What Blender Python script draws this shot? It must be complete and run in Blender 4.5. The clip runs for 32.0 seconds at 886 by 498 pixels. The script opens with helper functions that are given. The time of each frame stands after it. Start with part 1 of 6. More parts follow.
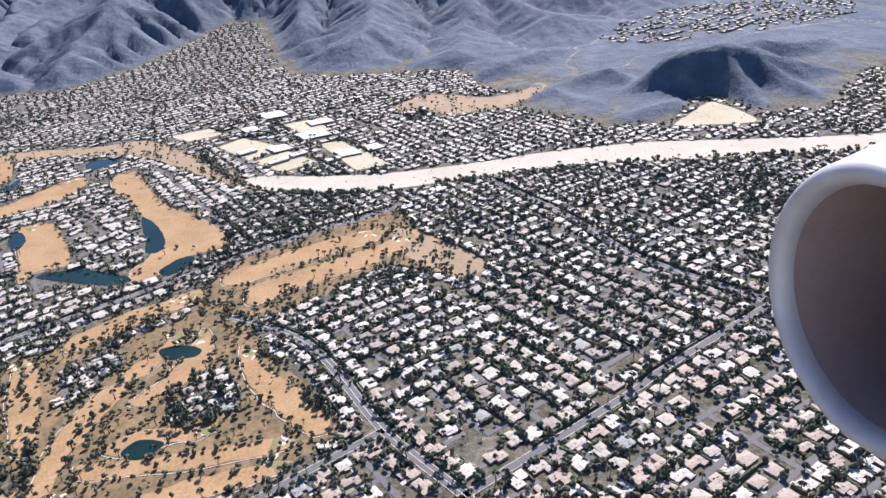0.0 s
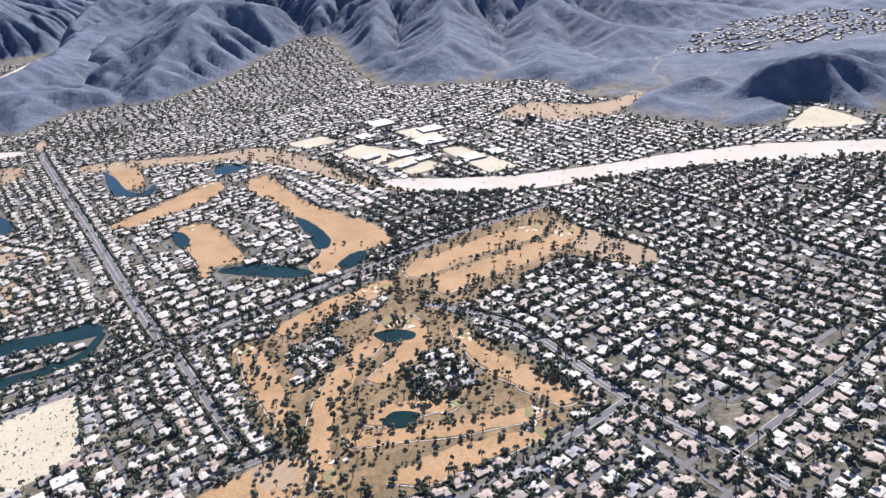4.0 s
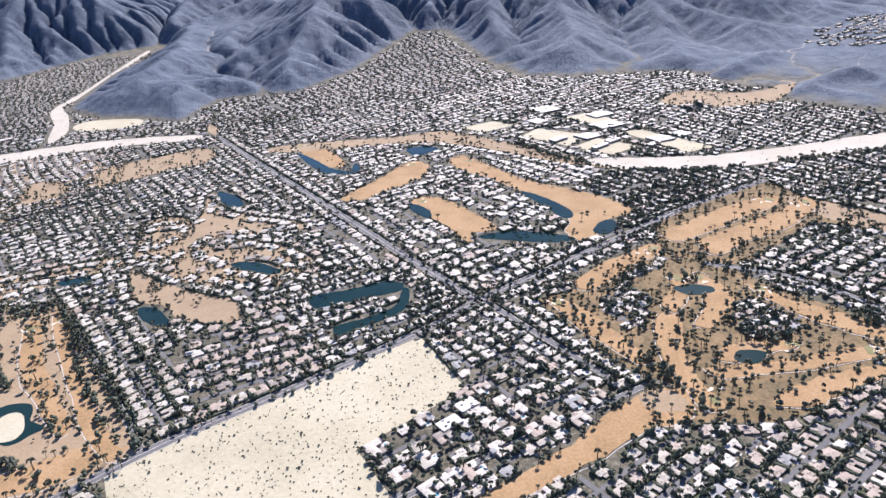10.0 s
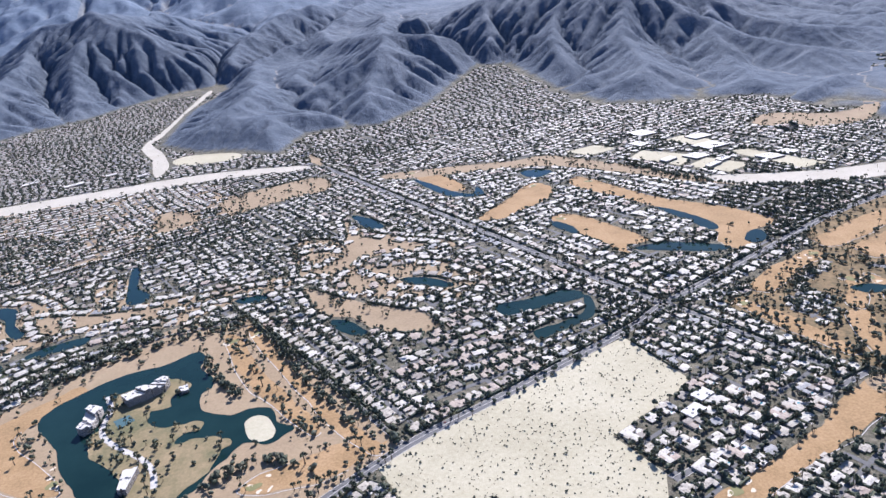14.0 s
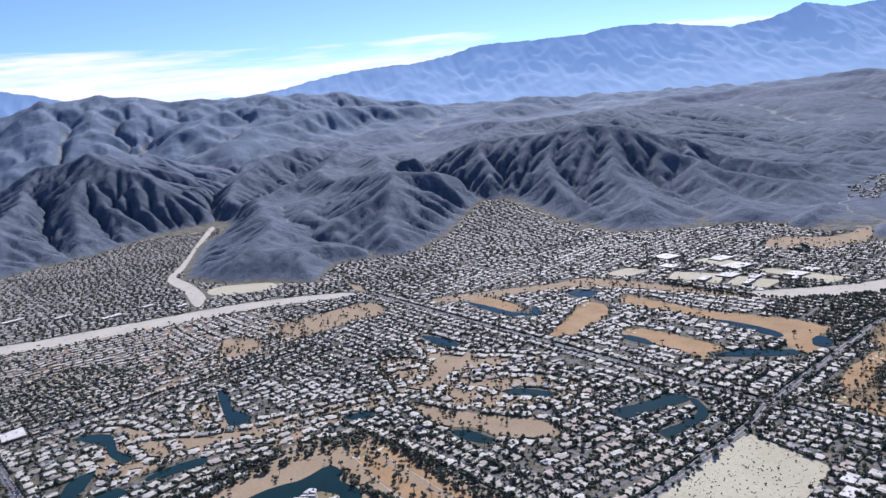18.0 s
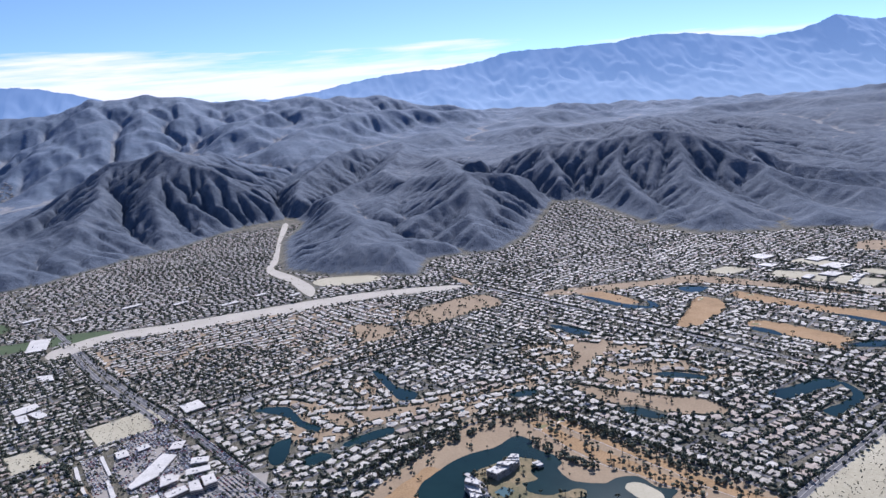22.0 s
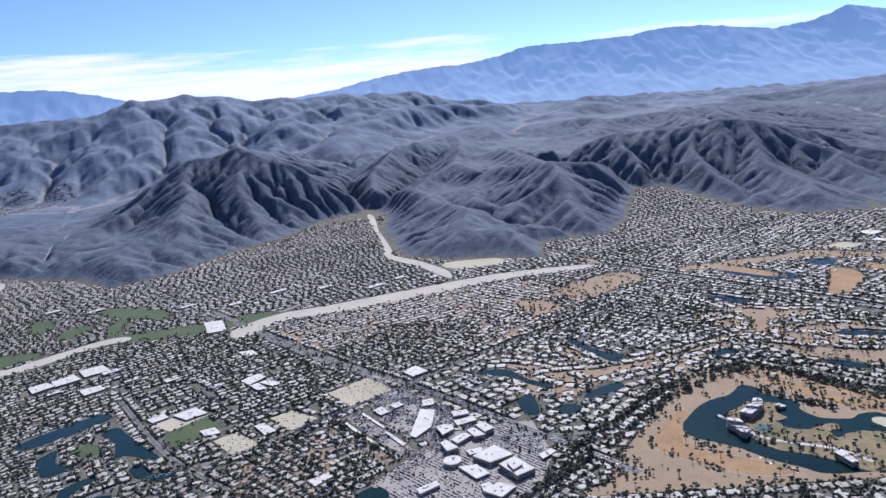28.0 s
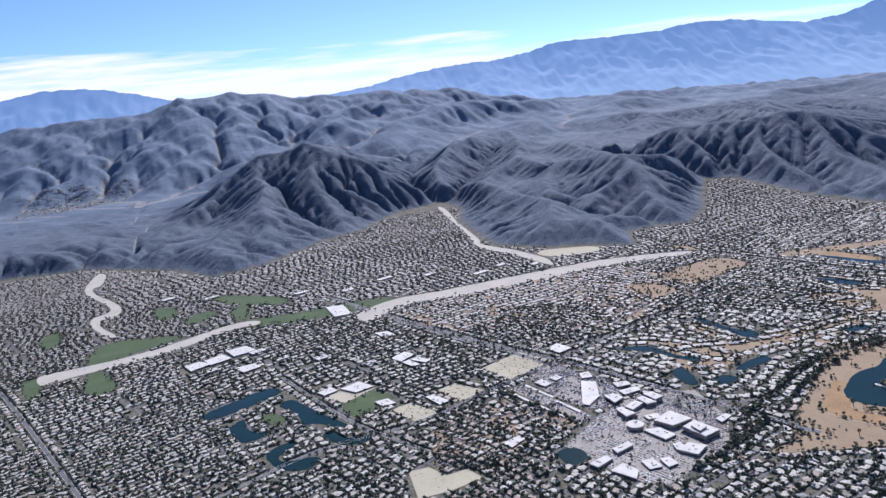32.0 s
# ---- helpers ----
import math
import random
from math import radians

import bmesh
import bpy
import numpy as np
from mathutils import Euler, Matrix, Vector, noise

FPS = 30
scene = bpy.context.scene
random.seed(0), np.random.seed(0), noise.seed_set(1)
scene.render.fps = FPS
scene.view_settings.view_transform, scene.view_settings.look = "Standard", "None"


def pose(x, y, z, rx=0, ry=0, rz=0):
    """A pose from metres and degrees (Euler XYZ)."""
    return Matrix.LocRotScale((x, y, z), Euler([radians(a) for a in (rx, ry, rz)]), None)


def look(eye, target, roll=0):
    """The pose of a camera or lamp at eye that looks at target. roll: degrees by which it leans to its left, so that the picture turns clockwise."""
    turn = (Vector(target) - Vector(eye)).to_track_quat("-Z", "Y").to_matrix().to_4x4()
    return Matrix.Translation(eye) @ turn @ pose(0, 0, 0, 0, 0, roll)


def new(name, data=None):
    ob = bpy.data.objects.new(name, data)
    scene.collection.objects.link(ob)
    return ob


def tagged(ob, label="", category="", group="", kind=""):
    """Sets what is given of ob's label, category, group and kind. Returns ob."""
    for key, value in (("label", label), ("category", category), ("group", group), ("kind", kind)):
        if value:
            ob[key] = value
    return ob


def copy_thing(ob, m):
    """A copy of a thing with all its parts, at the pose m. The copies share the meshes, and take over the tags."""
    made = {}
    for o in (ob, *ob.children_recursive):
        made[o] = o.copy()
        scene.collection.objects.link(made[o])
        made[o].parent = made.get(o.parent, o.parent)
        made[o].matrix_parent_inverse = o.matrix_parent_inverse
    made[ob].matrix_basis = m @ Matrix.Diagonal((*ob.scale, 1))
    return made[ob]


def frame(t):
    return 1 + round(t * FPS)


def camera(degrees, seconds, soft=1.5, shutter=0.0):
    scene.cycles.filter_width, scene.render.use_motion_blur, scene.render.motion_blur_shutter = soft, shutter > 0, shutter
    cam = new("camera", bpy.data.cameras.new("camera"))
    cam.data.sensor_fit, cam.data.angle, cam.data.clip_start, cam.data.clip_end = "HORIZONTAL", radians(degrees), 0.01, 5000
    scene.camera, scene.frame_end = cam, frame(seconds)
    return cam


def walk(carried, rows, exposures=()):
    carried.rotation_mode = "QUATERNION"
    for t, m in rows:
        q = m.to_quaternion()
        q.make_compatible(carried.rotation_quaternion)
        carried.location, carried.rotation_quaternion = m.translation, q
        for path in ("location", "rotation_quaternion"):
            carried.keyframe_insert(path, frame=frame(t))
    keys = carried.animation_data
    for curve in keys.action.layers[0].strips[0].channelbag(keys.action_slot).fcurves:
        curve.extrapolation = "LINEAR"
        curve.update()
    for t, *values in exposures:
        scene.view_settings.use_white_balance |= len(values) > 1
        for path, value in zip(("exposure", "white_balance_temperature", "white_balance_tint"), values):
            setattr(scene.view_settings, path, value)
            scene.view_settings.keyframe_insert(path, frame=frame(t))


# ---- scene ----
cam = camera(61.92, 32.0)
PATH = [
    (0.0, -0.0, 0.0, 200.0, 62.869, 5.078, -14.498),
    (0.5, -13.28, -0.15, 200.86, 63.343, 5.058, -14.654),
    (1.0, -26.65, -0.29, 201.71, 63.809, 5.182, -14.734),
    (1.5, -40.11, -0.42, 202.55, 64.147, 5.246, -14.787),
    (2.0, -53.66, -0.54, 203.39, 64.263, 5.355, -14.774),
    (2.5, -67.3, -0.66, 204.22, 64.256, 5.352, -14.889),
    (3.0, -81.03, -0.78, 205.05, 64.178, 5.384, -14.894),
    (3.5, -94.84, -0.88, 205.87, 64.147, 5.375, -14.846),
    (5.5, -150.95, -1.25, 209.11, 64.802, 5.573, -14.255),
    (6.0, -165.18, -1.33, 209.91, 64.897, 5.659, -14.122),
    (6.5, -179.49, -1.4, 210.71, 64.761, 5.775, -14.045),
    (7.0, -193.87, -1.46, 211.51, 64.506, 5.684, -14.138),
    (7.5, -208.34, -1.52, 212.31, 64.288, 5.559, -14.329),
    (8.0, -222.88, -1.58, 213.11, 64.17, 5.424, -14.449),
    (8.5, -237.5, -1.63, 213.91, 64.217, 5.328, -14.493),
    (9.0, -252.19, -1.67, 214.71, 64.349, 5.32, -14.391),
    (9.5, -266.96, -1.71, 215.52, 64.441, 5.268, -14.298),
    (10.0, -281.8, -1.75, 216.32, 64.48, 5.141, -14.203),
    (10.5, -296.7, -1.78, 217.13, 64.436, 5.069, -14.028),
    (11.0, -311.68, -1.8, 217.94, 64.354, 5.021, -13.873),
    (11.5, -326.73, -1.82, 218.76, 64.228, 5.174, -13.749),
    (12.0, -341.84, -1.84, 219.57, 64.309, 5.149, -13.817),
    (12.5, -357.02, -1.85, 220.4, 64.647, 5.358, -14.021),
    (13.0, -372.27, -1.86, 221.23, 65.31, 5.631, -14.296),
    (13.5, -387.58, -1.86, 222.06, 66.308, 6.078, -14.575),
    (14.0, -402.95, -1.86, 222.91, 67.332, 6.286, -14.888),
    (14.5, -418.39, -1.85, 223.76, 68.287, 6.159, -15.193),
    (16.5, -480.72, -1.8, 227.24, 73.347, 5.79, -18.186),
    (17.0, -496.45, -1.77, 228.14, 74.792, 5.872, -18.965),
    (17.5, -512.23, -1.75, 229.04, 76.311, 5.979, -19.481),
    (18.0, -528.07, -1.72, 229.96, 77.495, 5.963, -19.752),
    (18.5, -543.96, -1.69, 230.89, 78.307, 5.719, -19.852),
    (19.0, -559.9, -1.65, 231.83, 78.446, 5.422, -19.939),
    (19.5, -575.89, -1.61, 232.78, 78.286, 5.145, -19.947),
    (20.0, -591.94, -1.57, 233.75, 78.006, 5.048, -19.855),
    (20.5, -608.03, -1.53, 234.73, 77.841, 5.07, -19.593),
    (21.0, -624.16, -1.48, 235.72, 77.835, 5.128, -19.393),
    (21.5, -640.35, -1.43, 236.73, 77.974, 5.006, -19.206),
    (22.0, -656.58, -1.38, 237.76, 78.002, 5.047, -18.962),
    (22.5, -672.85, -1.32, 238.8, 77.946, 5.101, -18.839),
    (23.0, -689.17, -1.27, 239.86, 77.911, 5.161, -18.774),
    (23.5, -705.53, -1.21, 240.94, 77.914, 5.215, -18.891),
    (24.0, -721.93, -1.15, 242.03, 77.999, 5.118, -19.08),
    (24.5, -738.36, -1.09, 243.14, 78.118, 5.117, -19.263),
    (26.5, -804.49, -0.82, 247.79, 77.901, 5.272, -19.929),
    (27.0, -821.11, -0.75, 249.01, 77.759, 5.441, -19.965),
    (27.5, -837.76, -0.68, 250.24, 77.658, 5.658, -19.946),
    (28.0, -854.45, -0.61, 251.5, 77.632, 5.983, -19.845),
    (28.5, -871.16, -0.53, 252.78, 77.663, 6.346, -19.799),
    (29.0, -887.91, -0.46, 254.09, 77.824, 6.441, -19.669),
    (29.5, -904.68, -0.38, 255.41, 77.987, 6.56, -19.475),
    (30.0, -921.48, -0.31, 256.77, 78.007, 6.765, -19.297),
    (30.5, -938.31, -0.23, 258.15, 77.955, 6.731, -19.161),
    (31.0, -955.16, -0.16, 259.55, 77.834, 6.614, -19.092),
    (31.5, -972.03, -0.08, 260.98, 77.645, 6.508, -19.042),
    (32.0, -988.93, 0.0, 262.44, 77.475, 6.402, -19.05),
]
# --path end--
EXPOSURES = [(0, 1.04, 6030, 21), (12.5, 1.04, 5950, 21), (14.0, 0.92, 5680, 19), (17.0, 0.53, 5640, 19), (18.5, 0.41, 5600, 20), (32, 0.39, 5560, 20)]
walk(cam, [(r[0], pose(*r[1:])) for r in PATH], EXPOSURES)

# ---------------------------------------------------------------- daylight
SUN_AZ, SUN_EL = math.atan2(0.86, 0.51), radians(39)
sun_dir = Vector((math.cos(SUN_AZ) * math.cos(SUN_EL), math.sin(SUN_AZ) * math.cos(SUN_EL), math.sin(SUN_EL)))
world = bpy.data.worlds.new("world")
scene.world = world
world.use_nodes = True
wn, wl = world.node_tree.nodes, world.node_tree.links
sky = wn.new("ShaderNodeTexSky")
sky.sky_type, sky.sun_disc = "NISHITA", False
sky.sun_elevation, sky.sun_rotation = SUN_EL, math.pi / 2 - SUN_AZ
sky.altitude, sky.air_density, sky.dust_density, sky.ozone_density = 1500, 0.8, 0.1, 3.0
# thin streaky cirrus low over the mountains
tc, sep = wn.new("ShaderNodeTexCoord"), wn.new("ShaderNodeSeparateXYZ")
mp = wn.new("ShaderNodeMapping")
mp.inputs["Scale"].default_value = (3.6, 3.6, 46)
nz = wn.new("ShaderNodeTexNoise")
nz.inputs["Scale"].default_value, nz.inputs["Detail"].default_value, nz.inputs["Roughness"].default_value = 1.6, 7, 0.55
band = wn.new("ShaderNodeValToRGB")
for pos, val in ((0.0, 0.72), (0.046, 0.66), (0.062, 0.53), (0.074, 0.5), (0.086, 0.2), (0.12, 0.0)):
    e = band.color_ramp.elements[0] if pos == 0.0 else band.color_ramp.elements.new(pos)
    e.position, e.color = pos, (val, val, val, 1)
band.color_ramp.elements[-1].color = (0, 0, 0, 1)
add = wn.new("ShaderNodeMath")
sharp = wn.new("ShaderNodeMapRange")
sharp.inputs["From Min"].default_value, sharp.inputs["From Max"].default_value = 0.92, 1.16
cloud_mix = wn.new("ShaderNodeMix")
cloud_mix.data_type = "RGBA"
cloud_mix.inputs["B"].default_value = (6.6, 6.6, 6.6, 1)
# the sky is clear and deep blue right down to the cirrus
lift = wn.new("ShaderNodeMapping")
lift.inputs["Location"].default_value, lift.inputs["Scale"].default_value = (0, 0, 0.055), (1, 1, 1.3)
wl.new(tc.outputs["Generated"], lift.inputs["Vector"])
wl.new(lift.outputs["Vector"], sky.inputs["Vector"])
wl.new(tc.outputs["Generated"], mp.inputs["Vector"])
wl.new(mp.outputs["Vector"], nz.inputs["Vector"])
wl.new(tc.outputs["Generated"], sep.inputs[0])
tilt, slope = wn.new("ShaderNodeMath"), wn.new("ShaderNodeMath")
slope.operation = "MULTIPLY"
slope.inputs[1].default_value = 0.05
wl.new(sep.outputs["X"], slope.inputs[0])
wl.new(slope.outputs[0], tilt.inputs[0])
wl.new(sep.outputs["Z"], tilt.inputs[1])
wl.new(tilt.outputs[0], band.inputs[0])
wl.new(band.outputs[0], add.inputs[0])
wl.new(nz.outputs["Fac"], add.inputs[1])
wl.new(add.outputs[0], sharp.inputs["Value"])
wl.new(sharp.outputs[0], cloud_mix.inputs["Factor"])
wl.new(sky.outputs[0], cloud_mix.inputs["A"])
wl.new(cloud_mix.outputs["Result"], wn["Background"].inputs[0])
wn["Background"].inputs[1].default_value = 0.12
sun = new("sun", bpy.data.lights.new("sun", "SUN"))
sun.data.energy, sun.data.angle, sun.data.color = 4.6, radians(0.53), (1.0, 0.95, 0.87)
sun.matrix_world = look(sun_dir * 900, (0, 0, 0))


# ---------------------------------------------------------------- materials
def material(name, roughness=0.85, metallic=0.0):
    m = bpy.data.materials.new(name)
    m.use_nodes = True
    b = m.node_tree.nodes["Principled BSDF"]
    b.inputs["Roughness"].default_value, b.inputs["Metallic"].default_value = roughness, metallic
    b.inputs["Specular IOR Level"].default_value = 0.3
    return m, m.node_tree.nodes, m.node_tree.links, b


def noise_tex(n, l, scale, detail=5.0, rough=0.6, stretch=(1, 1, 1), shift=0.0):
    co, mapping, tex = n.new("ShaderNodeNewGeometry"), n.new("ShaderNodeMapping"), n.new("ShaderNodeTexNoise")
    mapping.inputs["Scale"].default_value = stretch
    mapping.inputs["Location"].default_value = (shift, shift * 0.7, 0)
    tex.inputs["Scale"].default_value, tex.inputs["Detail"].default_value, tex.inputs["Roughness"].default_value = scale, detail, rough
    l.new(co.outputs["Position"], mapping.inputs["Vector"])
    l.new(mapping.outputs["Vector"], tex.inputs["Vector"])
    return tex.outputs["Fac"]


def ramp(n, l, source, stops, constant=False):
    r = n.new("ShaderNodeValToRGB")
    r.color_ramp.interpolation = "CONSTANT" if constant else "LINEAR"
    el = r.color_ramp.elements
    while len(el) < len(stops):
        el.new(0.5)
    for e, (p, c) in zip(el, stops):
        e.position, e.color = p, (*c, 1)
    l.new(source, r.inputs[0])
    return r.outputs[0]


def blend(n, l, factor, a, b, mode="MIX"):
    m = n.new("ShaderNodeMix")
    m.data_type, m.blend_type = "RGBA", mode
    if isinstance(factor, float):
        m.inputs["Factor"].default_value = factor
    else:
        l.new(factor, m.inputs["Factor"])
    for s, v in (("A", a), ("B", b)):
        if isinstance(v, tuple):
            m.inputs[s].default_value = (*v, 1)
        else:
            l.new(v, m.inputs[s])
    return m.outputs["Result"]


def bumped(n, l, b, height, strength, distance):
    bp = n.new("ShaderNodeBump")
    bp.inputs["Strength"].default_value, bp.inputs["Distance"].default_value = strength, distance
    l.new(height, bp.inputs["Height"])
    l.new(bp.outputs[0], b.inputs["Normal"])


def two_scale(name, coarse, fine, cs, fs, roughness=0.9, bump=0.0, mix=0.5):
    """Coarse patches blended with fine grain."""
    m, n, l, b = material(name, roughness)
    c1 = ramp(n, l, noise_tex(n, l, cs), coarse)
    f = noise_tex(n, l, fs, 6, 0.7, shift=31)
    c2 = ramp(n, l, f, fine)
    l.new(blend(n, l, mix, c1, c2), b.inputs["Base Color"])
    if bump:
        bumped(n, l, b, f, bump, 0.4)
    return m


def islands(name, stops, roughness, grain=0.25, objects=False, tint=False):
    """Each house or crown takes its own colour out of a set."""
    m, n, l, b = material(name, roughness)
    if tint:
        at_ = n.new("ShaderNodeAttribute")
        at_.attribute_name = "tint"
        src = at_.outputs["Fac"]
    elif objects:
        src = n.new("ShaderNodeObjectInfo").outputs["Random"]
    else:
        src = n.new("ShaderNodeNewGeometry").outputs["Random Per Island"]
    c = ramp(n, l, src, stops, True)
    g = ramp(n, l, noise_tex(n, l, 0.9, 6, 0.75), [(0.34, (0.35, 0.34, 0.33)), (0.46, (0.85, 0.84, 0.83)), (0.58, (1.0, 1.0, 1.0))])
    l.new(blend(n, l, grain * 2, c, g, "MULTIPLY"), b.inputs["Base Color"])
    return m


ROOFS = [(0.0, (0.53, 0.49, 0.415)), (0.20, (0.43, 0.385, 0.315)), (0.34, (0.56, 0.52, 0.45)), (0.44, (0.40, 0.325, 0.26)),
         (0.54, (0.29, 0.25, 0.21)), (0.64, (0.50, 0.46, 0.395)), (0.74, (0.37, 0.295, 0.24)), (0.82, (0.54, 0.50, 0.43)), (0.93, (0.30, 0.295, 0.285))]
LEAVES = [(0.0, (0.075, 0.086, 0.054)), (0.3, (0.10, 0.11, 0.064)), (0.55, (0.066, 0.08, 0.056)), (0.8, (0.125, 0.12, 0.075))]
M_ROOF = islands("flat roof coating and tile", ROOFS, 0.72, 0.42, tint=True)
M_WALL = islands("stucco", [(0.0, (0.50, 0.42, 0.33)), (0.35, (0.60, 0.52, 0.43)), (0.7, (0.42, 0.34, 0.27))], 0.9, tint=True)
M_YARD = islands("garden ground", [(0.0, (0.085, 0.09, 0.046)), (0.24, (0.22, 0.188, 0.135)), (0.42, (0.115, 0.104, 0.066)), (0.58, (0.29, 0.25, 0.18)), (0.68, (0.066, 0.08, 0.036)), (0.86, (0.17, 0.142, 0.098))], 0.95, 0.4, tint=True)
M_LEAF = islands("foliage", LEAVES, 0.75)
M_ROOF_1 = islands("single roof", ROOFS, 0.72, 0.42, objects=True)
M_WALL_1 = islands("single wall stucco", [(0.0, (0.50, 0.42, 0.33)), (0.4, (0.60, 0.52, 0.43))], 0.9, objects=True)
M_LEAF_1 = islands("single crown", LEAVES, 0.75, objects=True)
M_BARK = two_scale("bark", [(0.3, (0.10, 0.075, 0.05)), (0.7, (0.17, 0.13, 0.09))], [(0.3, (0.08, 0.06, 0.04)), (0.7, (0.2, 0.16, 0.11))], 2, 14)
M_SAND = two_scale("desert sand", [(0.36, (0.37, 0.325, 0.215)), (0.5, (0.445, 0.395, 0.272)), (0.64, (0.51, 0.46, 0.33))],
                   [(0.3, (0.35, 0.31, 0.205)), (0.7, (0.54, 0.49, 0.355))], 0.02, 0.45, 0.95, 0.3)
M_WASH = two_scale("bleached wash sand", [(0.36, (0.40, 0.36, 0.285)), (0.5, (0.46, 0.415, 0.335)), (0.64, (0.52, 0.47, 0.385))],
                   [(0.3, (0.37, 0.33, 0.26)), (0.7, (0.545, 0.495, 0.405))], 0.03, 0.4, 0.95, 0.25)
M_FAIR = two_scale("dormant fairway grass", [(0.36, (0.255, 0.16, 0.072)), (0.5, (0.345, 0.215, 0.10)), (0.64, (0.42, 0.272, 0.14))],
                   [(0.38, (0.22, 0.142, 0.066)), (0.62, (0.43, 0.28, 0.145))], 0.05, 0.7, 0.95, 0.2)
M_DRY = two_scale("dry tan turf", [(0.25, (0.24, 0.17, 0.10)), (0.5, (0.32, 0.23, 0.138)), (0.75, (0.40, 0.30, 0.185))],
                  [(0.3, (0.19, 0.145, 0.085)), (0.7, (0.39, 0.29, 0.185))], 0.04, 0.55, 0.95, 0.2)
M_ROUGH = two_scale("olive rough grass", [(0.36, (0.105, 0.084, 0.043)), (0.48, (0.175, 0.125, 0.062)), (0.6, (0.29, 0.195, 0.098))],
                    [(0.38, (0.08, 0.066, 0.035)), (0.62, (0.28, 0.19, 0.095))], 0.07, 0.4, 0.95, 0.3)
M_LAWN = two_scale("watered lawn", [(0.36, (0.09, 0.105, 0.05)), (0.5, (0.23, 0.18, 0.095)), (0.64, (0.37, 0.27, 0.155))],
                   [(0.3, (0.10, 0.10, 0.045)), (0.7, (0.30, 0.225, 0.125))], 0.05, 0.6, 0.95, 0.2)
M_GREEN = two_scale("green turf", [(0.3, (0.045, 0.075, 0.03)), (0.6, (0.075, 0.11, 0.045)), (0.8, (0.17, 0.17, 0.085))],
                    [(0.3, (0.035, 0.06, 0.025)), (0.7, (0.12, 0.145, 0.065))], 0.03, 0.4, 0.95, 0.1)
M_ASPHALT = two_scale("sun-bleached asphalt", [(0.3, (0.11, 0.107, 0.104)), (0.7, (0.17, 0.165, 0.16))],
                      [(0.3, (0.09, 0.088, 0.086)), (0.7, (0.19, 0.184, 0.178))], 0.05, 0.8, 0.9)
M_CONCRETE = two_scale("pale concrete", [(0.3, (0.42, 0.39, 0.35)), (0.7, (0.58, 0.55, 0.50))],
                       [(0.3, (0.36, 0.33, 0.30)), (0.7, (0.62, 0.58, 0.53))], 0.06, 0.9, 0.9)
M_PARK = two_scale("car park asphalt", [(0.3, (0.27, 0.24, 0.20)), (0.7, (0.40, 0.36, 0.30))],
                   [(0.3, (0.23, 0.205, 0.17)), (0.7, (0.44, 0.395, 0.335))], 0.05, 0.7, 0.9)
M_WHITE = two_scale("white roof membrane", [(0.36, (0.50, 0.465, 0.40)), (0.64, (0.68, 0.64, 0.565))],
                    [(0.36, (0.42, 0.39, 0.34)), (0.64, (0.74, 0.70, 0.63))], 0.15, 1.2, 0.75)
# shade is put into this wall colour: darker than the house stucco, all sides alike
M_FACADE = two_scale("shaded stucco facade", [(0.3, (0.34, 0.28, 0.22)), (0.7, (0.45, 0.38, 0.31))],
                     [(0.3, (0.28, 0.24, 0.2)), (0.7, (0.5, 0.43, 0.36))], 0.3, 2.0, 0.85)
M_GLASS, _n, _l, _b = material("dark window glass", 0.12)
_b.inputs["Base Color"].default_value = (0.03, 0.035, 0.04, 1)
M_WATER, _n, _l, _b = material("still lake water", 0.09)
_l.new(ramp(_n, _l, noise_tex(_n, _l, 0.03), [(0.3, (0.006, 0.020, 0.019)), (0.7, (0.012, 0.033, 0.030))]), _b.inputs["Base Color"])
bumped(_n, _l, _b, noise_tex(_n, _l, 0.8, 4), 0.15, 0.05)
_b.inputs["IOR"].default_value = 1.33
_b.inputs["Specular IOR Level"].default_value = 0.3
M_POOL, _n, _l, _b = material("pool water", 0.08)
_b.inputs["Base Color"].default_value = (0.06, 0.28, 0.34, 1)
M_COURT = two_scale("tennis court", [(0.3, (0.05, 0.10, 0.12)), (0.7, (0.07, 0.13, 0.15))], [(0.3, (0.05, 0.11, 0.11)), (0.7, (0.08, 0.15, 0.16))], 0.3, 1.0)
M_CAR = islands("car paint", [(0.0, (0.6, 0.6, 0.6)), (0.22, (0.05, 0.05, 0.055)), (0.6, (0.2, 0.2, 0.21)), (0.88, (0.22, 0.03, 0.03))], 0.3, 0.0)

# ground: gravel yards and dust in the valley, bare rock and scree on the slopes
M_GROUND, n, l, b = material("valley soil and mountain rock", 0.95)
yard = blend(n, l, 0.5, ramp(n, l, noise_tex(n, l, 0.06, 6), [(0.36, (0.060, 0.060, 0.038)), (0.5, (0.115, 0.103, 0.070)), (0.66, (0.22, 0.19, 0.14))]),
             ramp(n, l, noise_tex(n, l, 0.35, 6, 0.75, shift=5), [(0.40, (0.055, 0.055, 0.035)), (0.52, (0.125, 0.112, 0.08)), (0.64, (0.29, 0.25, 0.19))]))
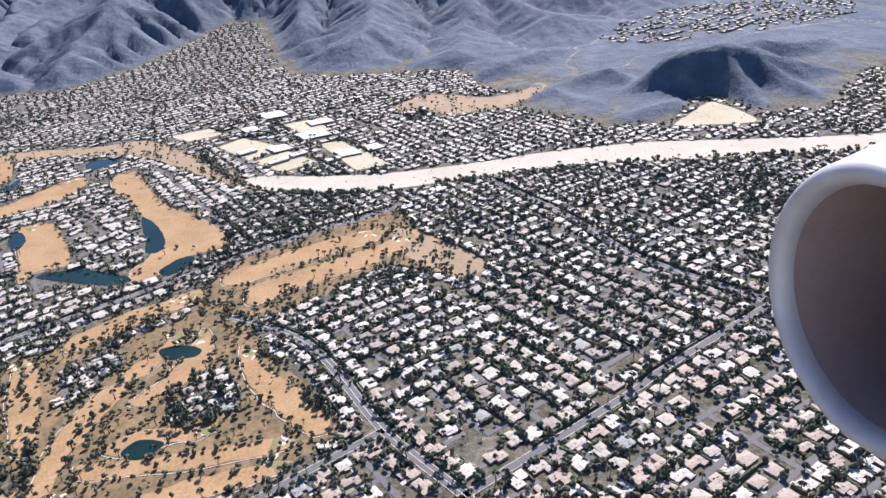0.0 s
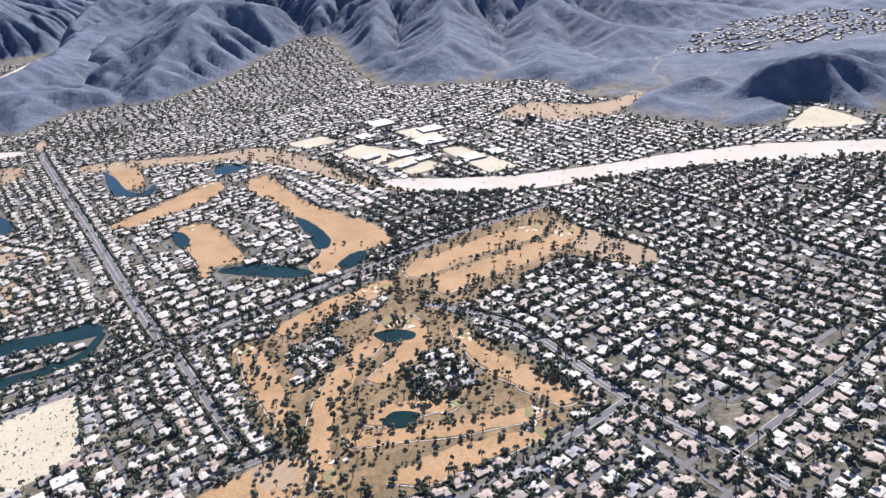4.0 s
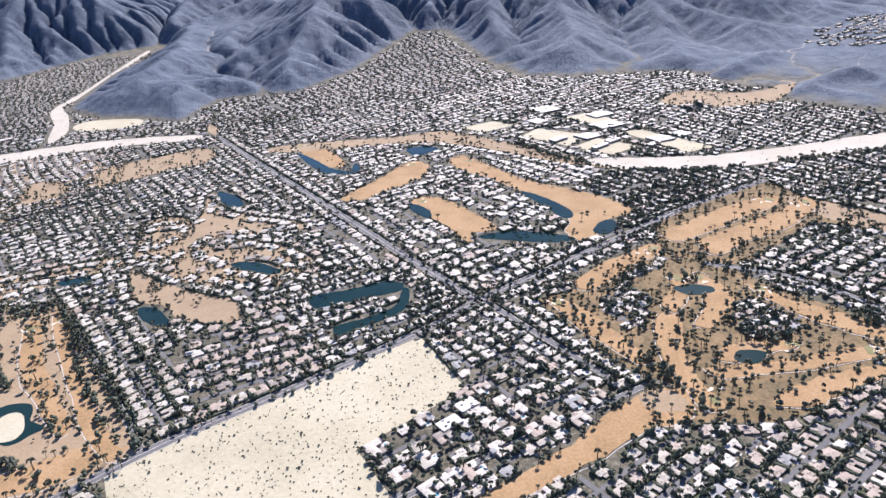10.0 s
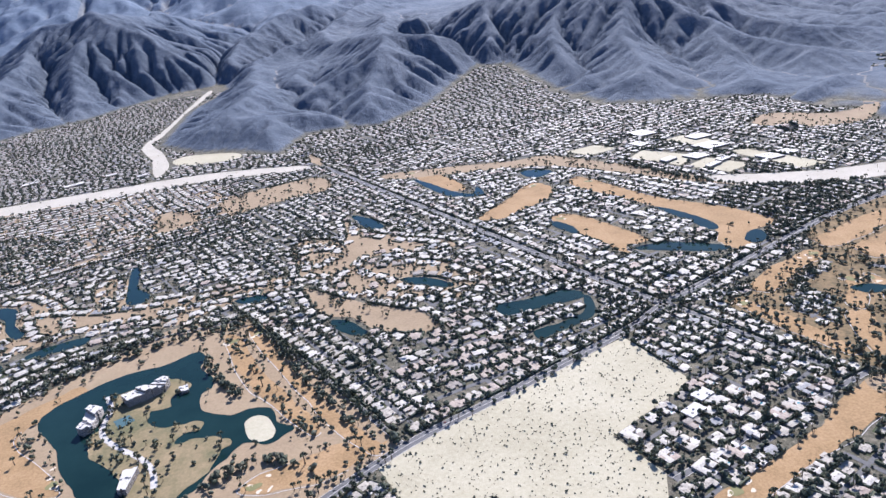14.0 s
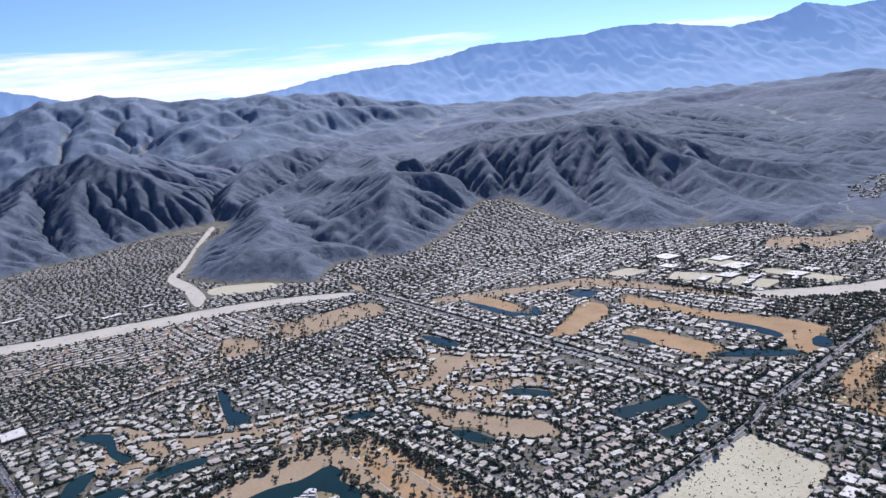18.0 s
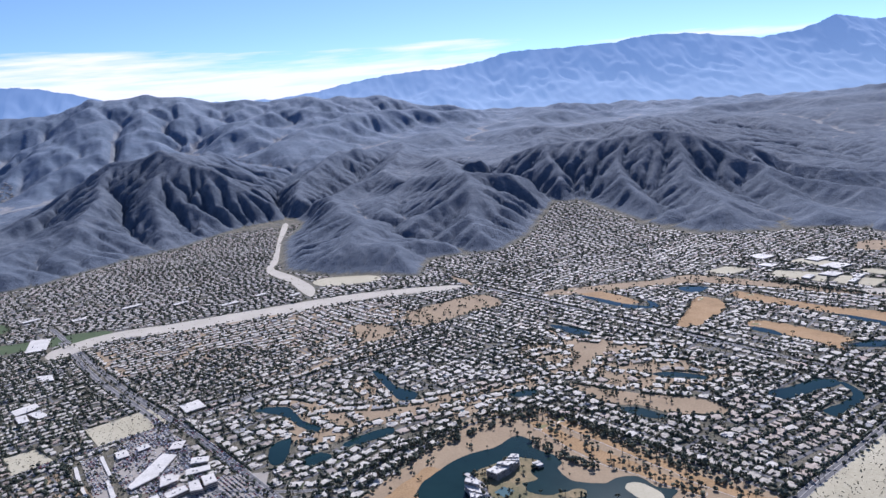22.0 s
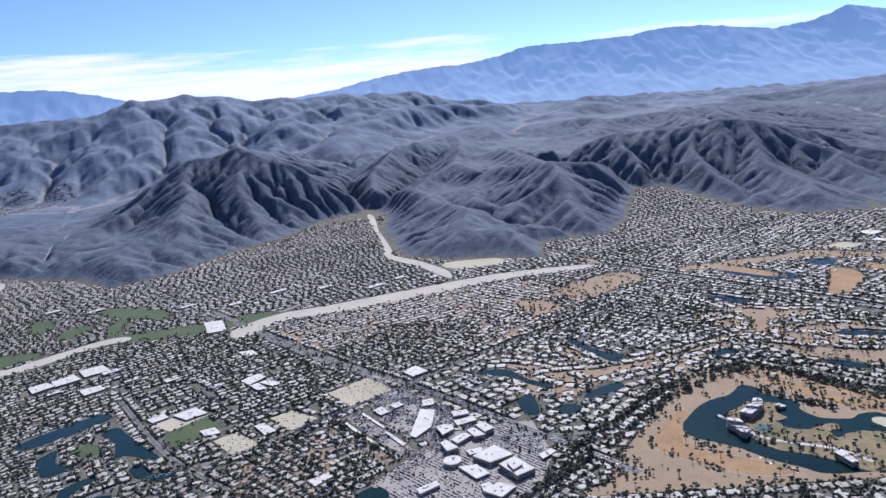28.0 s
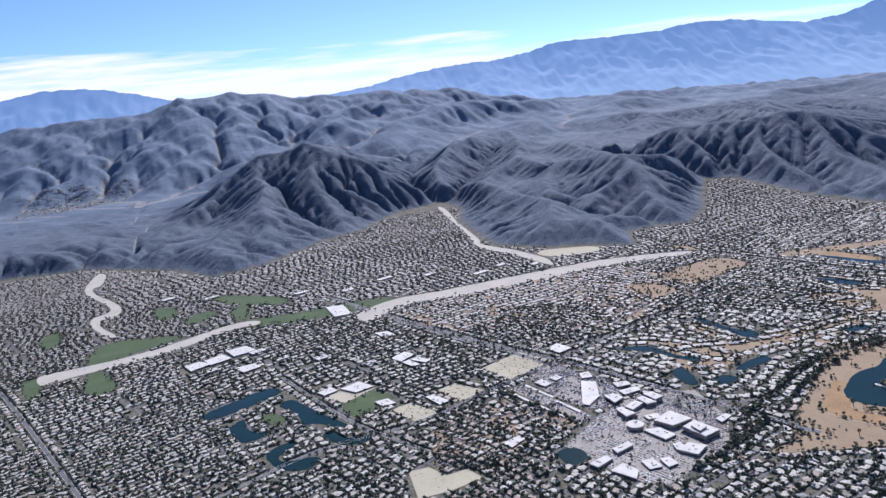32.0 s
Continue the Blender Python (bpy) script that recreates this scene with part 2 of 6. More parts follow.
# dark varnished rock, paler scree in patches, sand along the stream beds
# the blue cast of these tones is haze painted into the rock
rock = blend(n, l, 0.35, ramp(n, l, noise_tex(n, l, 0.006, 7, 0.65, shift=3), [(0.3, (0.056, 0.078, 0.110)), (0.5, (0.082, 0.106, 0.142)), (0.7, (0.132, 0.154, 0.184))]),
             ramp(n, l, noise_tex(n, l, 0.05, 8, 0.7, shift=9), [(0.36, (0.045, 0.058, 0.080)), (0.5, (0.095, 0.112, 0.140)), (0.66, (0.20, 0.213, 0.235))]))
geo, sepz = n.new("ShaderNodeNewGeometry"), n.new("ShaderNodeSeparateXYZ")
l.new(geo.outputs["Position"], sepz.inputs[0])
# distance haze painted in: rock turns paler and bluer inland, with a ragged edge
hazed_rock = ramp(n, l, noise_tex(n, l, 0.012, 7, 0.65, shift=17), [(0.34, (0.085, 0.118, 0.165)), (0.5, (0.125, 0.165, 0.222)), (0.68, (0.19, 0.23, 0.285))])
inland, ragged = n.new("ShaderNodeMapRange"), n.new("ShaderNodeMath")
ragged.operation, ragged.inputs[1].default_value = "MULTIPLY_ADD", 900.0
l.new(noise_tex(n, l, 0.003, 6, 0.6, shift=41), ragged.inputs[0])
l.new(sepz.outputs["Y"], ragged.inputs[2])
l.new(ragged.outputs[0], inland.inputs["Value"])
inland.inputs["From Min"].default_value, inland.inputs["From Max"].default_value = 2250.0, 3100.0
rock = blend(n, l, inland.outputs[0], rock, hazed_rock)
up = n.new("ShaderNodeMapRange")
up.inputs["From Min"].default_value, up.inputs["From Max"].default_value = 0.5, 3.0
bare = n.new("ShaderNodeAttribute")
bare.attribute_name = "slope_height"
l.new(bare.outputs["Fac"], up.inputs["Value"])
flow = n.new("ShaderNodeAttribute")
flow.attribute_name = "stream"
washes = n.new("ShaderNodeMapRange")
washes.inputs["From Min"].default_value, washes.inputs["From Max"].default_value, washes.inputs["To Max"].default_value = 0.56, 0.74, 0.75
l.new(flow.outputs["Fac"], washes.inputs["Value"])
gravel = ramp(n, l, noise_tex(n, l, 0.03, 7, 0.7, shift=13), [(0.35, (0.15, 0.15, 0.155)), (0.5, (0.26, 0.25, 0.24)), (0.68, (0.38, 0.36, 0.33))])
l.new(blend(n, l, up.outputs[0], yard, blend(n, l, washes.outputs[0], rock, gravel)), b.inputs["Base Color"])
bumped(n, l, b, noise_tex(n, l, 0.028, 9, 0.66, shift=2), 0.75, 7.0)


# ---------------------------------------------------------------- helpers
def mesh_object(name, verts, faces, mats, face_mats=None, parent=None, smooth=False):
    me = bpy.data.meshes.new(name)
    me.from_pydata(verts, [], faces)
    for m in mats:
        me.materials.append(m)
    if face_mats is not None:
        me.polygons.foreach_set("material_index", face_mats)
    if smooth:
        me.polygons.foreach_set("use_smooth", [True] * len(me.polygons))
    me.update()
    ob = new(name, me)
    if parent is not None:
        ob.parent = parent
    return ob


def part(name, bm, mat, parent, label=""):
    me = bpy.data.meshes.new(name)
    bm.to_mesh(me)
    bm.free()
    me.materials.append(mat)
    ob = new(name, me)
    ob.parent = parent
    return tagged(ob, label)


def lattice(x, y, seed):
    """Smooth gradient noise on a unit lattice, for arrays."""
    xi, yi = np.floor(x).astype(np.int64), np.floor(y).astype(np.int64)
    xf, yf = x - xi, y - yi
    u, v = xf * xf * xf * (xf * (xf * 6 - 15) + 10), yf * yf * yf * (yf * (yf * 6 - 15) + 10)

    def corner(ix, iy):
        h = (xi + ix) * 374761393 + (yi + iy) * 668265263 + seed * 982451653
        h = (h ^ (h >> 13)) * 1274126177
        a = ((h ^ (h >> 16)) & 1023) * (2 * np.pi / 1024)
        return np.cos(a) * (xf - ix) + np.sin(a) * (yf - iy)
    top, bot = corner(0, 0) * (1 - u) + corner(1, 0) * u, corner(0, 1) * (1 - u) + corner(1, 1) * u
    return (top * (1 - v) + bot * v) * 1.5


def smooth_closed(pts, steps=4, ragged=0.0):
    """A rounded closed outline through the corners of a plan."""
    p, out = np.array(pts, float), []
    k = len(p)
    for i in range(k):
        a, b_, c, d = p[i - 1], p[i], p[(i + 1) % k], p[(i + 2) % k]
        for s in range(steps):
            t = s / steps
            out.append(0.5 * (2 * b_ + (c - a) * t + (2 * a - 5 * b_ + 4 * c - d) * t * t + (3 * b_ - a - 3 * c + d) * t ** 3))
    out = np.array(out)
    wob = np.stack([lattice(out[:, 0] / 7, out[:, 1] / 7, 21), lattice(out[:, 0] / 7, out[:, 1] / 7, 22)], 1)
    return out + wob * ragged


def inside(poly, x, y):
    """Which points lie inside a closed outline."""
    hit = np.zeros(x.shape, bool)
    px, py = poly[:, 0], poly[:, 1]
    j = len(poly) - 1
    for i in range(len(poly)):
        if py[i] != py[j]:
            hit ^= ((py[i] > y) != (py[j] > y)) & (x < (px[j] - px[i]) * (y - py[i]) / (py[j] - py[i]) + px[i])
        j = i
    return hit


# ---------------------------------------------------------------- terrain
# foot of the mountains, from the west end of the range to the east end
FOOT = np.array([(-3600, 1750), (-2400, 1720), (-1700, 1640), (-1200, 1480), (-1050, 1330), (-996, 1225), (-905, 1250), (-776, 1375), (-700, 1411), (-640, 1490),
                 (-575, 1560), (-480, 1590), (-470, 1500), (-535, 1330), (-552, 1170), (-560, 1090), (-503, 1006), (-450, 975), (-394, 920), (-350, 1005),
                 (-302, 1005), (-250, 985), (-160, 1060), (-95, 1150), (-40, 1210), (0, 1190), (10, 1000), (30, 892), (89, 853), (205, 800), (214, 700),
                 (253, 672), (214, 632), (241, 582), (268, 541), (300, 526), (318, 530), (345, 553), (358, 576), (378, 570), (386, 512), (440, 497), (468, 520), (520, 560), (640, 600), (900, 640), (1600, 700), (4800, 900), (4800, 5400), (-3600, 5400)], float)
# crest lines of the nearer mountains: (x, y, height) from end to end
RIDGES = []


def ridge(*points):
    RIDGES.append(points)


ridge((-1110, 1560, 12), (-1010, 1720, 55), (-930, 1850, 96), (-840, 1880, 136), (-725, 1837, 158), (-690, 1765, 136), (-606, 1706, 111), (-560, 1665, 84), (-515, 1635, 46))
ridge((-725, 1837, 158), (-640, 1980, 135), (-600, 2250, 120))
ridge((-840, 1880, 134), (-850, 1720, 98), (-866, 1560, 66), (-890, 1420, 36), (-940, 1290, 12))
ridge((-725, 1830, 150), (-745, 1700, 100), (-752, 1611, 68), (-730, 1500, 30))
ridge((-866, 1560, 66), (-960, 1450, 40), (-1010, 1330, 24))
ridge((-690, 1765, 130), (-665, 1640, 66), (-640, 1560, 30))
ridge((-520, 1060, 14), (-465, 1085, 34), (-420, 1150, 50), (-410, 1250, 44), (-415, 1366, 44), (-395, 1500, 50), (-330, 1600, 60), (-263, 1652, 72), (-180, 1760, 88), (-64, 2124, 108))
ridge((-395, 1500, 50), (-430, 1580, 40), (-470, 1640, 44), (-420, 1780, 72), (-300, 1958, 105), (-64, 2124, 108))
ridge((-285, 1015, 8), (-245, 1062, 28), (-225, 1140, 40), (-200, 1230, 68), (-186, 1302, 78), (-228, 1467, 68), (-263, 1652, 72))
ridge((-200, 1230, 68), (-300, 1200, 42), (-350, 1130, 26), (-372, 1030, 10))
ridge((-228, 1467, 66), (-320, 1380, 48), (-350, 1290, 34))
ridge((-186, 1302, 78), (-143, 1518, 79), (-110, 1700, 92))
ridge((-186, 1302, 76), (-111, 1264, 66), (-85, 1190, 36))
ridge((-143, 1518, 78), (-13, 1480, 72), (59, 1430, 94), (151, 1350, 108), (220, 1300, 121), (285, 1250, 117), (380, 1200, 85), (418, 1120, 58), (450, 1040, 42), (520, 980, 30))
ridge((59, 1430, 92), (10, 1320, 62), (-20, 1230, 36))
ridge((180, 1325, 112), (110, 1230, 70), (62, 1134, 40), (40, 1010, 16))
ridge((250, 1275, 117), (200, 1160, 72), (150, 1040, 44), (106, 916, 24))
ridge((380, 1200, 84), (310, 1090, 50), (262, 960, 28), (215, 830, 17))
ridge((285, 1250, 114), (290, 1150, 74), (340, 1020, 40), (370, 900, 30))
ridge((220, 1300, 119), (300, 1480, 118), (420, 1700, 112))
FRONT = [[(332, 615, 16), (350, 610, 34), (376, 605, 40), (403, 600, 40), (430, 595, 34), (459, 590, 24), (500, 580, 10)],
         [(403, 600, 38), (398, 560, 19), (388, 520, 4)], [(376, 605, 37), (384, 583, 17), (378, 568, 4)], [(350, 610, 33), (343, 598, 14), (325, 578, 5)], [(430, 595, 32), (440, 555, 16), (446, 515, 4)],
         [(276, 544, 3), (293, 548, 7), (319, 553, 9), (347, 562, 8), (362, 572, 3)], [(220, 640, 3), (242, 650, 9), (263, 655, 13), (290, 660, 16), (324, 665, 18), (331, 650, 14)],
         [(263, 655, 12), (265, 625, 8), (280, 596, 3)], [(182, 722, 3), (208, 740, 13), (243, 760, 15), (286, 780, 12), (324, 800, 12)],
         [(403, 600, 36), (450, 640, 28), (488, 660, 24), (523, 650, 16), (565, 660, 12)], [(450, 640, 26), (430, 690, 16), (410, 720, 8)]]
MID_CREST = [(-2300, 3400, 240), (-1800, 3330, 262), (-1383, 3300, 284), (-1182, 3280, 279), (-1073, 3260, 304), (-996, 3250, 324), (-891, 3240, 323), (-773, 3230, 321), (-667, 3220, 307),
             (-537, 3210, 282), (-426, 3200, 269), (-264, 3190, 271), (-100, 3180, 259), (58, 3170, 254), (214, 3150, 228), (382, 3120, 183), (604, 3080, 150),
             (786, 3000, 140), (1001, 2860, 138), (1201, 2800, 118), (1432, 2760, 110), (1682, 2700, 96), (1900, 2680, 80), (2400, 2660, 60), (3400, 2600, 60)]
FAR_CREST = [(-2300, 4620, 380), (-1703, 4600, 473), (-1485, 4589, 460), (-1293, 4579, 422), (-1055, 4568, 350), (-773, 4554, 315), (-461, 4541, 292),
             (-166, 4528, 284), (109, 4517, 305), (253, 4512, 335), (562, 4500, 373), (926, 4413, 380), (1104, 4371, 403), (1284, 4330, 447), (1529, 4195, 440),
             (1796, 4043, 438), (2028, 3908, 464), (2222, 3790, 447), (2561, 3609, 387), (2752, 3503, 409), (2911, 3413, 473), (3142, 3355, 430), (3763, 3200, 480)]
SLOPES = [(-620, 2250, 100), (-64, 2124, 92), (-150, 2400, 125), (-312, 2607, 188), (-400, 2800, 200), (250, 1900, 100), (500, 1500, 70), (620, 1150, 38), (480, 900, 9), (640, 770, 8), (570, 840, 9), (330, 740, 6), (250, 790, 6), (390, 780, 7), (350, 640, 6), (800, 900, 20), (950, 1250, 48), (-1200, 1900, 34), (-1500, 2450, 4), (-1350, 2700, 12), (-1000, 2900, 120)]
SLOPES += [(-1900, 2500, 10), (-1150, 2250, 14), (-860, 1600, 24), (-600, 1600, 16), (-400, 1400, 18), (-100, 1300, 28), (150, 1100, 22), (-480, 1900, 50), (60, 1650, 66), (-750, 2500, 110), (300, 2300, 120), (600, 2000, 110), (300, 3600, 90), (-600, 3700, 130), (1300, 2500, 110), (2000, 2400, 130), (1900, 1900, 120), (3000, 2200, 150), (-2400, 3300, 200), (1100, 3400, 100), (-1500, 3700, 120)]


def foot_distance(x, y):
    best = np.full(x.shape, 1e9)
    for (ax, ay), (bx, by) in zip(FOOT, np.roll(FOOT, -1, 0)):
        dx, dy = bx - ax, by - ay
        t = np.clip(((x - ax) * dx + (y - ay) * dy) / (dx * dx + dy * dy), 0, 1)
        best = np.minimum(best, (x - ax - t * dx) ** 2 + (y - ay - t * dy) ** 2)
    return np.where(inside(FOOT, x, y), np.sqrt(best), 0.0)


def fans(x, y):
    """Gentle debris fans on which the coves are built."""
    cove = 22 * np.exp(-((x + 20) / 150) ** 2) * np.clip((y - 930) / 280, 0, 1) ** 1.3 * (y < 1500)
    return cove + 9 * np.exp(-((x - 560) / 160) ** 2 - ((y - 820) / 140) ** 2) + 6.4 * np.exp(-((x - 128) / 14) ** 2 - ((y - 655) / 9) ** 2)


def crest_fall(x, y, line, spread, power, toe=24):
    """Sides that fall from one crest line."""
    best, zed = np.full(x.shape, 1e12), np.zeros(x.shape)
    for (ax, ay, az), (bx, by, bz) in zip(line, line[1:]):
        dx, dy = bx - ax, by - ay
        t = np.clip(((x - ax) * dx + (y - ay) * dy) / (dx * dx + dy * dy), 0, 1)
        dd = (x - ax - t * dx) ** 2 + (y - ay - t * dy) ** 2
        near = dd < best
        best, zed = np.where(near, dd, best), np.where(near, az + t * (bz - az), zed)
    return zed * np.clip(1 - np.sqrt(best) / (zed * spread + toe), 0, 1) ** power


def uplift(x, y):
    """The mountains before water has cut them."""
    d = foot_distance(x, y)
    front = np.clip((x - 130) / 70, 0, 1) * np.clip((930 - y) / 130, 0, 1)
    loose = 1 - 0.8 * front
    wx = x + loose * (30 * lattice(x / 170, y / 170, 5) + 10 * lattice(x / 60, y / 60, 8))
    wy = y + loose * (30 * lattice(x / 170, y / 170, 6) + 10 * lattice(x / 60, y / 60, 9))
    num, den = np.zeros(x.shape), np.zeros(x.shape)
    for hills, core in ((MID_CREST, 30000.0), (SLOPES, 26000.0)):
        for cx, cy, cz in hills:
            w = ((x - cx) ** 2 + (y - cy) ** 2 + core) ** -1.9
            num, den = num + w * cz, den + w
    far = np.clip((y - 1700) / 900, 0, 1)
    soft = np.exp(num / den * (1 - 0.7 * front) * (0.86 + 0.22 * lattice(wx / 260, wy / 260, 11)) / 5)
    for line in RIDGES:
        soft = soft + np.exp(np.clip(crest_fall(wx * 0.5 + x * 0.5, wy * 0.5 + y * 0.5, line, 2.2, 1.1) * 1.08, 0, 400) / 5) - 1
    soft = soft + np.exp(crest_fall(wx * 0.3 + x * 0.7, wy * 0.3 + y * 0.7, MID_CREST, 3.2, 1.0) * 1.04 / 5) - 1
    rough = (5 + 13 * far) * lattice(wx / 120, wy / 120, 12) + (4 + 7 * far) * lattice(wx / 52, wy / 52, 13) + 3.2 * lattice(x / 23, y / 23, 14) + 1.6 * lattice(x / 11, y / 11, 15)
    knolls = np.zeros(x.shape)
    for line in FRONT:
        knolls = np.maximum(knolls, crest_fall(wx * 0.5 + x * 0.5, wy * 0.5 + y * 0.5, line, 0.85, 1.1, 12) * 1.25)
    massif = np.maximum(5 * np.log(soft), knolls * front)
    return np.where(d > 0, np.maximum((massif + rough * (1 - 0.6 * front)) * np.clip(d / (38 - 30 * front), 0, 1) ** 0.9, 0.25 + d * 0.02), 0.0)


def weather(z, step, rounds, rate, creep):
    """Streams cut the mountains: every cell drains to its lowest neighbour and wears down with the water that passes it."""
    rows, cols = z.shape
    fixed = z <= 0
    fixed[0], fixed[-1], fixed[:, 0], fixed[:, -1] = True, True, True, True
    # raise hollows until they drain
    full = np.where(fixed, z, 1e6)
    for _ in range(600):
        pad = np.pad(full, 1, mode="edge")
        low = np.minimum(np.minimum(pad[:-2, 1:-1], pad[2:, 1:-1]), np.minimum(pad[1:-1, :-2], pad[1:-1, 2:])) + 0.01
        fresh = np.where(fixed, z, np.minimum(full, np.maximum(z, low)))
        if np.array_equal(fresh, full):
            break
        full = fresh
    z = full
    index = np.arange(rows * cols).reshape(rows, cols)
    for _ in range(rounds):
        pad, ids = np.pad(z, 1, mode="edge"), np.pad(index, 1, mode="edge")
        best, rec, gap = np.zeros(z.shape), index.copy(), np.full(z.shape, step)
        for dx in (-1, 0, 1):
            for dy in (-1, 0, 1):
                if dx or dy:
                    length = step * math.hypot(dx, dy)
                    fall = (z - pad[1 + dy:1 + dy + rows, 1 + dx:1 + dx + cols]) / length
                    more = fall > best
                    best, rec, gap = np.where(more, fall, best), np.where(more, ids[1 + dy:1 + dy + rows, 1 + dx:1 + dx + cols], rec), np.where(more, length, gap)
        rec = np.where(fixed, index, rec).ravel()
        order = np.argsort(z.ravel(), kind="stable")
        to, water = rec.tolist(), [step * step] * z.size
        for i in order[::-1].tolist():
            if to[i] != i:
                water[to[i]] += water[i]
        cut = (np.broadcast_to(rate, z.shape).ravel() * np.array(water) ** 0.45 / gap.ravel()).tolist()
        h = z.ravel().tolist()
        for i in order.tolist():
            if to[i] != i:
                h[i] = (h[i] + cut[i] * h[to[i]]) / (1 + cut[i])
        z = np.array(h).reshape(rows, cols)
        pad = np.pad(z, 1, mode="edge")
        z = np.where(fixed, z, z + creep * (pad[:-2, 1:-1] + pad[2:, 1:-1] + pad[1:-1, :-2] + pad[1:-1, 2:] - 4 * z))
    return z, np.array(water).reshape(rows, cols)


def sample(grid, x0, y0, step, x, y):
    """Bilinear reading of a regular grid."""
    u, v = np.clip((x - x0) / step, 0, grid.shape[1] - 1.001), np.clip((y - y0) / step, 0, grid.shape[0] - 1.001)
    i, j = u.astype(int), v.astype(int)
    fu, fv = u - i, v - j
    return (grid[j, i] * (1 - fu) + grid[j, i + 1] * fu) * (1 - fv) + (grid[j + 1, i] * (1 - fu) + grid[j + 1, i + 1] * fu) * fv


# the wide range on a coarse grid, then the part that faces the valley on a fine one
CX, CY = np.meshgrid(np.arange(-3600, 4601, 18.0), np.arange(432, 3720, 18.0))
coarse, coarse_water = weather(uplift(CX, CY), 18.0, 10, 0.10, 0.012)
FX, FY = np.meshgrid(np.arange(-1512, 1000, 6.0), np.arange(432, 2200, 6.0))
raw = uplift(FX, FY)
fine = np.where(raw > 0, np.maximum(0.72 * raw + 0.28 * sample(coarse, -3600, 432, 18.0, FX, FY), 0.1), 0.0)
fine, fine_water = weather(fine, 6.0, 16, 0.085 * (1 - 0.5 * np.clip((FX - 130) / 70, 0, 1) * np.clip((930 - FY) / 130, 0, 1)), 0.01)
rim = np.clip(np.minimum(np.minimum(FX + 1512, 1000 - FX), 2200 - FY) / 150, 0, 1)
fine = fine * rim + sample(coarse, -3600, 432, 18.0, FX, FY) * (1 - rim)


def terrain(x, y):
    x, y = np.broadcast_arrays(np.asarray(x, float), np.asarray(y, float))
    high = np.zeros(x.shape)
    hot = inside(FOOT, x, y)
    if hot.any():
        hx, hy = x[hot], y[hot]
        core = (hx > -1512) & (hx < 990) & (hy < 2190)
        high[hot] = np.where(core, sample(fine, -1512, 432, 6.0, hx, hy), sample(coarse, -3600, 432, 18.0, hx, hy))
    return high + fans(x, y)


def spaced(*spans):
    out = []
    for a, b_, s in spans:
        out += list(np.arange(a, b_, s))
    return np.array(out + [spans[-1][1]], float)


gx = spaced((-3600, -1512, 18), (-1512, 990, 6), (990, 4600, 18))
gy = spaced((-300, 432, 61), (432, 2190, 6), (2190, 3700, 18))
GX, GY = np.meshgrid(gx, gy)
GZ = terrain(GX, GY)
nx, ny = len(gx), len(gy)
idx = np.arange(nx * ny).reshape(ny, nx)
quads = np.stack([idx[:-1, :-1], idx[:-1, 1:], idx[1:, 1:], idx[1:, :-1]], -1).reshape(-1, 4)
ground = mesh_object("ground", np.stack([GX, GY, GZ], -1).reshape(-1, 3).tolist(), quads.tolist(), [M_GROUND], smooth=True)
tagged(ground, "dusty valley floor rising into bare rocky desert mountains", "ground", kind="structure")
# sand and gravel lie where the streams run
stream = np.where((GX > -1512) & (GX < 990) & (GY < 2190), sample(fine_water, -1512, 432, 6.0, GX, GY), sample(coarse_water, -3600, 432, 18.0, GX, GY) / 4.0)
rise = ground.data.attributes.new("slope_height", "FLOAT", "POINT")
rise.data.foreach_set("value", (GZ - fans(GX, GY)).astype(np.float32).ravel())
bed = ground.data.attributes.new("stream", "FLOAT", "POINT")
bed.data.foreach_set("value", np.clip(np.log10(np.maximum(stream, 1)) / 6.0, 0, 1).astype(np.float32).ravel())


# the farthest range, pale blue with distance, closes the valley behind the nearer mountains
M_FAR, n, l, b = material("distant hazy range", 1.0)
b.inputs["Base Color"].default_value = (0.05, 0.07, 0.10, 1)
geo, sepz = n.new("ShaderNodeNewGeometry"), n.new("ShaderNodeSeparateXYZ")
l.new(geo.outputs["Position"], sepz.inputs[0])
# haze painted as a blue glow, palest towards the foot
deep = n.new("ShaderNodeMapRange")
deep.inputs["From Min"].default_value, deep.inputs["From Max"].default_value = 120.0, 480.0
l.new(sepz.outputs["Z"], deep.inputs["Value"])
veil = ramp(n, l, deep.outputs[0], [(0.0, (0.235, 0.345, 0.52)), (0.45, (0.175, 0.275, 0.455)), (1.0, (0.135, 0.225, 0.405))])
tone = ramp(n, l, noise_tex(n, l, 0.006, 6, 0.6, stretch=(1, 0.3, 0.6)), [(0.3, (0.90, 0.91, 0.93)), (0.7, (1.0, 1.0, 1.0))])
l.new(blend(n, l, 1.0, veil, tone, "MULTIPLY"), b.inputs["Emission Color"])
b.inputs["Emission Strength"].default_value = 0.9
crest = np.array(FAR_CREST, float)
fx = np.linspace(crest[0, 0], crest[-1, 0], 620)
fy, fz = np.interp(fx, crest[:, 0], crest[:, 1]), np.interp(fx, crest[:, 0], crest[:, 2])
fz = fz + 7 * lattice(fx / 90, fx * 0, 41) + 4 * lattice(fx / 38, fx * 0, 42) + 2 * lattice(fx / 15, fx * 0, 43)
depth = np.linspace(0, 1, 46)[:, None]
RX, RY = np.repeat(fx[None], 46, 0) - 120 * (1 - depth), fy[None] - 900 * (1 - depth)
spur = np.clip(1 - 1.8 * np.abs(lattice(RX / 170, RY / 260, 44)), 0, 1) * 0.6 + np.clip(1 - 1.8 * np.abs(lattice(RX / 75, RY / 120, 45)), 0, 1) * 0.4
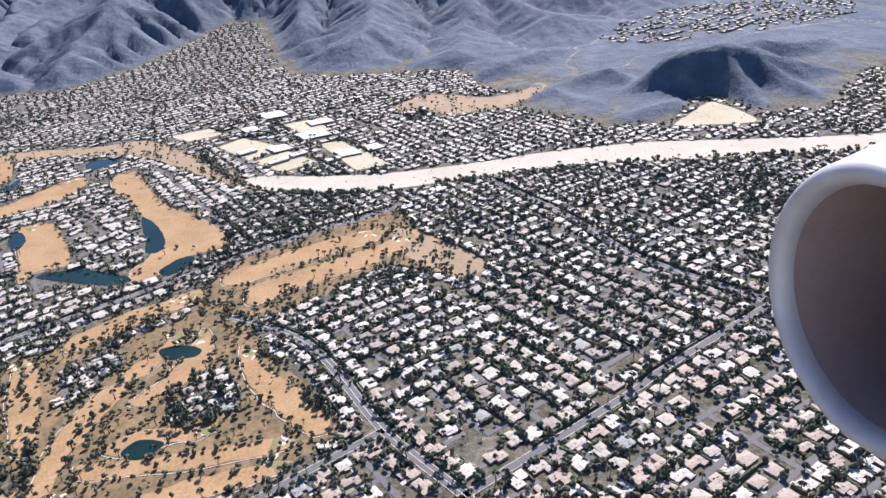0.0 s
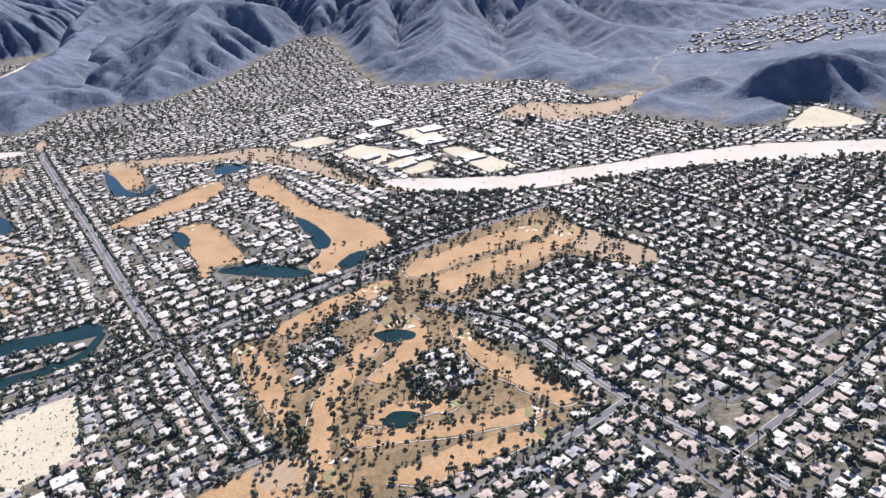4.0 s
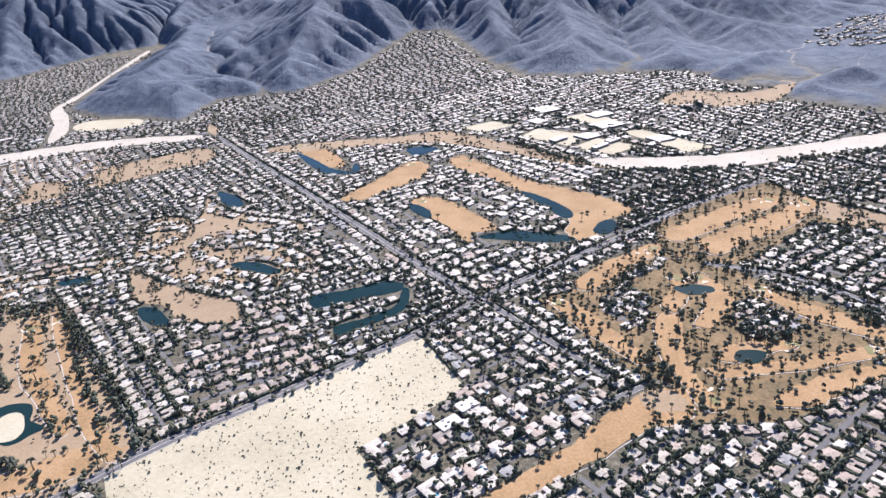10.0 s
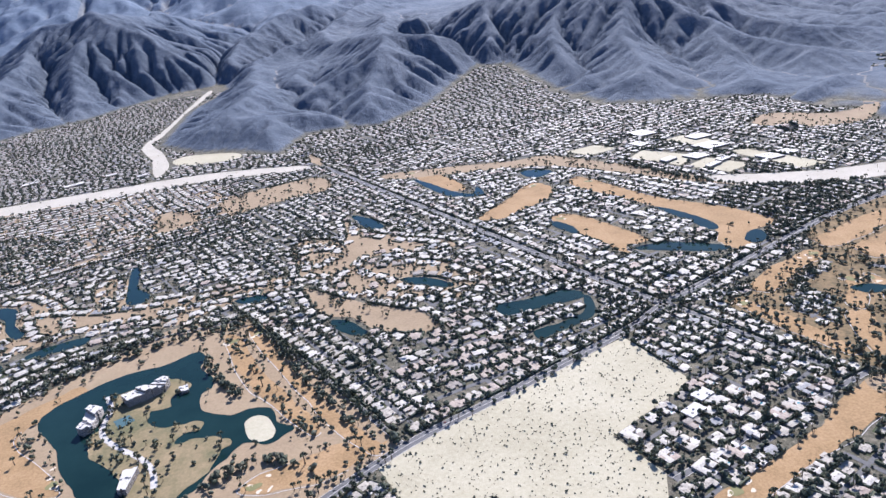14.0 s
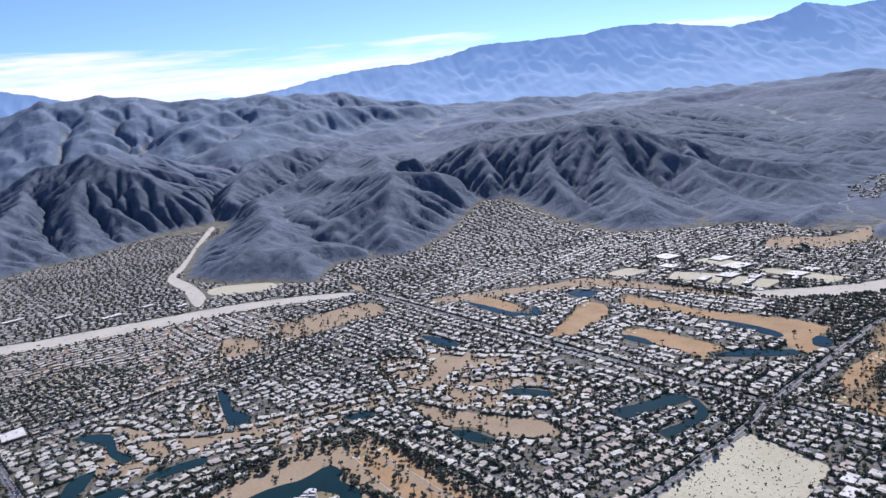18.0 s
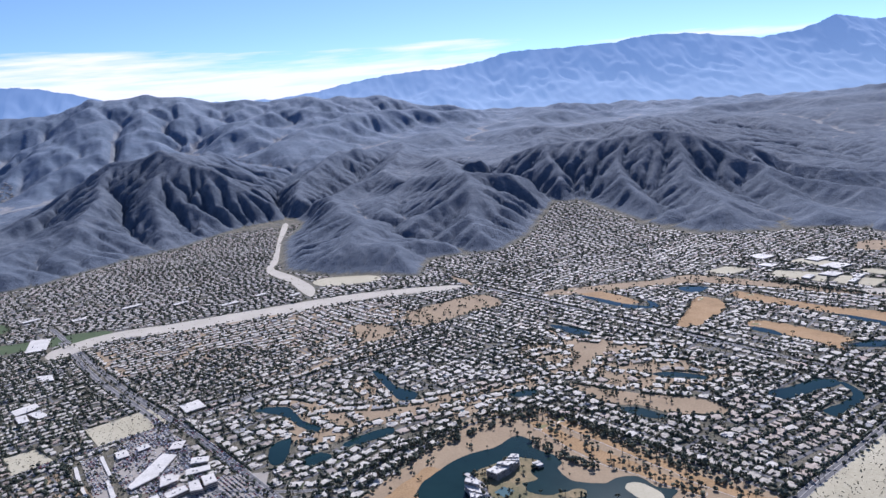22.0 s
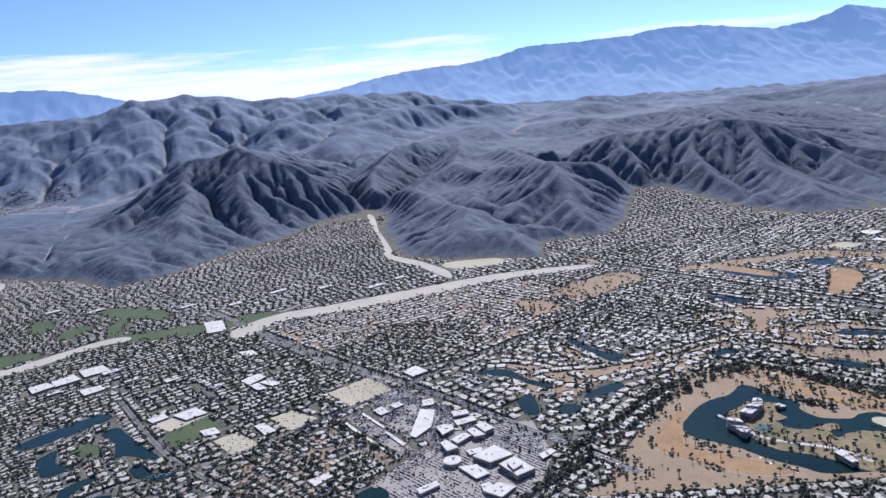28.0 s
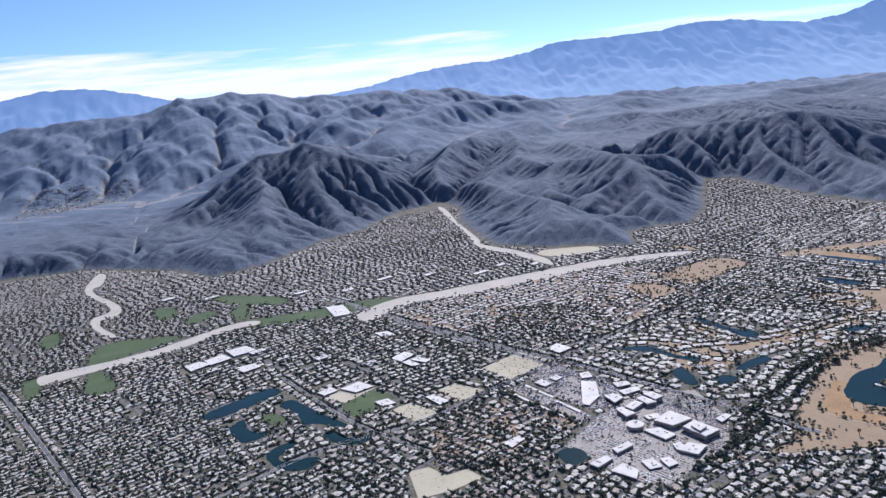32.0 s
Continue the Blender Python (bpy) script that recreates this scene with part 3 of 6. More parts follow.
RZ = fz[None] * (depth ** 1.15) * (1 - 0.16 * (1 - depth) * depth * 4 * (1 - spur))
idx = np.arange(46 * 620).reshape(46, 620)
quads = np.stack([idx[:-1, :-1], idx[:-1, 1:], idx[1:, 1:], idx[1:, :-1]], -1).reshape(-1, 4)
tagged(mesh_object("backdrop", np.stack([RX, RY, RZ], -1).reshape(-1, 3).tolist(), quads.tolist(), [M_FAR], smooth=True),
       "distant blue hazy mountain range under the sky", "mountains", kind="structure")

# ---------------------------------------------------------------- plan of the valley, outlines in metres
AREAS = []


def area(*row):
    AREAS.append(row)


area("golf_rough", "rough", [(-154,352),(-129,356),(-91,365),(-60,379),(-37,347),(-27,313),(-12,285),(-2,252),(1,242),(-17,233),(-39,227),(-62,219),(-98,215),(-155,236),(-136,240),(-122,245),(-129,261),(-141,281),(-147,315)])
area("golf_rough", "rough", [(-132,357),(-62,390),(-34,423),(45,453),(67,451),(72,399),(83,367),(70,356),(47,375),(6,359),(-27,347),(-47,362),(-66,360),(-105,352)])
area("fairway", "fair", [(-139,621),(-123,630),(-106,581),(-87,533),(-61,496),(-45,452),(-69,439),(-91,416),(-103,421),(-103,438),(-93,456),(-101,505),(-120,562),(-135,590)])
area("fairway", "fair", [(-191,539),(-170,540),(-153,499),(-145,462),(-163,459),(-169,444),(-179,483)])
area("fairway", "fair", [(-242,574),(-205,607),(-171,638),(-159,618),(-173,590),(-206,572),(-230,562)])
area("fairway", "fair", [(-269,748),(-246,735),(-231,683),(-230,656),(-249,666),(-260,704)])
area("fairway", "dry", [(-126,706),(-82,653),(-45,584),(-34,564),(-52,566),(-89,624),(-132,682)])
area("lake", "water", [(-161,451),(-152,454),(-134,450),(-109,432),(-102,421),(-117,422),(-141,436)])
area("pond", "water", [(-106,521),(-95,504),(-86,472),(-89,456),(-97,459),(-99,478)])
area("pond", "water", [(-197,534),(-188,531),(-182,515),(-184,500),(-190,507)])
area("pond", "water", [(-86,427),(-76,439),(-67,440),(-67,428),(-80,419)])
area("pond", "water", [(-269,717),(-257,697),(-243,658),(-229,641),(-219,658),(-219,635),(-235,634),(-254,654)])
area("pond", "water", [(-167,677),(-155,678),(-139,666),(-144,652),(-164,655)])
area("fairway", "fair", [(-258,208),(-222,219),(-189,230),(-157,248),(-128,253),(-122,243),(-132,229),(-152,228),(-181,219),(-214,209),(-239,201)])
area("desert_lot", "sand", [(-228,341),(-217,284),(-229,281),(-249,272),(-275,261),(-266,229),(-275,211),(-378,253),(-385,284),(-323,309),(-287,320)])
area("golf_rough", "dry", [(-636,370),(-608,397),(-562,430),(-522,458),(-491,480),(-453,474),(-438,467),(-403,377),(-371,298),(-406,277),(-419,264),(-646,356)])
area("resort_lake", "water", [(-558,391),(-554,406),(-534,421),(-516,429),(-492,431),(-475,439),(-467,428),(-471,417),(-464,405),(-463,391),(-469,385),(-468,369),(-453,357),(-443,359),(-431,354),(-428,340),(-420,331),(-426,326),(-434,322),(-445,328),(-454,319),(-462,311),(-470,299),(-485,297),(-519,311),(-528,325),(-537,342),(-543,363)])
area("resort_island", "lawn", [(-527,367),(-519,375),(-520,390),(-517,406),(-501,409),(-491,414),(-480,406),(-475,397),(-484,391),(-487,380),(-496,379),(-497,370),(-489,361),(-469,358),(-468,350),(-478,349),(-481,342),(-468,342),(-455,336),(-453,330),(-459,323),(-463,311),(-473,302),(-480,295),(-498,302),(-507,325),(-515,337),(-524,349)])
area("sand_island", "sand", [(-445,345),(-441,350),(-434,347),(-430,335),(-432,326),(-439,326),(-444,333)])
area("fairway", "fair", [(-442,456),(-431,455),(-421,406),(-406,359),(-393,325),(-380,299),(-387,295),(-404,330),(-417,370),(-433,419)])
area("fairway", "fair", [(-457,446),(-448,450),(-435,398),(-419,359),(-407,326),(-414,323),(-431,359),(-445,390)])
area("fairway", "fair", [(-588,389),(-575,405),(-556,418),(-542,427),(-537,417),(-556,399),(-566,379),(-543,345),(-534,323),(-559,333),(-575,358)])
area("fairway", "fair", [(-419,302),(-401,308),(-385,301),(-376,299),(-394,289),(-416,283),(-447,288),(-441,298)])
area("fairway", "dry", [(-353,631),(-343,607),(-319,571),(-286,544),(-278,525),(-308,527),(-342,536),(-362,511),(-395,517),(-401,547),(-397,577),(-365,577),(-354,598)])
area("fairway", "dry", [(-362,511),(-344,521),(-310,511),(-288,491),(-276,464),(-291,443),(-306,437),(-321,454),(-344,485)])
area("fairway", "dry", [(-400,503),(-374,471),(-353,448),(-332,430),(-324,401),(-344,403),(-363,419),(-374,440),(-390,452),(-397,477)])
area("fairway", "dry", [(-634,541),(-594,557),(-543,541),(-486,532),(-428,533),(-410,527),(-412,511),(-448,506),(-506,505),(-558,504),(-605,495)])
area("fairway", "dry", [(-402,585),(-383,589),(-363,576),(-365,553),(-382,532),(-396,545),(-401,566)])
area("pond", "water", [(-344,642),(-331,627),(-322,602),(-329,595),(-340,612)])
area("pond", "water", [(-332,484),(-316,480),(-299,460),(-302,454),(-315,461),(-326,472)])
area("pond", "water", [(-388,442),(-378,438),(-368,419),(-368,411),(-378,417),(-386,429)])
area("pond", "water", [(-450,507),(-430,506),(-428,497),(-442,496)])
area("canal", "water", [(-282,412),(-260,412),(-234,413),(-225,406),(-229,397),(-249,397),(-267,396),(-281,397)])
area("canal", "water", [(-272,370),(-254,373),(-235,380),(-226,400),(-223,394),(-230,374),(-249,365),(-270,358)])
area("lot", "dry", [(-528,745),(-512,754),(-486,718),(-491,699),(-511,694),(-522,716)])
area("fairway", "dry", [(-632,596),(-602,596),(-565,537),(-565,508),(-590,509),(-610,556)])
area("fairway", "dry", [(-558,593),(-536,594),(-530,544),(-532,530),(-546,545),(-556,563)])
area("fairway", "dry", [(-509,497),(-466,518),(-420,534),(-412,524),(-425,512),(-463,498),(-495,484)])
area("fairway", "dry", [(-394,598),(-369,590),(-362,557),(-377,538),(-400,556)])
area("fairway", "dry", [(-523,753),(-497,746),(-489,715),(-509,702),(-523,721)])
area("fairway", "dry", [(-459,766),(-399,788),(-358,786),(-354,741),(-405,728),(-453,716)])
area("fairway", "dry", [(-377,517),(-323,519),(-288,489),(-292,457),(-334,451),(-372,480)])
area("pond", "water", [(-534,618),(-527,605),(-524,570),(-513,549),(-518,537),(-529,540),(-532,564)])
area("pond", "water", [(-640,581),(-626,582),(-613,572),(-607,543),(-596,523),(-602,518),(-612,535),(-619,557)])
area("pond", "water", [(-633,512),(-620,516),(-623,497),(-629,481),(-637,480),(-638,496)])
area("pond", "water", [(-586,487),(-568,495),(-549,496),(-550,486),(-570,482),(-583,477)])
area("pond", "water", [(-617,476),(-605,483),(-597,474),(-603,465),(-613,464)])
area("desert_lot", "sand", [(-770,615),(-718,634),(-705,590),(-755,572)])
area("desert_lot", "sand", [(-823,591),(-802,596),(-786,568),(-811,556)])
area("desert_lot", "sand", [(-870,573),(-850,579),(-834,544),(-855,536)])
area("dirt_lot", "sand", [(-915,633),(-883,647),(-869,628),(-901,611)])
area("park_lawn", "green", [(-904,604),(-872,621),(-862,596),(-895,577)])
area("dirt_lot", "sand", [(-885,467),(-870,465),(-863,448),(-846,449),(-842,432),(-866,428),(-889,429)])
area("estate_ground", "dry", [(-785,837),(-702,856),(-580,854),(-463,827),(-446,715),(-561,636),(-632,622),(-663,692),(-751,734)])
area("estate_ground", "dry", [(-865,514),(-815,528),(-775,540),(-747,474),(-782,463),(-829,439),(-852,466)])
area("mall_parking", "park", [(-742,570),(-713,589),(-696,557),(-688,533),(-692,497),(-713,480),(-729,486),(-742,525)])
area("mall_parking", "park", [(-766,555),(-753,559),(-733,473),(-745,469)])
area("mall_parking", "park", [(-774,443),(-736,467),(-693,487),(-640,472),(-651,418),(-678,385),(-743,364),(-758,381)])
area("pond", "water", [(-784,435),(-775,439),(-767,434),(-767,422),(-776,414),(-784,419)])
area("lake", "water", [(-1021,657),(-993,673),(-959,686),(-950,672),(-965,660),(-992,648),(-1015,643)])
area("lake", "water", [(-1002,613),(-988,626),(-985,601),(-971,585),(-990,580),(-997,595)])
area("lake", "water", [(-955,639),(-942,644),(-928,607),(-920,592),(-909,569),(-913,564),(-933,584),(-942,586),(-943,607)])
area("lake", "water", [(-930,558),(-921,558),(-912,542),(-895,538),(-897,530),(-916,530),(-925,543)])
area("lake", "water", [(-976,550),(-955,561),(-954,551),(-967,541),(-964,530),(-940,524),(-944,512),(-953,509),(-969,520)])
area("park_lawn", "green", [(-975,611),(-965,626),(-952,608),(-958,600)])
area("tennis_court", "court", [(-516,378),(-508,381),(-504,374),(-512,369)])
area("golf_green", "green", [(-999,1099),(-942,1060),(-903,1010),(-908,983),(-951,1010),(-990,1059)])
area("golf_green", "green", [(-1079,1079),(-1054,1080),(-1047,1039),(-1066,1017)])
area("golf_green", "green", [(-1034,1000),(-1007,1021),(-996,997),(-1029,969)])
area("golf_green", "green", [(-976,995),(-954,1022),(-958,953),(-972,943)])
area("golf_green", "green", [(-1144,899),(-1128,955),(-1062,938),(-1041,915),(-1086,897),(-1132,875)])
area("golf_green", "green", [(-1205,864),(-1189,868),(-1177,828),(-1189,806)])
area("golf_green", "green", [(-1136,854),(-1120,839),(-1102,786),(-1117,776),(-1134,786)])
area("golf_green", "green", [(-1214,1018),(-1204,1062),(-1188,1024),(-1195,980)])
area("estate","town",[(-126,332),(-118,345),(-100,346),(-94,332),(-102,317),(-115,300),(-126,307)])
area("estate","town",[(-72,285),(-57,311),(-44,306),(-33,286),(-41,270),(-67,270)])
area("estate","town",[(-121,364),(-95,372),(-69,381),(-61,367),(-84,354),(-106,348)])
area("fairway","fair",[(-150,347),(-144,353),(-134,333),(-128,298),(-125,276),(-133,277),(-139,296),(-145,320)])
area("fairway","fair",[(-100,313),(-91,308),(-99,289),(-107,269),(-112,249),(-112,231),(-122,235),(-120,263),(-115,285),(-107,304)])
area("fairway","fair",[(-53,338),(-51,319),(-61,304),(-74,295),(-82,290),(-88,296),(-75,309),(-66,323),(-58,346)])
area("fairway","fair",[(-39,323),(-33,315),(-22,291),(-12,275),(-5,258),(-2,246),(-11,245),(-20,258),(-29,276),(-37,297)])
area("fairway","fair",[(-95,267),(-84,273),(-67,271),(-52,265),(-56,259),(-73,261),(-88,259)])
area("fairway","fair",[(-104,260),(-89,256),(-70,253),(-41,249),(-20,246),(-23,239),(-52,241),(-80,246),(-100,250)])
area("fairway","fair",[(-92,224),(-82,231),(-63,235),(-42,235),(-20,233),(-27,226),(-47,223),(-64,220),(-75,218)])
area("fairway","dry",[(-142,253),(-131,253),(-126,245),(-129,235),(-144,241)])
area("fairway","fair",[(-45,406),(-21,416),(19,426),(53,430),(51,415),(13,404),(-19,394),(-44,390)])
area("fairway","fair",[(-31,384),(2,394),(43,405),(72,416),(70,401),(35,381),(0,373),(-32,362)])
area("fairway","fair",[(-128,363),(-105,379),(-81,387),(-60,393),(-62,378),(-83,372),(-105,359),(-122,352)])
area("fairway","dry",[(60,428),(84,394),(99,358),(84,344),(67,366),(56,394)])
area("fairway","fair",[(-93,323),(-80,335),(-70,348),(-66,343),(-75,327),(-85,315),(-92,313)])
area("pond","water",[(-78,336),(-68,336),(-58,329),(-60,323),(-72,324),(-78,331)])
area("pond","water",[(-88,261),(-81,267),(-71,262),(-73,258),(-81,255)])
area("dirt_lot","sand",[(-55,658),(-33,674),(3,626),(-29,608)])
area("dirt_lot","sand",[(-26,602),(4,616),(25,576),(-4,566)])
area("dirt_lot","sand",[(31,622),(53,618),(81,542),(52,541)])
area("dirt_lot","sand",[(-101,718),(-64,722),(-49,696),(-84,690)])
area("dirt_lot","sand",[(4,696),(29,699),(48,659),(24,651)])
area("fan_sand","sand",[(310,517),(339,540),(359,554),(371,555),(375,513),(367,495),(336,505)])
area("wash", "bed", [(-34,562),(-17,563),(21,543),(79,522),(148,512),(202,508),(274,492),(342,462),(430,428),(523,406),(489,376),(407,402),(348,425),(274,450),(206,474),(156,483),(106,487),(65,492),(18,511),(-18,533)])
area("wash_scrub", "dry", [(-289,754),(-226,740),(-162,720),(-121,715),(-82,659),(-48,598),(-30,562),(-18,531),(-47,566),(-80,624),(-117,668),(-174,699),(-282,730)])
area("wash", "bed", [(-833,866),(-778,899),(-709,895),(-600,894),(-483,888),(-376,852),(-377,832),(-474,856),(-588,856),(-699,857),(-772,868),(-824,829)])
area("wash_scrub", "green", [(-964,934),(-903,927),(-862,921),(-815,923),(-777,909),(-778,869),(-821,882),(-866,886),(-906,888),(-958,904)])
area("wash", "bed", [(-1190,876),(-1158,879),(-1103,883),(-1046,902),(-984,932),(-951,928),(-950,910),(-984,909),(-1044,874),(-1100,860),(-1152,850),(-1182,843)])
area("wash", "bed", [(-505,1522),(-494,1508),(-529,1332),(-554,1165),(-566,1113),(-546,1044),(-531,960),(-540,913),(-548,935),(-557,1009),(-578,1104),(-554,1224)])
area("wash", "bed", [(-1188,1430),(-1172,1410),(-1171,1331),(-1182,1310),(-1173,1261),(-1141,1185),(-1124,1126),(-1129,1092),(-1147,1081),(-1141,1037),(-1121,989),(-1127,984),(-1154,1046),(-1161,1098),(-1140,1126),(-1150,1174),(-1185,1264),(-1196,1330)])
area("fan_sand", "sand", [(-528,986),(-508,1000),(-450,973),(-445,940),(-483,942),(-518,956)])
area("fan_sand", "dry", [(114,696),(154,721),(201,682),(243,683),(260,697),(261,676),(210,638),(172,640),(129,662)])
area("lot", "dry", [(-363,865),(-359,899),(-347,862),(-352,836)])
ROADS = []


def avenue(*row):
    ROADS.append(row)


avenue("arterial", 5.4, [(-425,262),(-366,294),(-302,317),(-219,349),(-190,365),(-142,384),(-71,412),(-8,437),(68,457)])
avenue("arterial", 5.4, [(-186,363),(-215,442),(-260,573),(-315,729),(-351,834)])
avenue("street", 3.2, [(-184,365),(-171,328),(-150,269)])
avenue("arterial", 4.1, [(-46,356),(-6,312),(18,237),(39,193),(48,170)])
avenue("street", 3.2, [(-37,215),(18,237)])
avenue("street", 3.0, [(32,189),(119,223),(143,234),(208,259)])
avenue("arterial", 4.8, [(139,476),(166,392),(179,329),(213,266),(229,235)])
avenue("street", 2.6, [(208,259),(262,275),(360,296)])
avenue("arterial", 5.4, [(-849,968),(-754,713),(-690,567),(-636,427),(-615,369)])
avenue("arterial", 5.4, [(-828,897),(-774,739),(-714,597),(-692,506),(-654,415)])
avenue("arterial", 4.3, [(-1032,493),(-940,533),(-858,538),(-780,565),(-702,592),(-592,634),(-524,651)])
avenue("street", 3.0, [(-944,706),(-908,581),(-883,525),(-863,487)])
avenue("street", 3.0, [(-1248,911),(-1183,748),(-1110,556),(-1089,499)])
avenue("arterial", 4.1, [(-691,619),(-594,627),(-537,649),(-459,672)])
avenue("street", 2.6, [(-670,459),(-606,431),(-562,451),(-505,470),(-442,473)])
avenue("street", 2.6, [(-438,462),(-398,368),(-370,295)])
avenue("drive", 2.6, [(-523,407),(-519,390),(-521,376),(-519,364),(-510,351),(-497,336),(-490,323),(-488,309)])
avenue("street", 2.8, [(-265,224),(-199,243),(-136,258)])
BUILDINGS = []


def large_building(*row):
    BUILDINGS.append(row)


large_building("big", 4.3, [(-691,418),(-678,422),(-673,401),(-687,398)])
large_building("pent", 5.9, [(-687,414),(-681,415),(-679,407),(-687,404)])
large_building("b", 3.7, [(-702,438),(-683,445),(-677,426),(-695,424)])
large_building("b", 3.7, [(-715,468),(-710,470),(-706,455),(-715,454)])
large_building("b", 3.1, [(-706,470),(-694,475),(-691,468),(-704,462)])
large_building("b", 3.7, [(-691,476),(-685,478),(-682,463),(-690,464)])
large_building("b", 4.3, [(-683,480),(-675,480),(-673,468),(-681,466)])
large_building("b", 2.5, [(-749,419),(-734,422),(-734,416),(-749,412)])
large_building("b", 2.5, [(-712,395),(-700,400),(-692,390),(-705,383)])
large_building("b", 2.5, [(-773,409),(-758,413),(-756,407),(-770,402)])
large_building("b", 1.9, [(-709,534),(-699,527),(-711,500),(-727,489),(-730,494)])
large_building("b", 1.9, [(-698,621),(-683,628),(-677,609),(-693,604)])
large_building("b", 3.1, [(-709,495),(-701,496),(-698,485),(-709,480)])
large_building("b", 1.9, [(-661,420),(-650,423),(-648,418),(-661,413)])
large_building("b", 1.9, [(-765,395),(-753,399),(-749,387),(-756,378)])
large_building("b", 1.2, [(-811,469),(-796,473),(-794,466),(-808,459)])
large_building("carport", 2.0, [(-769,544),(-767,546),(-760,516),(-763,515)])
large_building("carport", 2.0, [(-761,511),(-759,512),(-746,466),(-748,465)])
large_building("carport", 2.0, [(-753,553),(-751,556),(-742,520),(-744,519)])
large_building("carport", 2.0, [(-745,511),(-743,513),(-736,485),(-739,483)])
large_building("round", 3.1, [(-716,441)])
large_building("hotel", 6.4, [(-513,396),(-506,399),(-498,402),(-491,407),(-487,404),(-489,398),(-499,392),(-509,389)])
large_building("hotel", 6.4, [(-533,372),(-531,379),(-531,388),(-527,392),(-522,388),(-524,379),(-525,372),(-530,369)])
large_building("hotel", 4.8, [(-503,324),(-496,325),(-494,316),(-500,308),(-504,310)])
large_building("hotel", 2.4, [(-482,396),(-477,397),(-476,391),(-480,390)])
large_building("shop", 1.6, [(-838,690),(-820,700),(-814,686),(-831,675)])
large_building("shop", 1.6, [(-822,675),(-813,678),(-803,661),(-811,658)])
large_building("shop", 1.8, [(-831,672),(-823,674),(-817,656),(-825,655)])
large_building("shop", 1.8, [(-993,826),(-970,829),(-961,807),(-985,800)])
large_building("shop", 1.7, [(-987,762),(-967,764),(-961,750),(-979,743)])
large_building("shop", 1.8, [(-1037,801),(-1021,807),(-1010,791),(-1030,781)])
large_building("shop", 1.8, [(-1017,807),(-996,815),(-988,796),(-1010,788)])
large_building("shop", 1.6, [(-899,642),(-880,649),(-870,630),(-888,625)])
large_building("shop", 1.5, [(-920,646),(-906,651),(-902,640),(-915,635)])
large_building("shop", 1.7, [(-863, 922), (-841, 916), (-839, 870), (-860, 872)])
large_building("shop", 1.5, [(-836,580),(-827,581),(-821,561),(-830,558)])
large_building("shop", 1.7, [(-878,595),(-866,595),(-862,582),(-874,582)])
large_building("shop", 1.6, [(-833,779),(-818,775),(-814,757),(-828,760)])
large_building("b", 2.2, [(-709,494),(-697,494),(-698,485),(-709,483)])
large_building("b", 2.0, [(-689,516),(-677,513),(-678,505),(-690,507)])
large_building("b", 1.8, [(-693,500),(-677,500),(-677,492),(-693,491)])
large_building("b", 2.0, [(-715,432),(-703,429),(-700,414),(-710,412)])
large_building("b", 1.8, [(-729,392),(-722,391),(-722,381),(-730,380)])
large_building("b", 1.8, [(-702,550),(-693,549),(-696,537),(-705,539)])
large_building("b", 1.6, [(-728,556),(-720,559),(-718,551),(-726,548)])
large_building("b", 1.6, [(-743,554),(-735,557),(-732,544),(-740,542)])
large_building("b", 2.0, [(-710,404),(-704,404),(-705,396),(-712,396)])
large_building("b", 1.6, [(-741,396),(-732,395),(-733,383),(-742,384)])
large_building("b", 1.8, [(-702,451),(-691,450),(-692,443),(-702,444)])
large_building("school", 1.7, [(-18,741),(5,745),(13,723),(-9,720)])
large_building("school", 1.7, [(12,656),(38,659),(45,639),(20,636)])
large_building("school", 1.7, [(-14,630),(3,633),(9,617),(-7,614)])
large_building("school", 1.7, [(40,591),(57,591),(62,576),(45,575)])
large_building("school", 1.6, [(-35,701),(-22,705),(-16,688),(-29,685)])
large_building("school", 1.6, [(26,691),(47,693),(52,678),(30,675)])
large_building("school", 1.6, [(64,593),(78,595),(82,581),(68,579)])
ESTATES = [(-210,283),(-220,281),(-220,271),(-216,264),(-213,256),(-204,269),(-200,260),(-187,248),(-176,245),(-173,257),(-162,257),(-215,239),(-197,245),(-239,229),(-230,230),(-249,226),(-260,238),(-247,243),(-236,255),(-242,270),(-266,258)]
BELTS = []


def tree_belt(*row):
    BELTS.append(row)


tree_belt(3, [(-640,416),(-600,431),(-562,451),(-505,470),(-442,473)])
tree_belt(3, [(-438,462),(-414,403),(-398,368),(-370,295)])
tree_belt(3, [(-455,462),(-436,385),(-411,317)])
tree_belt(2, [(-432,442),(-410,374),(-389,313)])
tree_belt(3, [(-467,300),(-435,308),(-406,283)])
tree_belt(1, [(-560,338),(-557,375),(-538,400)])
tree_belt(4, [(-472,438),(-458,396),(-446,371)])
tree_belt(4, [(-716,371),(-679,383),(-629,404)])
tree_belt(3, [(-776,552),(-746,465)])
tree_belt(6, [(-276,265),(-258,276),(-238,278)])
tree_belt(3, [(-275,253),(-261,226)])
tree_belt(2, [(-302,312),(-224,344)])
tree_belt(3, [(313,408),(265,350),(354,387),(406,402)])
tree_belt(2, [(82,493),(154,476),(255,457),(406,402)])
tree_belt(4, [(-67,643),(-39,564),(17,506),(73,490)])
tree_belt(2, [(-145,348),(-122,258),(-117,216)])
tree_belt(2, [(-63,349),(-93,304),(-113,272)])
tree_belt(6, [(-10,274),(-2,252)])
tree_belt(4, [(-69,308),(-65,271),(-41,272)])
tree_belt(3, [(-612,408),(-527,451),(-436,466)])
tree_belt(2, [(-50,655),(-13,672),(34,673)])
tree_belt(1, [(-16,579),(26,593),(64,592)])
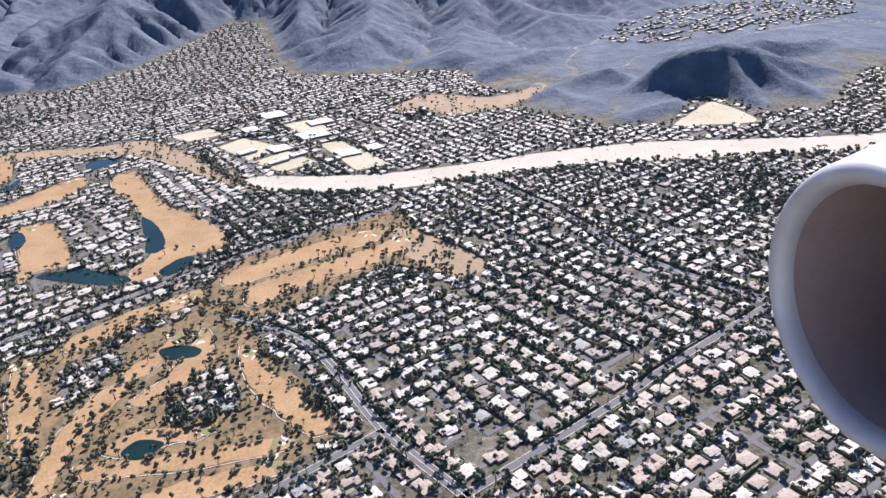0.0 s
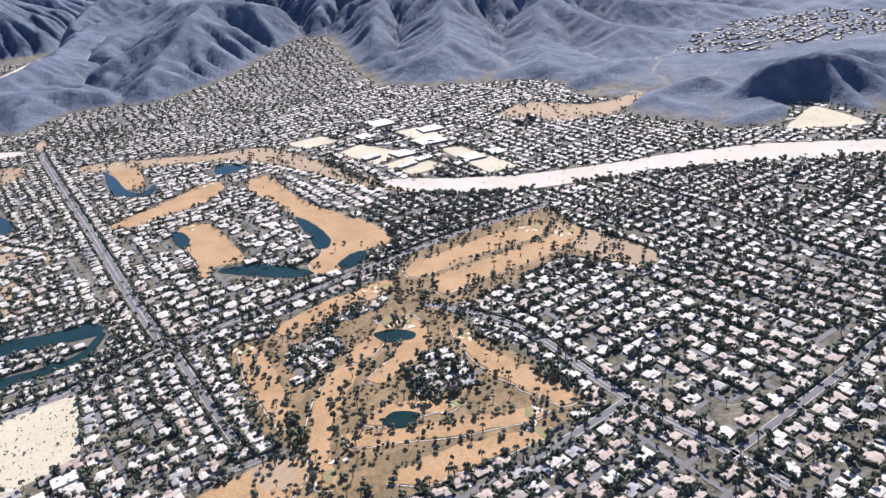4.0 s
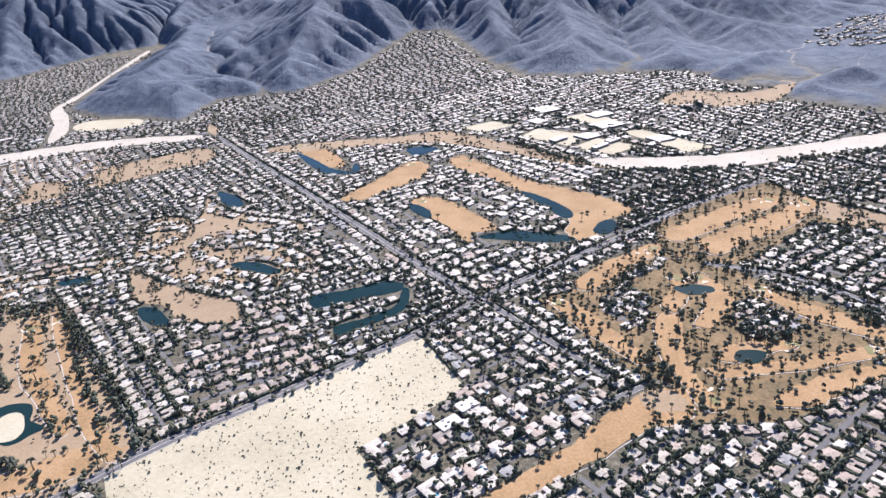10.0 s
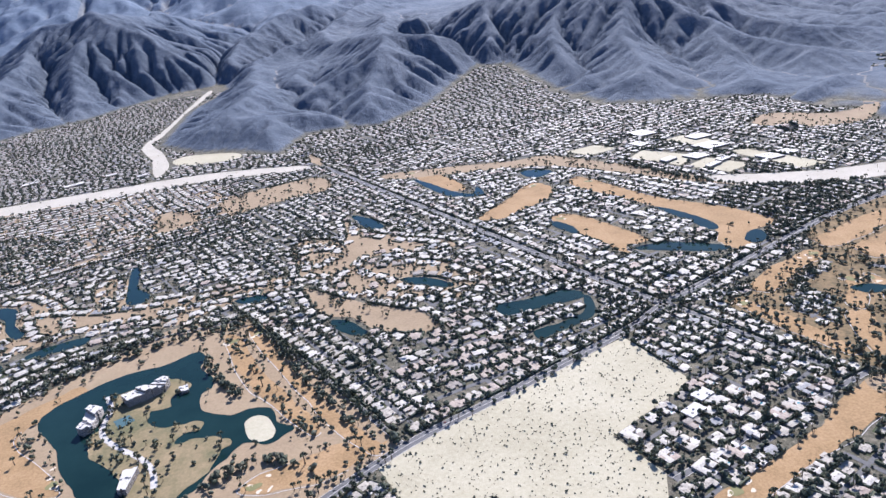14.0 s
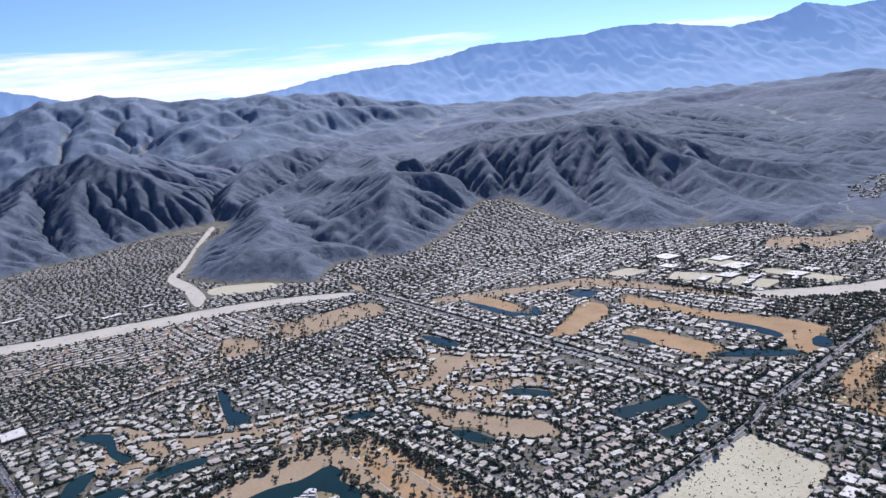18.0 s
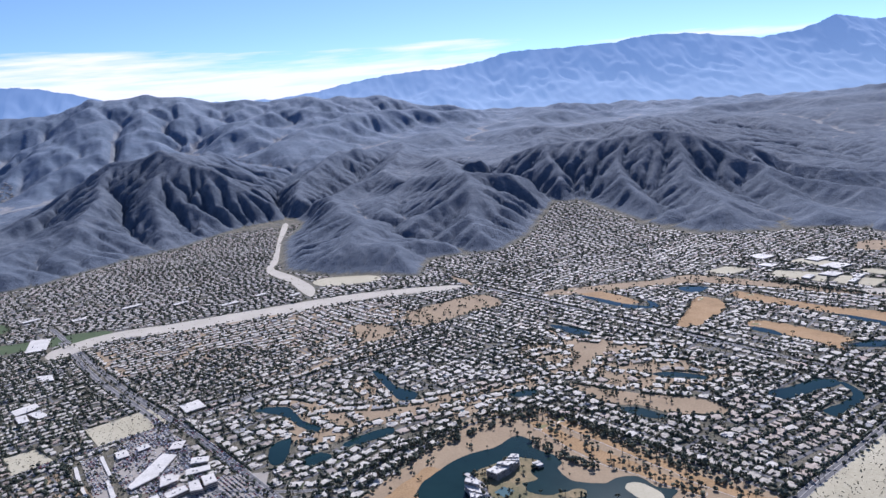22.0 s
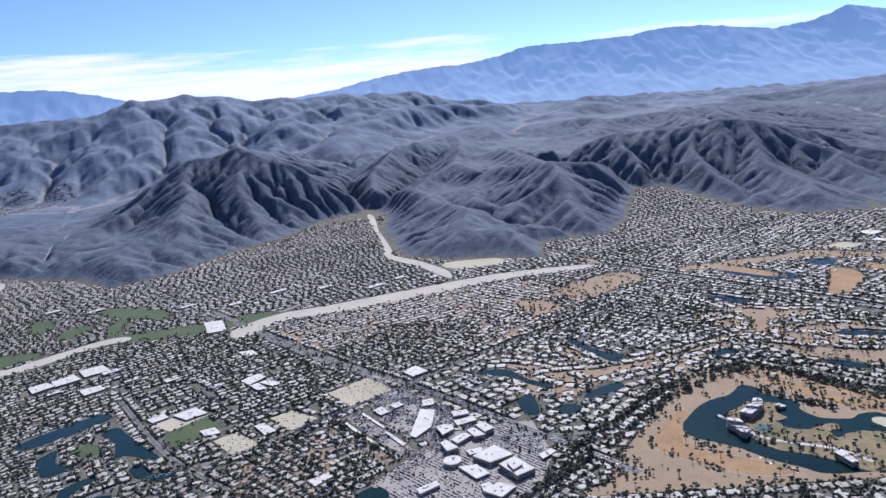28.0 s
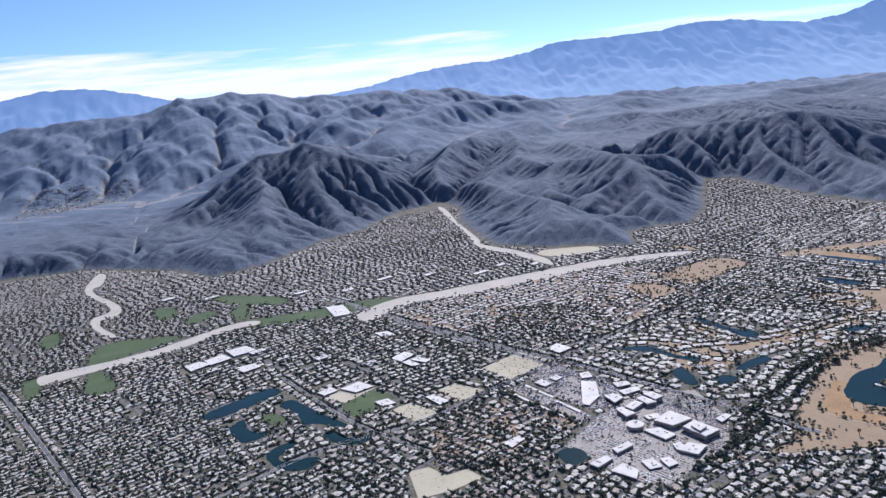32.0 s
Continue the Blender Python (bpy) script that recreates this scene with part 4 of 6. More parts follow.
tree_belt(2, [(-29,608),(0,627),(16,647)])
tree_belt(1, [(15,547),(42,570),(71,576)])
tree_belt(2, [(50,628),(79,543)])
tree_belt(1, [(-5,715),(28,612)])
tree_belt(2, [(-59,707),(-21,731),(17,723)])
LOOKS = {"rough": (M_ROUGH, 0.03, "olive and tan dormant rough grass between fairways"), "dry": (M_DRY, 0.07, "dry tan turf and bare soil"),
         "fair": (M_FAIR, 0.11, "orange-tan dormant fairway between rows of trees"), "water": (M_WATER, 0.16, "dark blue-green still water beside turf and houses"),
         "lawn": (M_LAWN, 0.21, "half-green lawn island in the resort lake"), "sand": (M_SAND, 0.13, "pale cream desert sand"), "bed": (M_WASH, 0.14, "bleached white sand of the dry wash"),
         "green": (M_GREEN, 0.09, "green watered turf"), "park": (M_PARK, 0.10, "grey asphalt car park among shops"),
         "court": (M_COURT, 0.27, "blue-green tennis courts beside the hotel")}
CODE = {"rough": 2, "dry": 3, "fair": 4, "water": 5, "lawn": 6, "sand": 7, "bed": 7, "green": 8, "park": 9, "court": 9, "town": 0}
OX, OY, NX, NY = -1500, 100, 2300, 1500
MASK = np.zeros((NY, NX), np.uint8)


def stamp(poly, code):
    x0, y0 = np.maximum(np.floor(poly.min(0)).astype(int) - 1, (OX, OY))
    x1, y1 = np.minimum(np.ceil(poly.max(0)).astype(int) + 1, (OX + NX, OY + NY))
    if x1 > x0 and y1 > y0:
        px, py = np.meshgrid(np.arange(x0, x1) + 0.5, np.arange(y0, y1) + 0.5)
        MASK[y0 - OY:y1 - OY, x0 - OX:x1 - OX][inside(poly, px, py)] = code


def code_at(x, y):
    ix, iy = np.clip((np.asarray(x) - OX).astype(int), 0, NX - 1), np.clip((np.asarray(y) - OY).astype(int), 0, NY - 1)
    return MASK[iy, ix]


OUTLINES = []
for layer, (name, kind, pts) in enumerate(AREAS):
    if kind == "town":
        OUTLINES.append((name, kind, smooth_closed(pts, 5)))
        continue
    straight = kind in ("park", "court") or "lot" in name
    line = np.array(pts, float) if straight else smooth_closed(pts, 12, 1.5 if kind in ("fair", "rough", "dry", "lawn") else 0.6)
    if np.dot(line[:, 0], np.roll(line[:, 1], -1)) < np.dot(line[:, 1], np.roll(line[:, 0], -1)):
        line = line[::-1]
    OUTLINES.append((name, kind, line))
    mat, z, words = LOOKS[kind]
    z += 0.0008 * layer
    if "island" in name:
        z = 0.26 if kind == "sand" else z
    h = terrain(line[:, 0], line[:, 1]) if name in ("wash", "fan_sand") else np.zeros(len(line))
    ob = mesh_object(name, [(x, y, z + q) for (x, y), q in zip(line, h)], [list(range(len(line)))], [mat])
    tagged(ob, words, "water" if kind == "water" else "ground", kind="structure")
for want in ("rough", "town", "dry", "green", "fair", "park", "sand", "bed", "water", "lawn", "court"):
    for name, kind, line in OUTLINES:
        if kind == want and name != "estate_ground":
            stamp(line, CODE[kind])
for name, kind, line in OUTLINES:
    if name == "sand_island":
        stamp(line, 7)


def ribbon(pts, width, z, steps=6):
    p = np.array(pts, float)
    q = np.concatenate([[2 * p[0] - p[1]], p, [2 * p[-1] - p[-2]]])
    line = []
    for i in range(1, len(q) - 2):
        a, b_, c, d = q[i - 1:i + 3]
        for t in np.linspace(0, 1, steps, endpoint=False):
            line.append(0.5 * (2 * b_ + (c - a) * t + (2 * a - 5 * b_ + 4 * c - d) * t * t + (3 * b_ - a - 3 * c + d) * t ** 3))
    line = np.array(line + [p[-1]])
    tang = np.gradient(line, axis=0)
    tang /= np.linalg.norm(tang, axis=1)[:, None]
    side = np.stack([-tang[:, 1], tang[:, 0]], 1)
    return line, tang, side


CENTRES = []
for kind, width, pts in ROADS:
    line, tang, side = ribbon(pts, width, 0)
    CENTRES.append((kind, width, line, side))
    k = len(line)
    loop = np.concatenate([line + side * (width / 2 + 0.8), (line - side * (width / 2 + 0.8))[::-1]])
    stamp(loop, 1)
    zr, road_mat = (0.3, M_CONCRETE) if kind == "drive" else (0.2, M_ASPHALT)
    road = tagged(mesh_object("road", [(x, y, zr) for x, y in np.concatenate([line + side * width / 2, line - side * width / 2])],
                              [(i, i + 1, k + i + 1, k + i) for i in range(k - 1)], [road_mat]), "grey asphalt road with pale kerbs and median", "road", kind="structure")
    vs, fs = [], []
    for off, wd, hh in ((width / 2 + 0.2, 0.26, 0.24), (-width / 2 - 0.2, 0.26, 0.24), (0.0, 0.3, 0.26)):
        if off == 0.0 and kind != "arterial":
            continue
        o = len(vs)
        vs += [(*(p + s * (off + wd / 2)), hh) for p, s in zip(line, side)] + [(*(p + s * (off - wd / 2)), hh) for p, s in zip(line, side)]
        fs += [(o + i, o + i + 1, o + k + i + 1, o + k + i) for i in range(k - 1)]
    mesh_object("kerb", vs, fs, [M_CONCRETE], parent=road)

for ex_, ey_ in ESTATES:
    stamp(np.array([(ex_ + 6.5 * math.cos(a), ey_ + 6.5 * math.sin(a)) for a in np.linspace(0, 6.28, 13)[:-1]]), 1)

# ---------------------------------------------------------------- street grid and house plots
TH = radians(21)
EU, EV = np.array([math.cos(TH), math.sin(TH)]), np.array([-math.sin(TH), math.cos(TH)])
rng = np.random.default_rng(7)
plots, street_v, street_f = [], [], []
DISTRICTS = []


def district(x, y, turn_, pitch, lot, wide, deep, bend, trees, tone):
    """Rows of plots round a centre: the turn of the streets, their spacing, the plot's front, the house, the swing of the streets, trees to a plot, the usual roof."""
    DISTRICTS.append((x, y, turn_, pitch, lot, wide, deep, bend, trees, tone))


# east of the golf course
district(20, 300, 21, 19.8, 8.9, 7.7, 6.1, 2, 6.7, 0.10)
district(95, 235, 111, 21.7, 9.2, 8, 6.5, 2, 6.7, 0.30)
district(150, 180, 21, 19.9, 9, 7.7, 6, 3, 6.7, 0.45)
district(20, 190, 21, 19.2, 9, 7.7, 6, 3, 6.7, 0.45)
district(150, 300, 111, 20.5, 8.5, 7.4, 5.9, 2, 8.2, 0.60)
district(130, 370, 21, 19, 8.5, 7.4, 5.9, 2, 8.5, 0.65)
district(70, 420, 111, 15.8, 6.9, 6, 5.2, 0, 5.1, 0.05)
district(215, 350, 21, 19, 8.1, 7, 5.5, 2, 6.7, 0.10)
district(230, 430, 21, 15.8, 6.9, 6, 5.2, 3, 5.1, 0.00)
district(310, 300, 111, 19, 8.5, 7.4, 5.9, 2, 5.3, 0.30)
district(350, 400, 21, 15.8, 6.9, 6, 5.1, 2, 5.1, 0.05)
district(450, 340, 21, 17.4, 7.7, 6.7, 5.8, 2, 5.1, 0.05)
district(270, 200, 21, 19.2, 8.6, 7.4, 5.8, 2, 5.3, 0.45)
# inside and beside the golf course
district(-110, 320, 111, 15, 7.7, 6.7, 5.1, 5, 5.1, 0.10)
district(-55, 288, 21, 15, 7.7, 6.7, 5.1, 5, 5.3, 0.10)
district(-60, 185, 21, 19.2, 9, 7.7, 6, 3, 6.7, 0.45)
district(-175, 310, 111, 17.4, 8.1, 7, 5.5, 1, 6.7, 0.10)
district(-200, 275, 21, 18.2, 8.5, 7.4, 5.9, 1, 6.7, 0.30)
district(-180, 185, 21, 18.4, 8.6, 7.4, 5.8, 2, 6.7, 0.30)
district(-310, 190, 21, 18.4, 8.6, 7.4, 5.8, 2, 6.7, 0.30)
# the lake clubs
district(-150, 415, 21, 21, 11, 9.7, 7.3, 3, 8.6, 0.05)
district(-130, 500, 21, 17.5, 10.5, 9.2, 7, 6, 3.4, 0.05)
district(-70, 540, 111, 19, 9.5, 8.4, 6.6, 0, 2.7, 0.05)
district(-20, 490, 111, 17, 8, 7, 4.6, 0, 10.8, 0.65)
district(-180, 600, 21, 17, 9.5, 8.4, 6.4, 6, 4.1, 0.05)
district(-215, 500, 111, 18, 9.5, 8.4, 6.4, 2, 4.1, 0.05)
district(-240, 680, 21, 16, 9, 7.9, 6.2, 6, 4.1, 0.10)
# north of the desert lot
district(-385, 370, 111, 19, 8.2, 7.2, 6.8, 0, 6.9, 0.30)
district(-330, 370, 21, 21, 10, 8.8, 7.6, 7, 6.9, 0.45)
district(-255, 385, 21, 15.4, 7.3, 6.4, 5.2, 3, 5.3, 0.10)
district(-330, 460, 21, 18, 10, 8.8, 6.5, 8, 6.6, 0.05)
district(-265, 520, 21, 17, 9.5, 8.4, 6.4, 3, 5.4, 0.05)
district(-450, 470, 21, 18, 10.5, 9.2, 6.5, 6, 8.6, 0.10)
district(-500, 560, 21, 18, 11, 9.7, 6.8, 6, 4.1, 0.05)
district(-430, 610, 111, 16, 8, 7, 5.6, 0, 6.8, 0.05)
district(-480, 680, 21, 15, 8, 7, 5.2, 0, 6.8, 0.05)
district(-370, 680, 111, 16, 8.4, 7.4, 5.6, 0, 5.4, 0.05)
district(-300, 620, 111, 17, 9, 7.9, 6, 2, 5.4, 0.05)
district(-600, 560, 21, 18, 11, 9.7, 6.6, 6, 4.1, 0.05)
district(-560, 650, 21, 16, 9.5, 8.4, 6, 6, 4.1, 0.05)
district(-420, 790, 21, 17, 9, 7.9, 5.6, 2, 5.4, 0.10)
district(-520, 790, 111, 17, 9, 7.9, 5.6, 4, 2, 0.10)
district(-630, 800, 21, 19, 9.5, 8.4, 5.8, 8, 1.8, 0.10)
district(-660, 700, 21, 12.5, 7, 6.2, 4.4, 14, 4.1, 0.05)
district(-720, 790, 21, 16, 8.6, 7.6, 5.4, 5, 2, 0.10)
# north of the wash, up to the coves
district(60, 700, 21, 18, 10, 8.8, 6.4, 2, 5.4, 0.05)
district(180, 590, 111, 16, 8.2, 7.2, 5.6, 0, 4.1, 0.10)
district(300, 520, 21, 16, 8.5, 7.5, 5.6, 0, 4.1, 0.10)
district(-60, 790, 21, 18, 10, 8.8, 6.4, 2, 4.1, 0.05)
district(100, 800, 21, 18, 10, 8.8, 6, 2, 4.1, 0.05)
district(-180, 800, 21, 17, 9.5, 8.4, 6, 2, 4.1, 0.10)
district(-100, 950, 12, 19, 10.5, 8.1, 5.7, 6, 8, 0.05)
district(0, 1020, 8, 19, 10.5, 8.1, 5.7, 6, 8, 0.05)
district(-30, 1130, 4, 18, 10, 7.6, 5.5, 8, 6, 0.05)
district(-280, 930, 15, 18, 10, 7.6, 5.5, 3, 8, 0.05)
district(150, 760, 0, 17, 9, 7.9, 5.6, 8, 4.1, 0.05)
district(-430, 910, 18, 18, 10, 7.7, 5.9, 2, 8, 0.05)
# the west
district(-760, 480, 21, 17, 8, 7, 5.2, 4, 4.1, 0.10)
district(-820, 480, 111, 15, 7.5, 6.6, 5, 4, 5.4, 0.45)
district(-700, 660, 21, 15, 8, 7, 5, 3, 5.4, 0.30)
district(-860, 660, 21, 17, 9, 7.9, 5.8, 3, 8.1, 0.10)
district(-830, 760, 21, 16, 9, 7.9, 5.4, 2, 8.1, 0.10)
district(-960, 780, 21, 18, 9.5, 8.4, 5.6, 2, 8.1, 0.10)
district(-950, 600, 111, 15, 9, 7.9, 6.4, 8, 5.4, 0.10)
district(-1060, 620, 21, 13.5, 7, 6.2, 4, 0, 3.4, 0.05)
district(-1000, 480, 21, 13.5, 7, 6.2, 4, 0, 3.4, 0.05)
district(-1100, 760, 21, 16, 9, 7.9, 5.4, 2, 5.4, 0.10)
district(-880, 500, 21, 16, 9, 7.9, 5.6, 4, 6.8, 0.30)
district(-650, 980, 21, 17, 9.5, 7.2, 5.3, 2, 8, 0.05)
district(-780, 1040, 21, 17, 11, 8.6, 5.5, 2, 6, 0.05)
district(-900, 1120, 21, 18, 12, 9.4, 5.9, 2, 6, 0.05)
district(-650, 1180, 15, 17, 9.5, 7.2, 5.3, 5, 8, 0.05)
district(-1030, 1000, 21, 17, 9.5, 7.2, 5, 6, 8, 0.10)
district(-1220, 960, 21, 16, 9, 6.8, 4.8, 2, 8, 0.05)
district(-1230, 1200, 21, 17, 10, 7.7, 5.2, 2, 6, 0.05)
district(-1060, 1240, 21, 17, 12, 9.4, 5.9, 2, 6, 0.05)
district(-1500, 2480, 10, 24, 11, 8.4, 6.4, 4, 3, 0.20)
district(560, 815, 15, 18, 8, 6.4, 5, 6, 3, 0.10)
D = np.array(DISTRICTS)


def district_at(x, y):
    x, y = np.asarray(x, float), np.asarray(y, float)
    wx, wy = x + 14 * lattice(x / 60, y / 60, 71), y + 14 * lattice(x / 60, y / 60, 72)
    best, who = np.full(x.shape, 1e12), np.zeros(x.shape, int)
    for k, d in enumerate(DISTRICTS):
        q = (wx - d[0]) ** 2 + (wy - d[1]) ** 2
        who, best = np.where(q < best, k, who), np.minimum(q, best)
    return who


def upland(x, y):
    """The side valleys behind the front hills that are built up too."""
    a = ((x - 560) / 170) ** 2 + ((y - 815) / 80) ** 2 < 1
    b_ = ((x + 1500) / 330) ** 2 + ((y - 2480) / 190) ** 2 < 1
    return a | b_


def add_street(pts, width, k, lift=0.12):
    """A local street along a line of plan points, cut where the plan has something else or another district begins."""
    d = np.gradient(pts, axis=0)
    s = np.stack([-d[:, 1], d[:, 0]], 1) / np.linalg.norm(d, axis=1)[:, None]
    good = (code_at(pts[:, 0], pts[:, 1]) == 0) & ((foot_distance(pts[:, 0], pts[:, 1]) <= 0) | upland(pts[:, 0], pts[:, 1])) & (district_at(pts[:, 0], pts[:, 1]) == k)
    z = terrain(pts[:, 0], pts[:, 1]) + lift
    for i in range(len(pts) - 1):
        if good[i] and good[i + 1]:
            o = len(street_v)
            for q in (i, i + 1):
                street_v.append((*(pts[q] + s[q] * width / 2), z[q]))
                street_v.append((*(pts[q] - s[q] * width / 2), z[q]))
            street_f.append((o, o + 1, o + 3, o + 2))


for k, (cx, cy, turn_, pitch, lot, wide, deep, bend, trees, tone) in enumerate(DISTRICTS):
    r = np.random.default_rng(9000 + k)
    along = np.array([math.cos(radians(turn_)), math.sin(radians(turn_))])
    across = np.array([-along[1], along[0]])
    others = np.hypot(D[:, 0] - cx, D[:, 1] - cy)
    reach = min(330.0, np.sort(others)[min(9, len(D) - 1)])
    wave, phase = r.uniform(26, 44) if bend else 40.0, r.uniform(0, 6)
    block_len = lot * int(r.integers(9, 14))
    for row in range(int(-reach / pitch) - 1, int(reach / pitch) + 2):
        v0 = row * pitch
        us = np.arange(-reach, reach, 5.0)
        swing = bend * np.sin(us / wave + phase + 0.05 * row)
        add_street(np.array([cx, cy]) + us[:, None] * along + (v0 + swing)[:, None] * across, min(3.0, 0.13 * pitch), k)
        for sgn in (-1, 1):
            u = -reach + r.uniform(0, lot * 0.5)
            while u < reach:
                if abs((u / block_len) % 1.0 * block_len - block_len / 2) < block_len / 2 - 2.0:
                    slope_ = bend / wave * math.cos(u / wave + phase + 0.05 * row)
                    front = min(3.0, 0.13 * pitch) / 2 + r.uniform(0.7, 1.7)
                    off = front + deep / 2
                    w = v0 + bend * math.sin(u / wave + phase + 0.05 * row) + sgn * off
                    p = np.array([cx, cy]) + along * u + across * w
                    ang = math.atan2(along[1], along[0]) + math.atan(slope_) + (0 if sgn > 0 else math.pi) + r.normal(0, 0.03)
                    plots.append((p[0], p[1], ang, wide * r.uniform(0.84, 1.06), deep * r.uniform(0.82, 1.05), r.uniform(1.15, 1.6), tone, pitch / 2 - off, off, trees, k, lot))
                u += lot * r.uniform(0.96, 1.06)
    for row in range(int(-reach / block_len) - 1, int(reach / block_len) + 2):
        vs = np.arange(-reach, reach, 5.0)
        add_street(np.array([cx, cy]) + (row * block_len + 0 * vs)[:, None] * along + vs[:, None] * across, min(3.0, 0.13 * pitch), k, 0.16)
# houses that line the avenues and the golf courses come first
edge = []
for kind, width, line, side in CENTRES:
    for sgn in (-1, 1):
        run, step = 0.0, 0.0
        for i in range(1, len(line)):
            seg = line[i] - line[i - 1]
            length = np.linalg.norm(seg)
            while step < run + length:
                q = line[i - 1] + seg / length * (step - run)
                k = int(district_at(q[0:1] + side[i][0] * sgn * 12, q[1:2] + side[i][1] * sgn * 12)[0])
                d = DISTRICTS[k]
                off = width / 2 + 2.6 + d[6] / 2
                ang = math.atan2(seg[1], seg[0]) + (math.pi if sgn > 0 else 0)
                edge.append((*(q + side[i] * sgn * off), ang, d[5] * rng.uniform(0.86, 1.04), d[6] * rng.uniform(0.85, 1.0), rng.uniform(1.15, 1.6), d[9], d[6] / 2 + 1.2, d[6] / 2 + 2.0, d[8] * 0.7, k, d[4]))
                step += d[4] * rng.uniform(0.98, 1.08)
            run += length
for name, kind, line in OUTLINES:
    if name in ("golf_rough", "desert_lot", "estate") or (kind == "dry" and name == "fairway" and line.mean(0)[1] < 650):
        nxt = np.roll(line, -1, 0)
        step = 0.0
        run = 0.0
        for p, q in zip(line, nxt):
            length = np.linalg.norm(q - p)
            while length > 0 and step < run + length:
                e = p + (q - p) / length * (step - run)
                out_ = np.array([q[1] - p[1], p[0] - q[0]]) / length * (-1 if name == "estate" else 1)
                k = int(district_at(e[0:1] + out_[0] * 8, e[1:2] + out_[1] * 8)[0])
                d = DISTRICTS[k]
                ang = math.atan2(q[1] - p[1], q[0] - p[0]) + (math.pi if name == "estate" else 0)
                edge.append((*(e + out_ * (d[6] / 2 + 1.4)), ang, d[5] * rng.uniform(0.86, 1.04), d[6] * rng.uniform(0.85, 1.0), rng.uniform(1.15, 1.6), d[9], d[6] / 2 + 1.0, d[6] / 2 + 1.4, d[8] * 0.7, k, d[4]))
                step += d[4] * rng.uniform(0.98, 1.1)
            run += length
inner = np.array(plots)
inner = inner[district_at(inner[:, 0], inner[:, 1]) == inner[:, 10].astype(int)]
edge = np.array(edge)
lined = np.concatenate([np.ones(len(edge), bool), np.zeros(len(inner), bool)])
plots = np.concatenate([edge, inner])
px, py = plots[:, 0], plots[:, 1]
ok = ((foot_distance(px, py) <= 0) | upland(px, py)) & (px > -1495) & (px < 790) & ((py < 1500) | upland(px, py))
for ca, cb in ((0, 0), (0.42, 0.3), (-0.42, 0.3), (0.42, -0.3), (-0.42, -0.3)):
    qx = px + ca * plots[:, 3] * np.cos(plots[:, 2]) - cb * plots[:, 4] * np.sin(plots[:, 2])
    qy = py + ca * plots[:, 3] * np.sin(plots[:, 2]) + cb * plots[:, 4] * np.cos(plots[:, 2])
    ok &= code_at(qx, qy) == 0
ok &= py > 120 + 0.38 * np.maximum(0, -(px + 330))
ok &= rng.random(len(plots)) < np.where(upland(px, py), 0.45, 0.97)
plots, lined = plots[ok], lined[ok]
# where two districts meet, no house stands in another
cell, clear = {}, []
for i, (x, y) in enumerate(plots[:, :2]):
    key = (int(x // 12), int(y // 12))
    free = True
    for ix in (-1, 0, 1):
        for iy in (-1, 0, 1):
            for j in cell.get((key[0] + ix, key[1] + iy), ()):
                if (lined[j] or plots[j, 10] != plots[i, 10]) and math.hypot(plots[j, 0] - x, plots[j, 1] - y) < 0.45 * (plots[i, 3] + plots[j, 3]):
                    free = False
    if free:
        cell.setdefault(key, []).append(i)
        clear.append(i)
plots = plots[clear]


# villas in rows along the edges of the ponds and fairways of the lake estates
def villa_ring(line, off, gap):
    nxt = np.roll(line, -1, 0)
    seg = np.linalg.norm(nxt - line, axis=1)
    run = np.concatenate([[0], np.cumsum(seg)])
    out = []
    for s in np.arange(0, run[-1] - gap * 0.5, gap):
        i = min(np.searchsorted(run, s, side="right") - 1, len(line) - 1)
        d = (nxt[i] - line[i]) / max(seg[i], 1e-6)
        q = line[i] + d * (s - run[i]) + np.array([d[1], -d[0]]) * off + rng.normal(0, 0.5, 2)
        out.append((q[0], q[1], math.atan2(d[1], d[0]) + rng.normal(0, 0.15), rng.uniform(8.2, 9.8), rng.uniform(6.0, 7.2), rng.uniform(1.2, 1.5), 0.05, 5.0, 5.0, 2.5, -1, 10.0))
    return out


villas = []
for name, kind, line in OUTLINES:
    c = line.mean(0)
    if -670 < c[0] < -270 and 455 < c[1] < 720 and "lot" not in name:
        if kind == "water" and name == "pond":
            villas += villa_ring(line, 6.5, 10.4) + villa_ring(line, 19.0, 10.8)
        elif kind == "dry" and name == "fairway":
            villas += villa_ring(line, -5.5, 10.8)
villas = np.array(villas)
ok = np.ones(len(villas), bool)
for ox, oy in ((0, 0), (3.2, 0), (-3.2, 0), (0, 3.2), (0, -3.2)):
    ok &= np.isin(code_at(villas[:, 0] + ox, villas[:, 1] + oy), (0, CODE["dry"]))
ok &= code_at(villas[:, 0], villas[:, 1]) == CODE["dry"]
kept = []
for row in villas[ok]:
    if all((row[0] - k[0]) ** 2 + (row[1] - k[1]) ** 2 > 80 for k in kept):
        kept.append(row)
near_old = np.array([np.min((plots[:, 0] - k[0]) ** 2 + (plots[:, 1] - k[1]) ** 2) for k in kept])
plots = np.concatenate([plots, np.array(kept)[near_old > 80]])


# no house stands where a larger building does
for _name, _height, outline in BUILDINGS:
    if len(outline) > 2:
        line = np.array(outline, float)
        c = line.mean(0)
        plots = plots[~inside(c + (line - c) * (1 + 4.0 / np.linalg.norm(line - c, axis=1).mean()), plots[:, 0], plots[:, 1])]
PX, PY = plots[:, 0], plots[:, 1]
PZ = terrain(PX, PY)

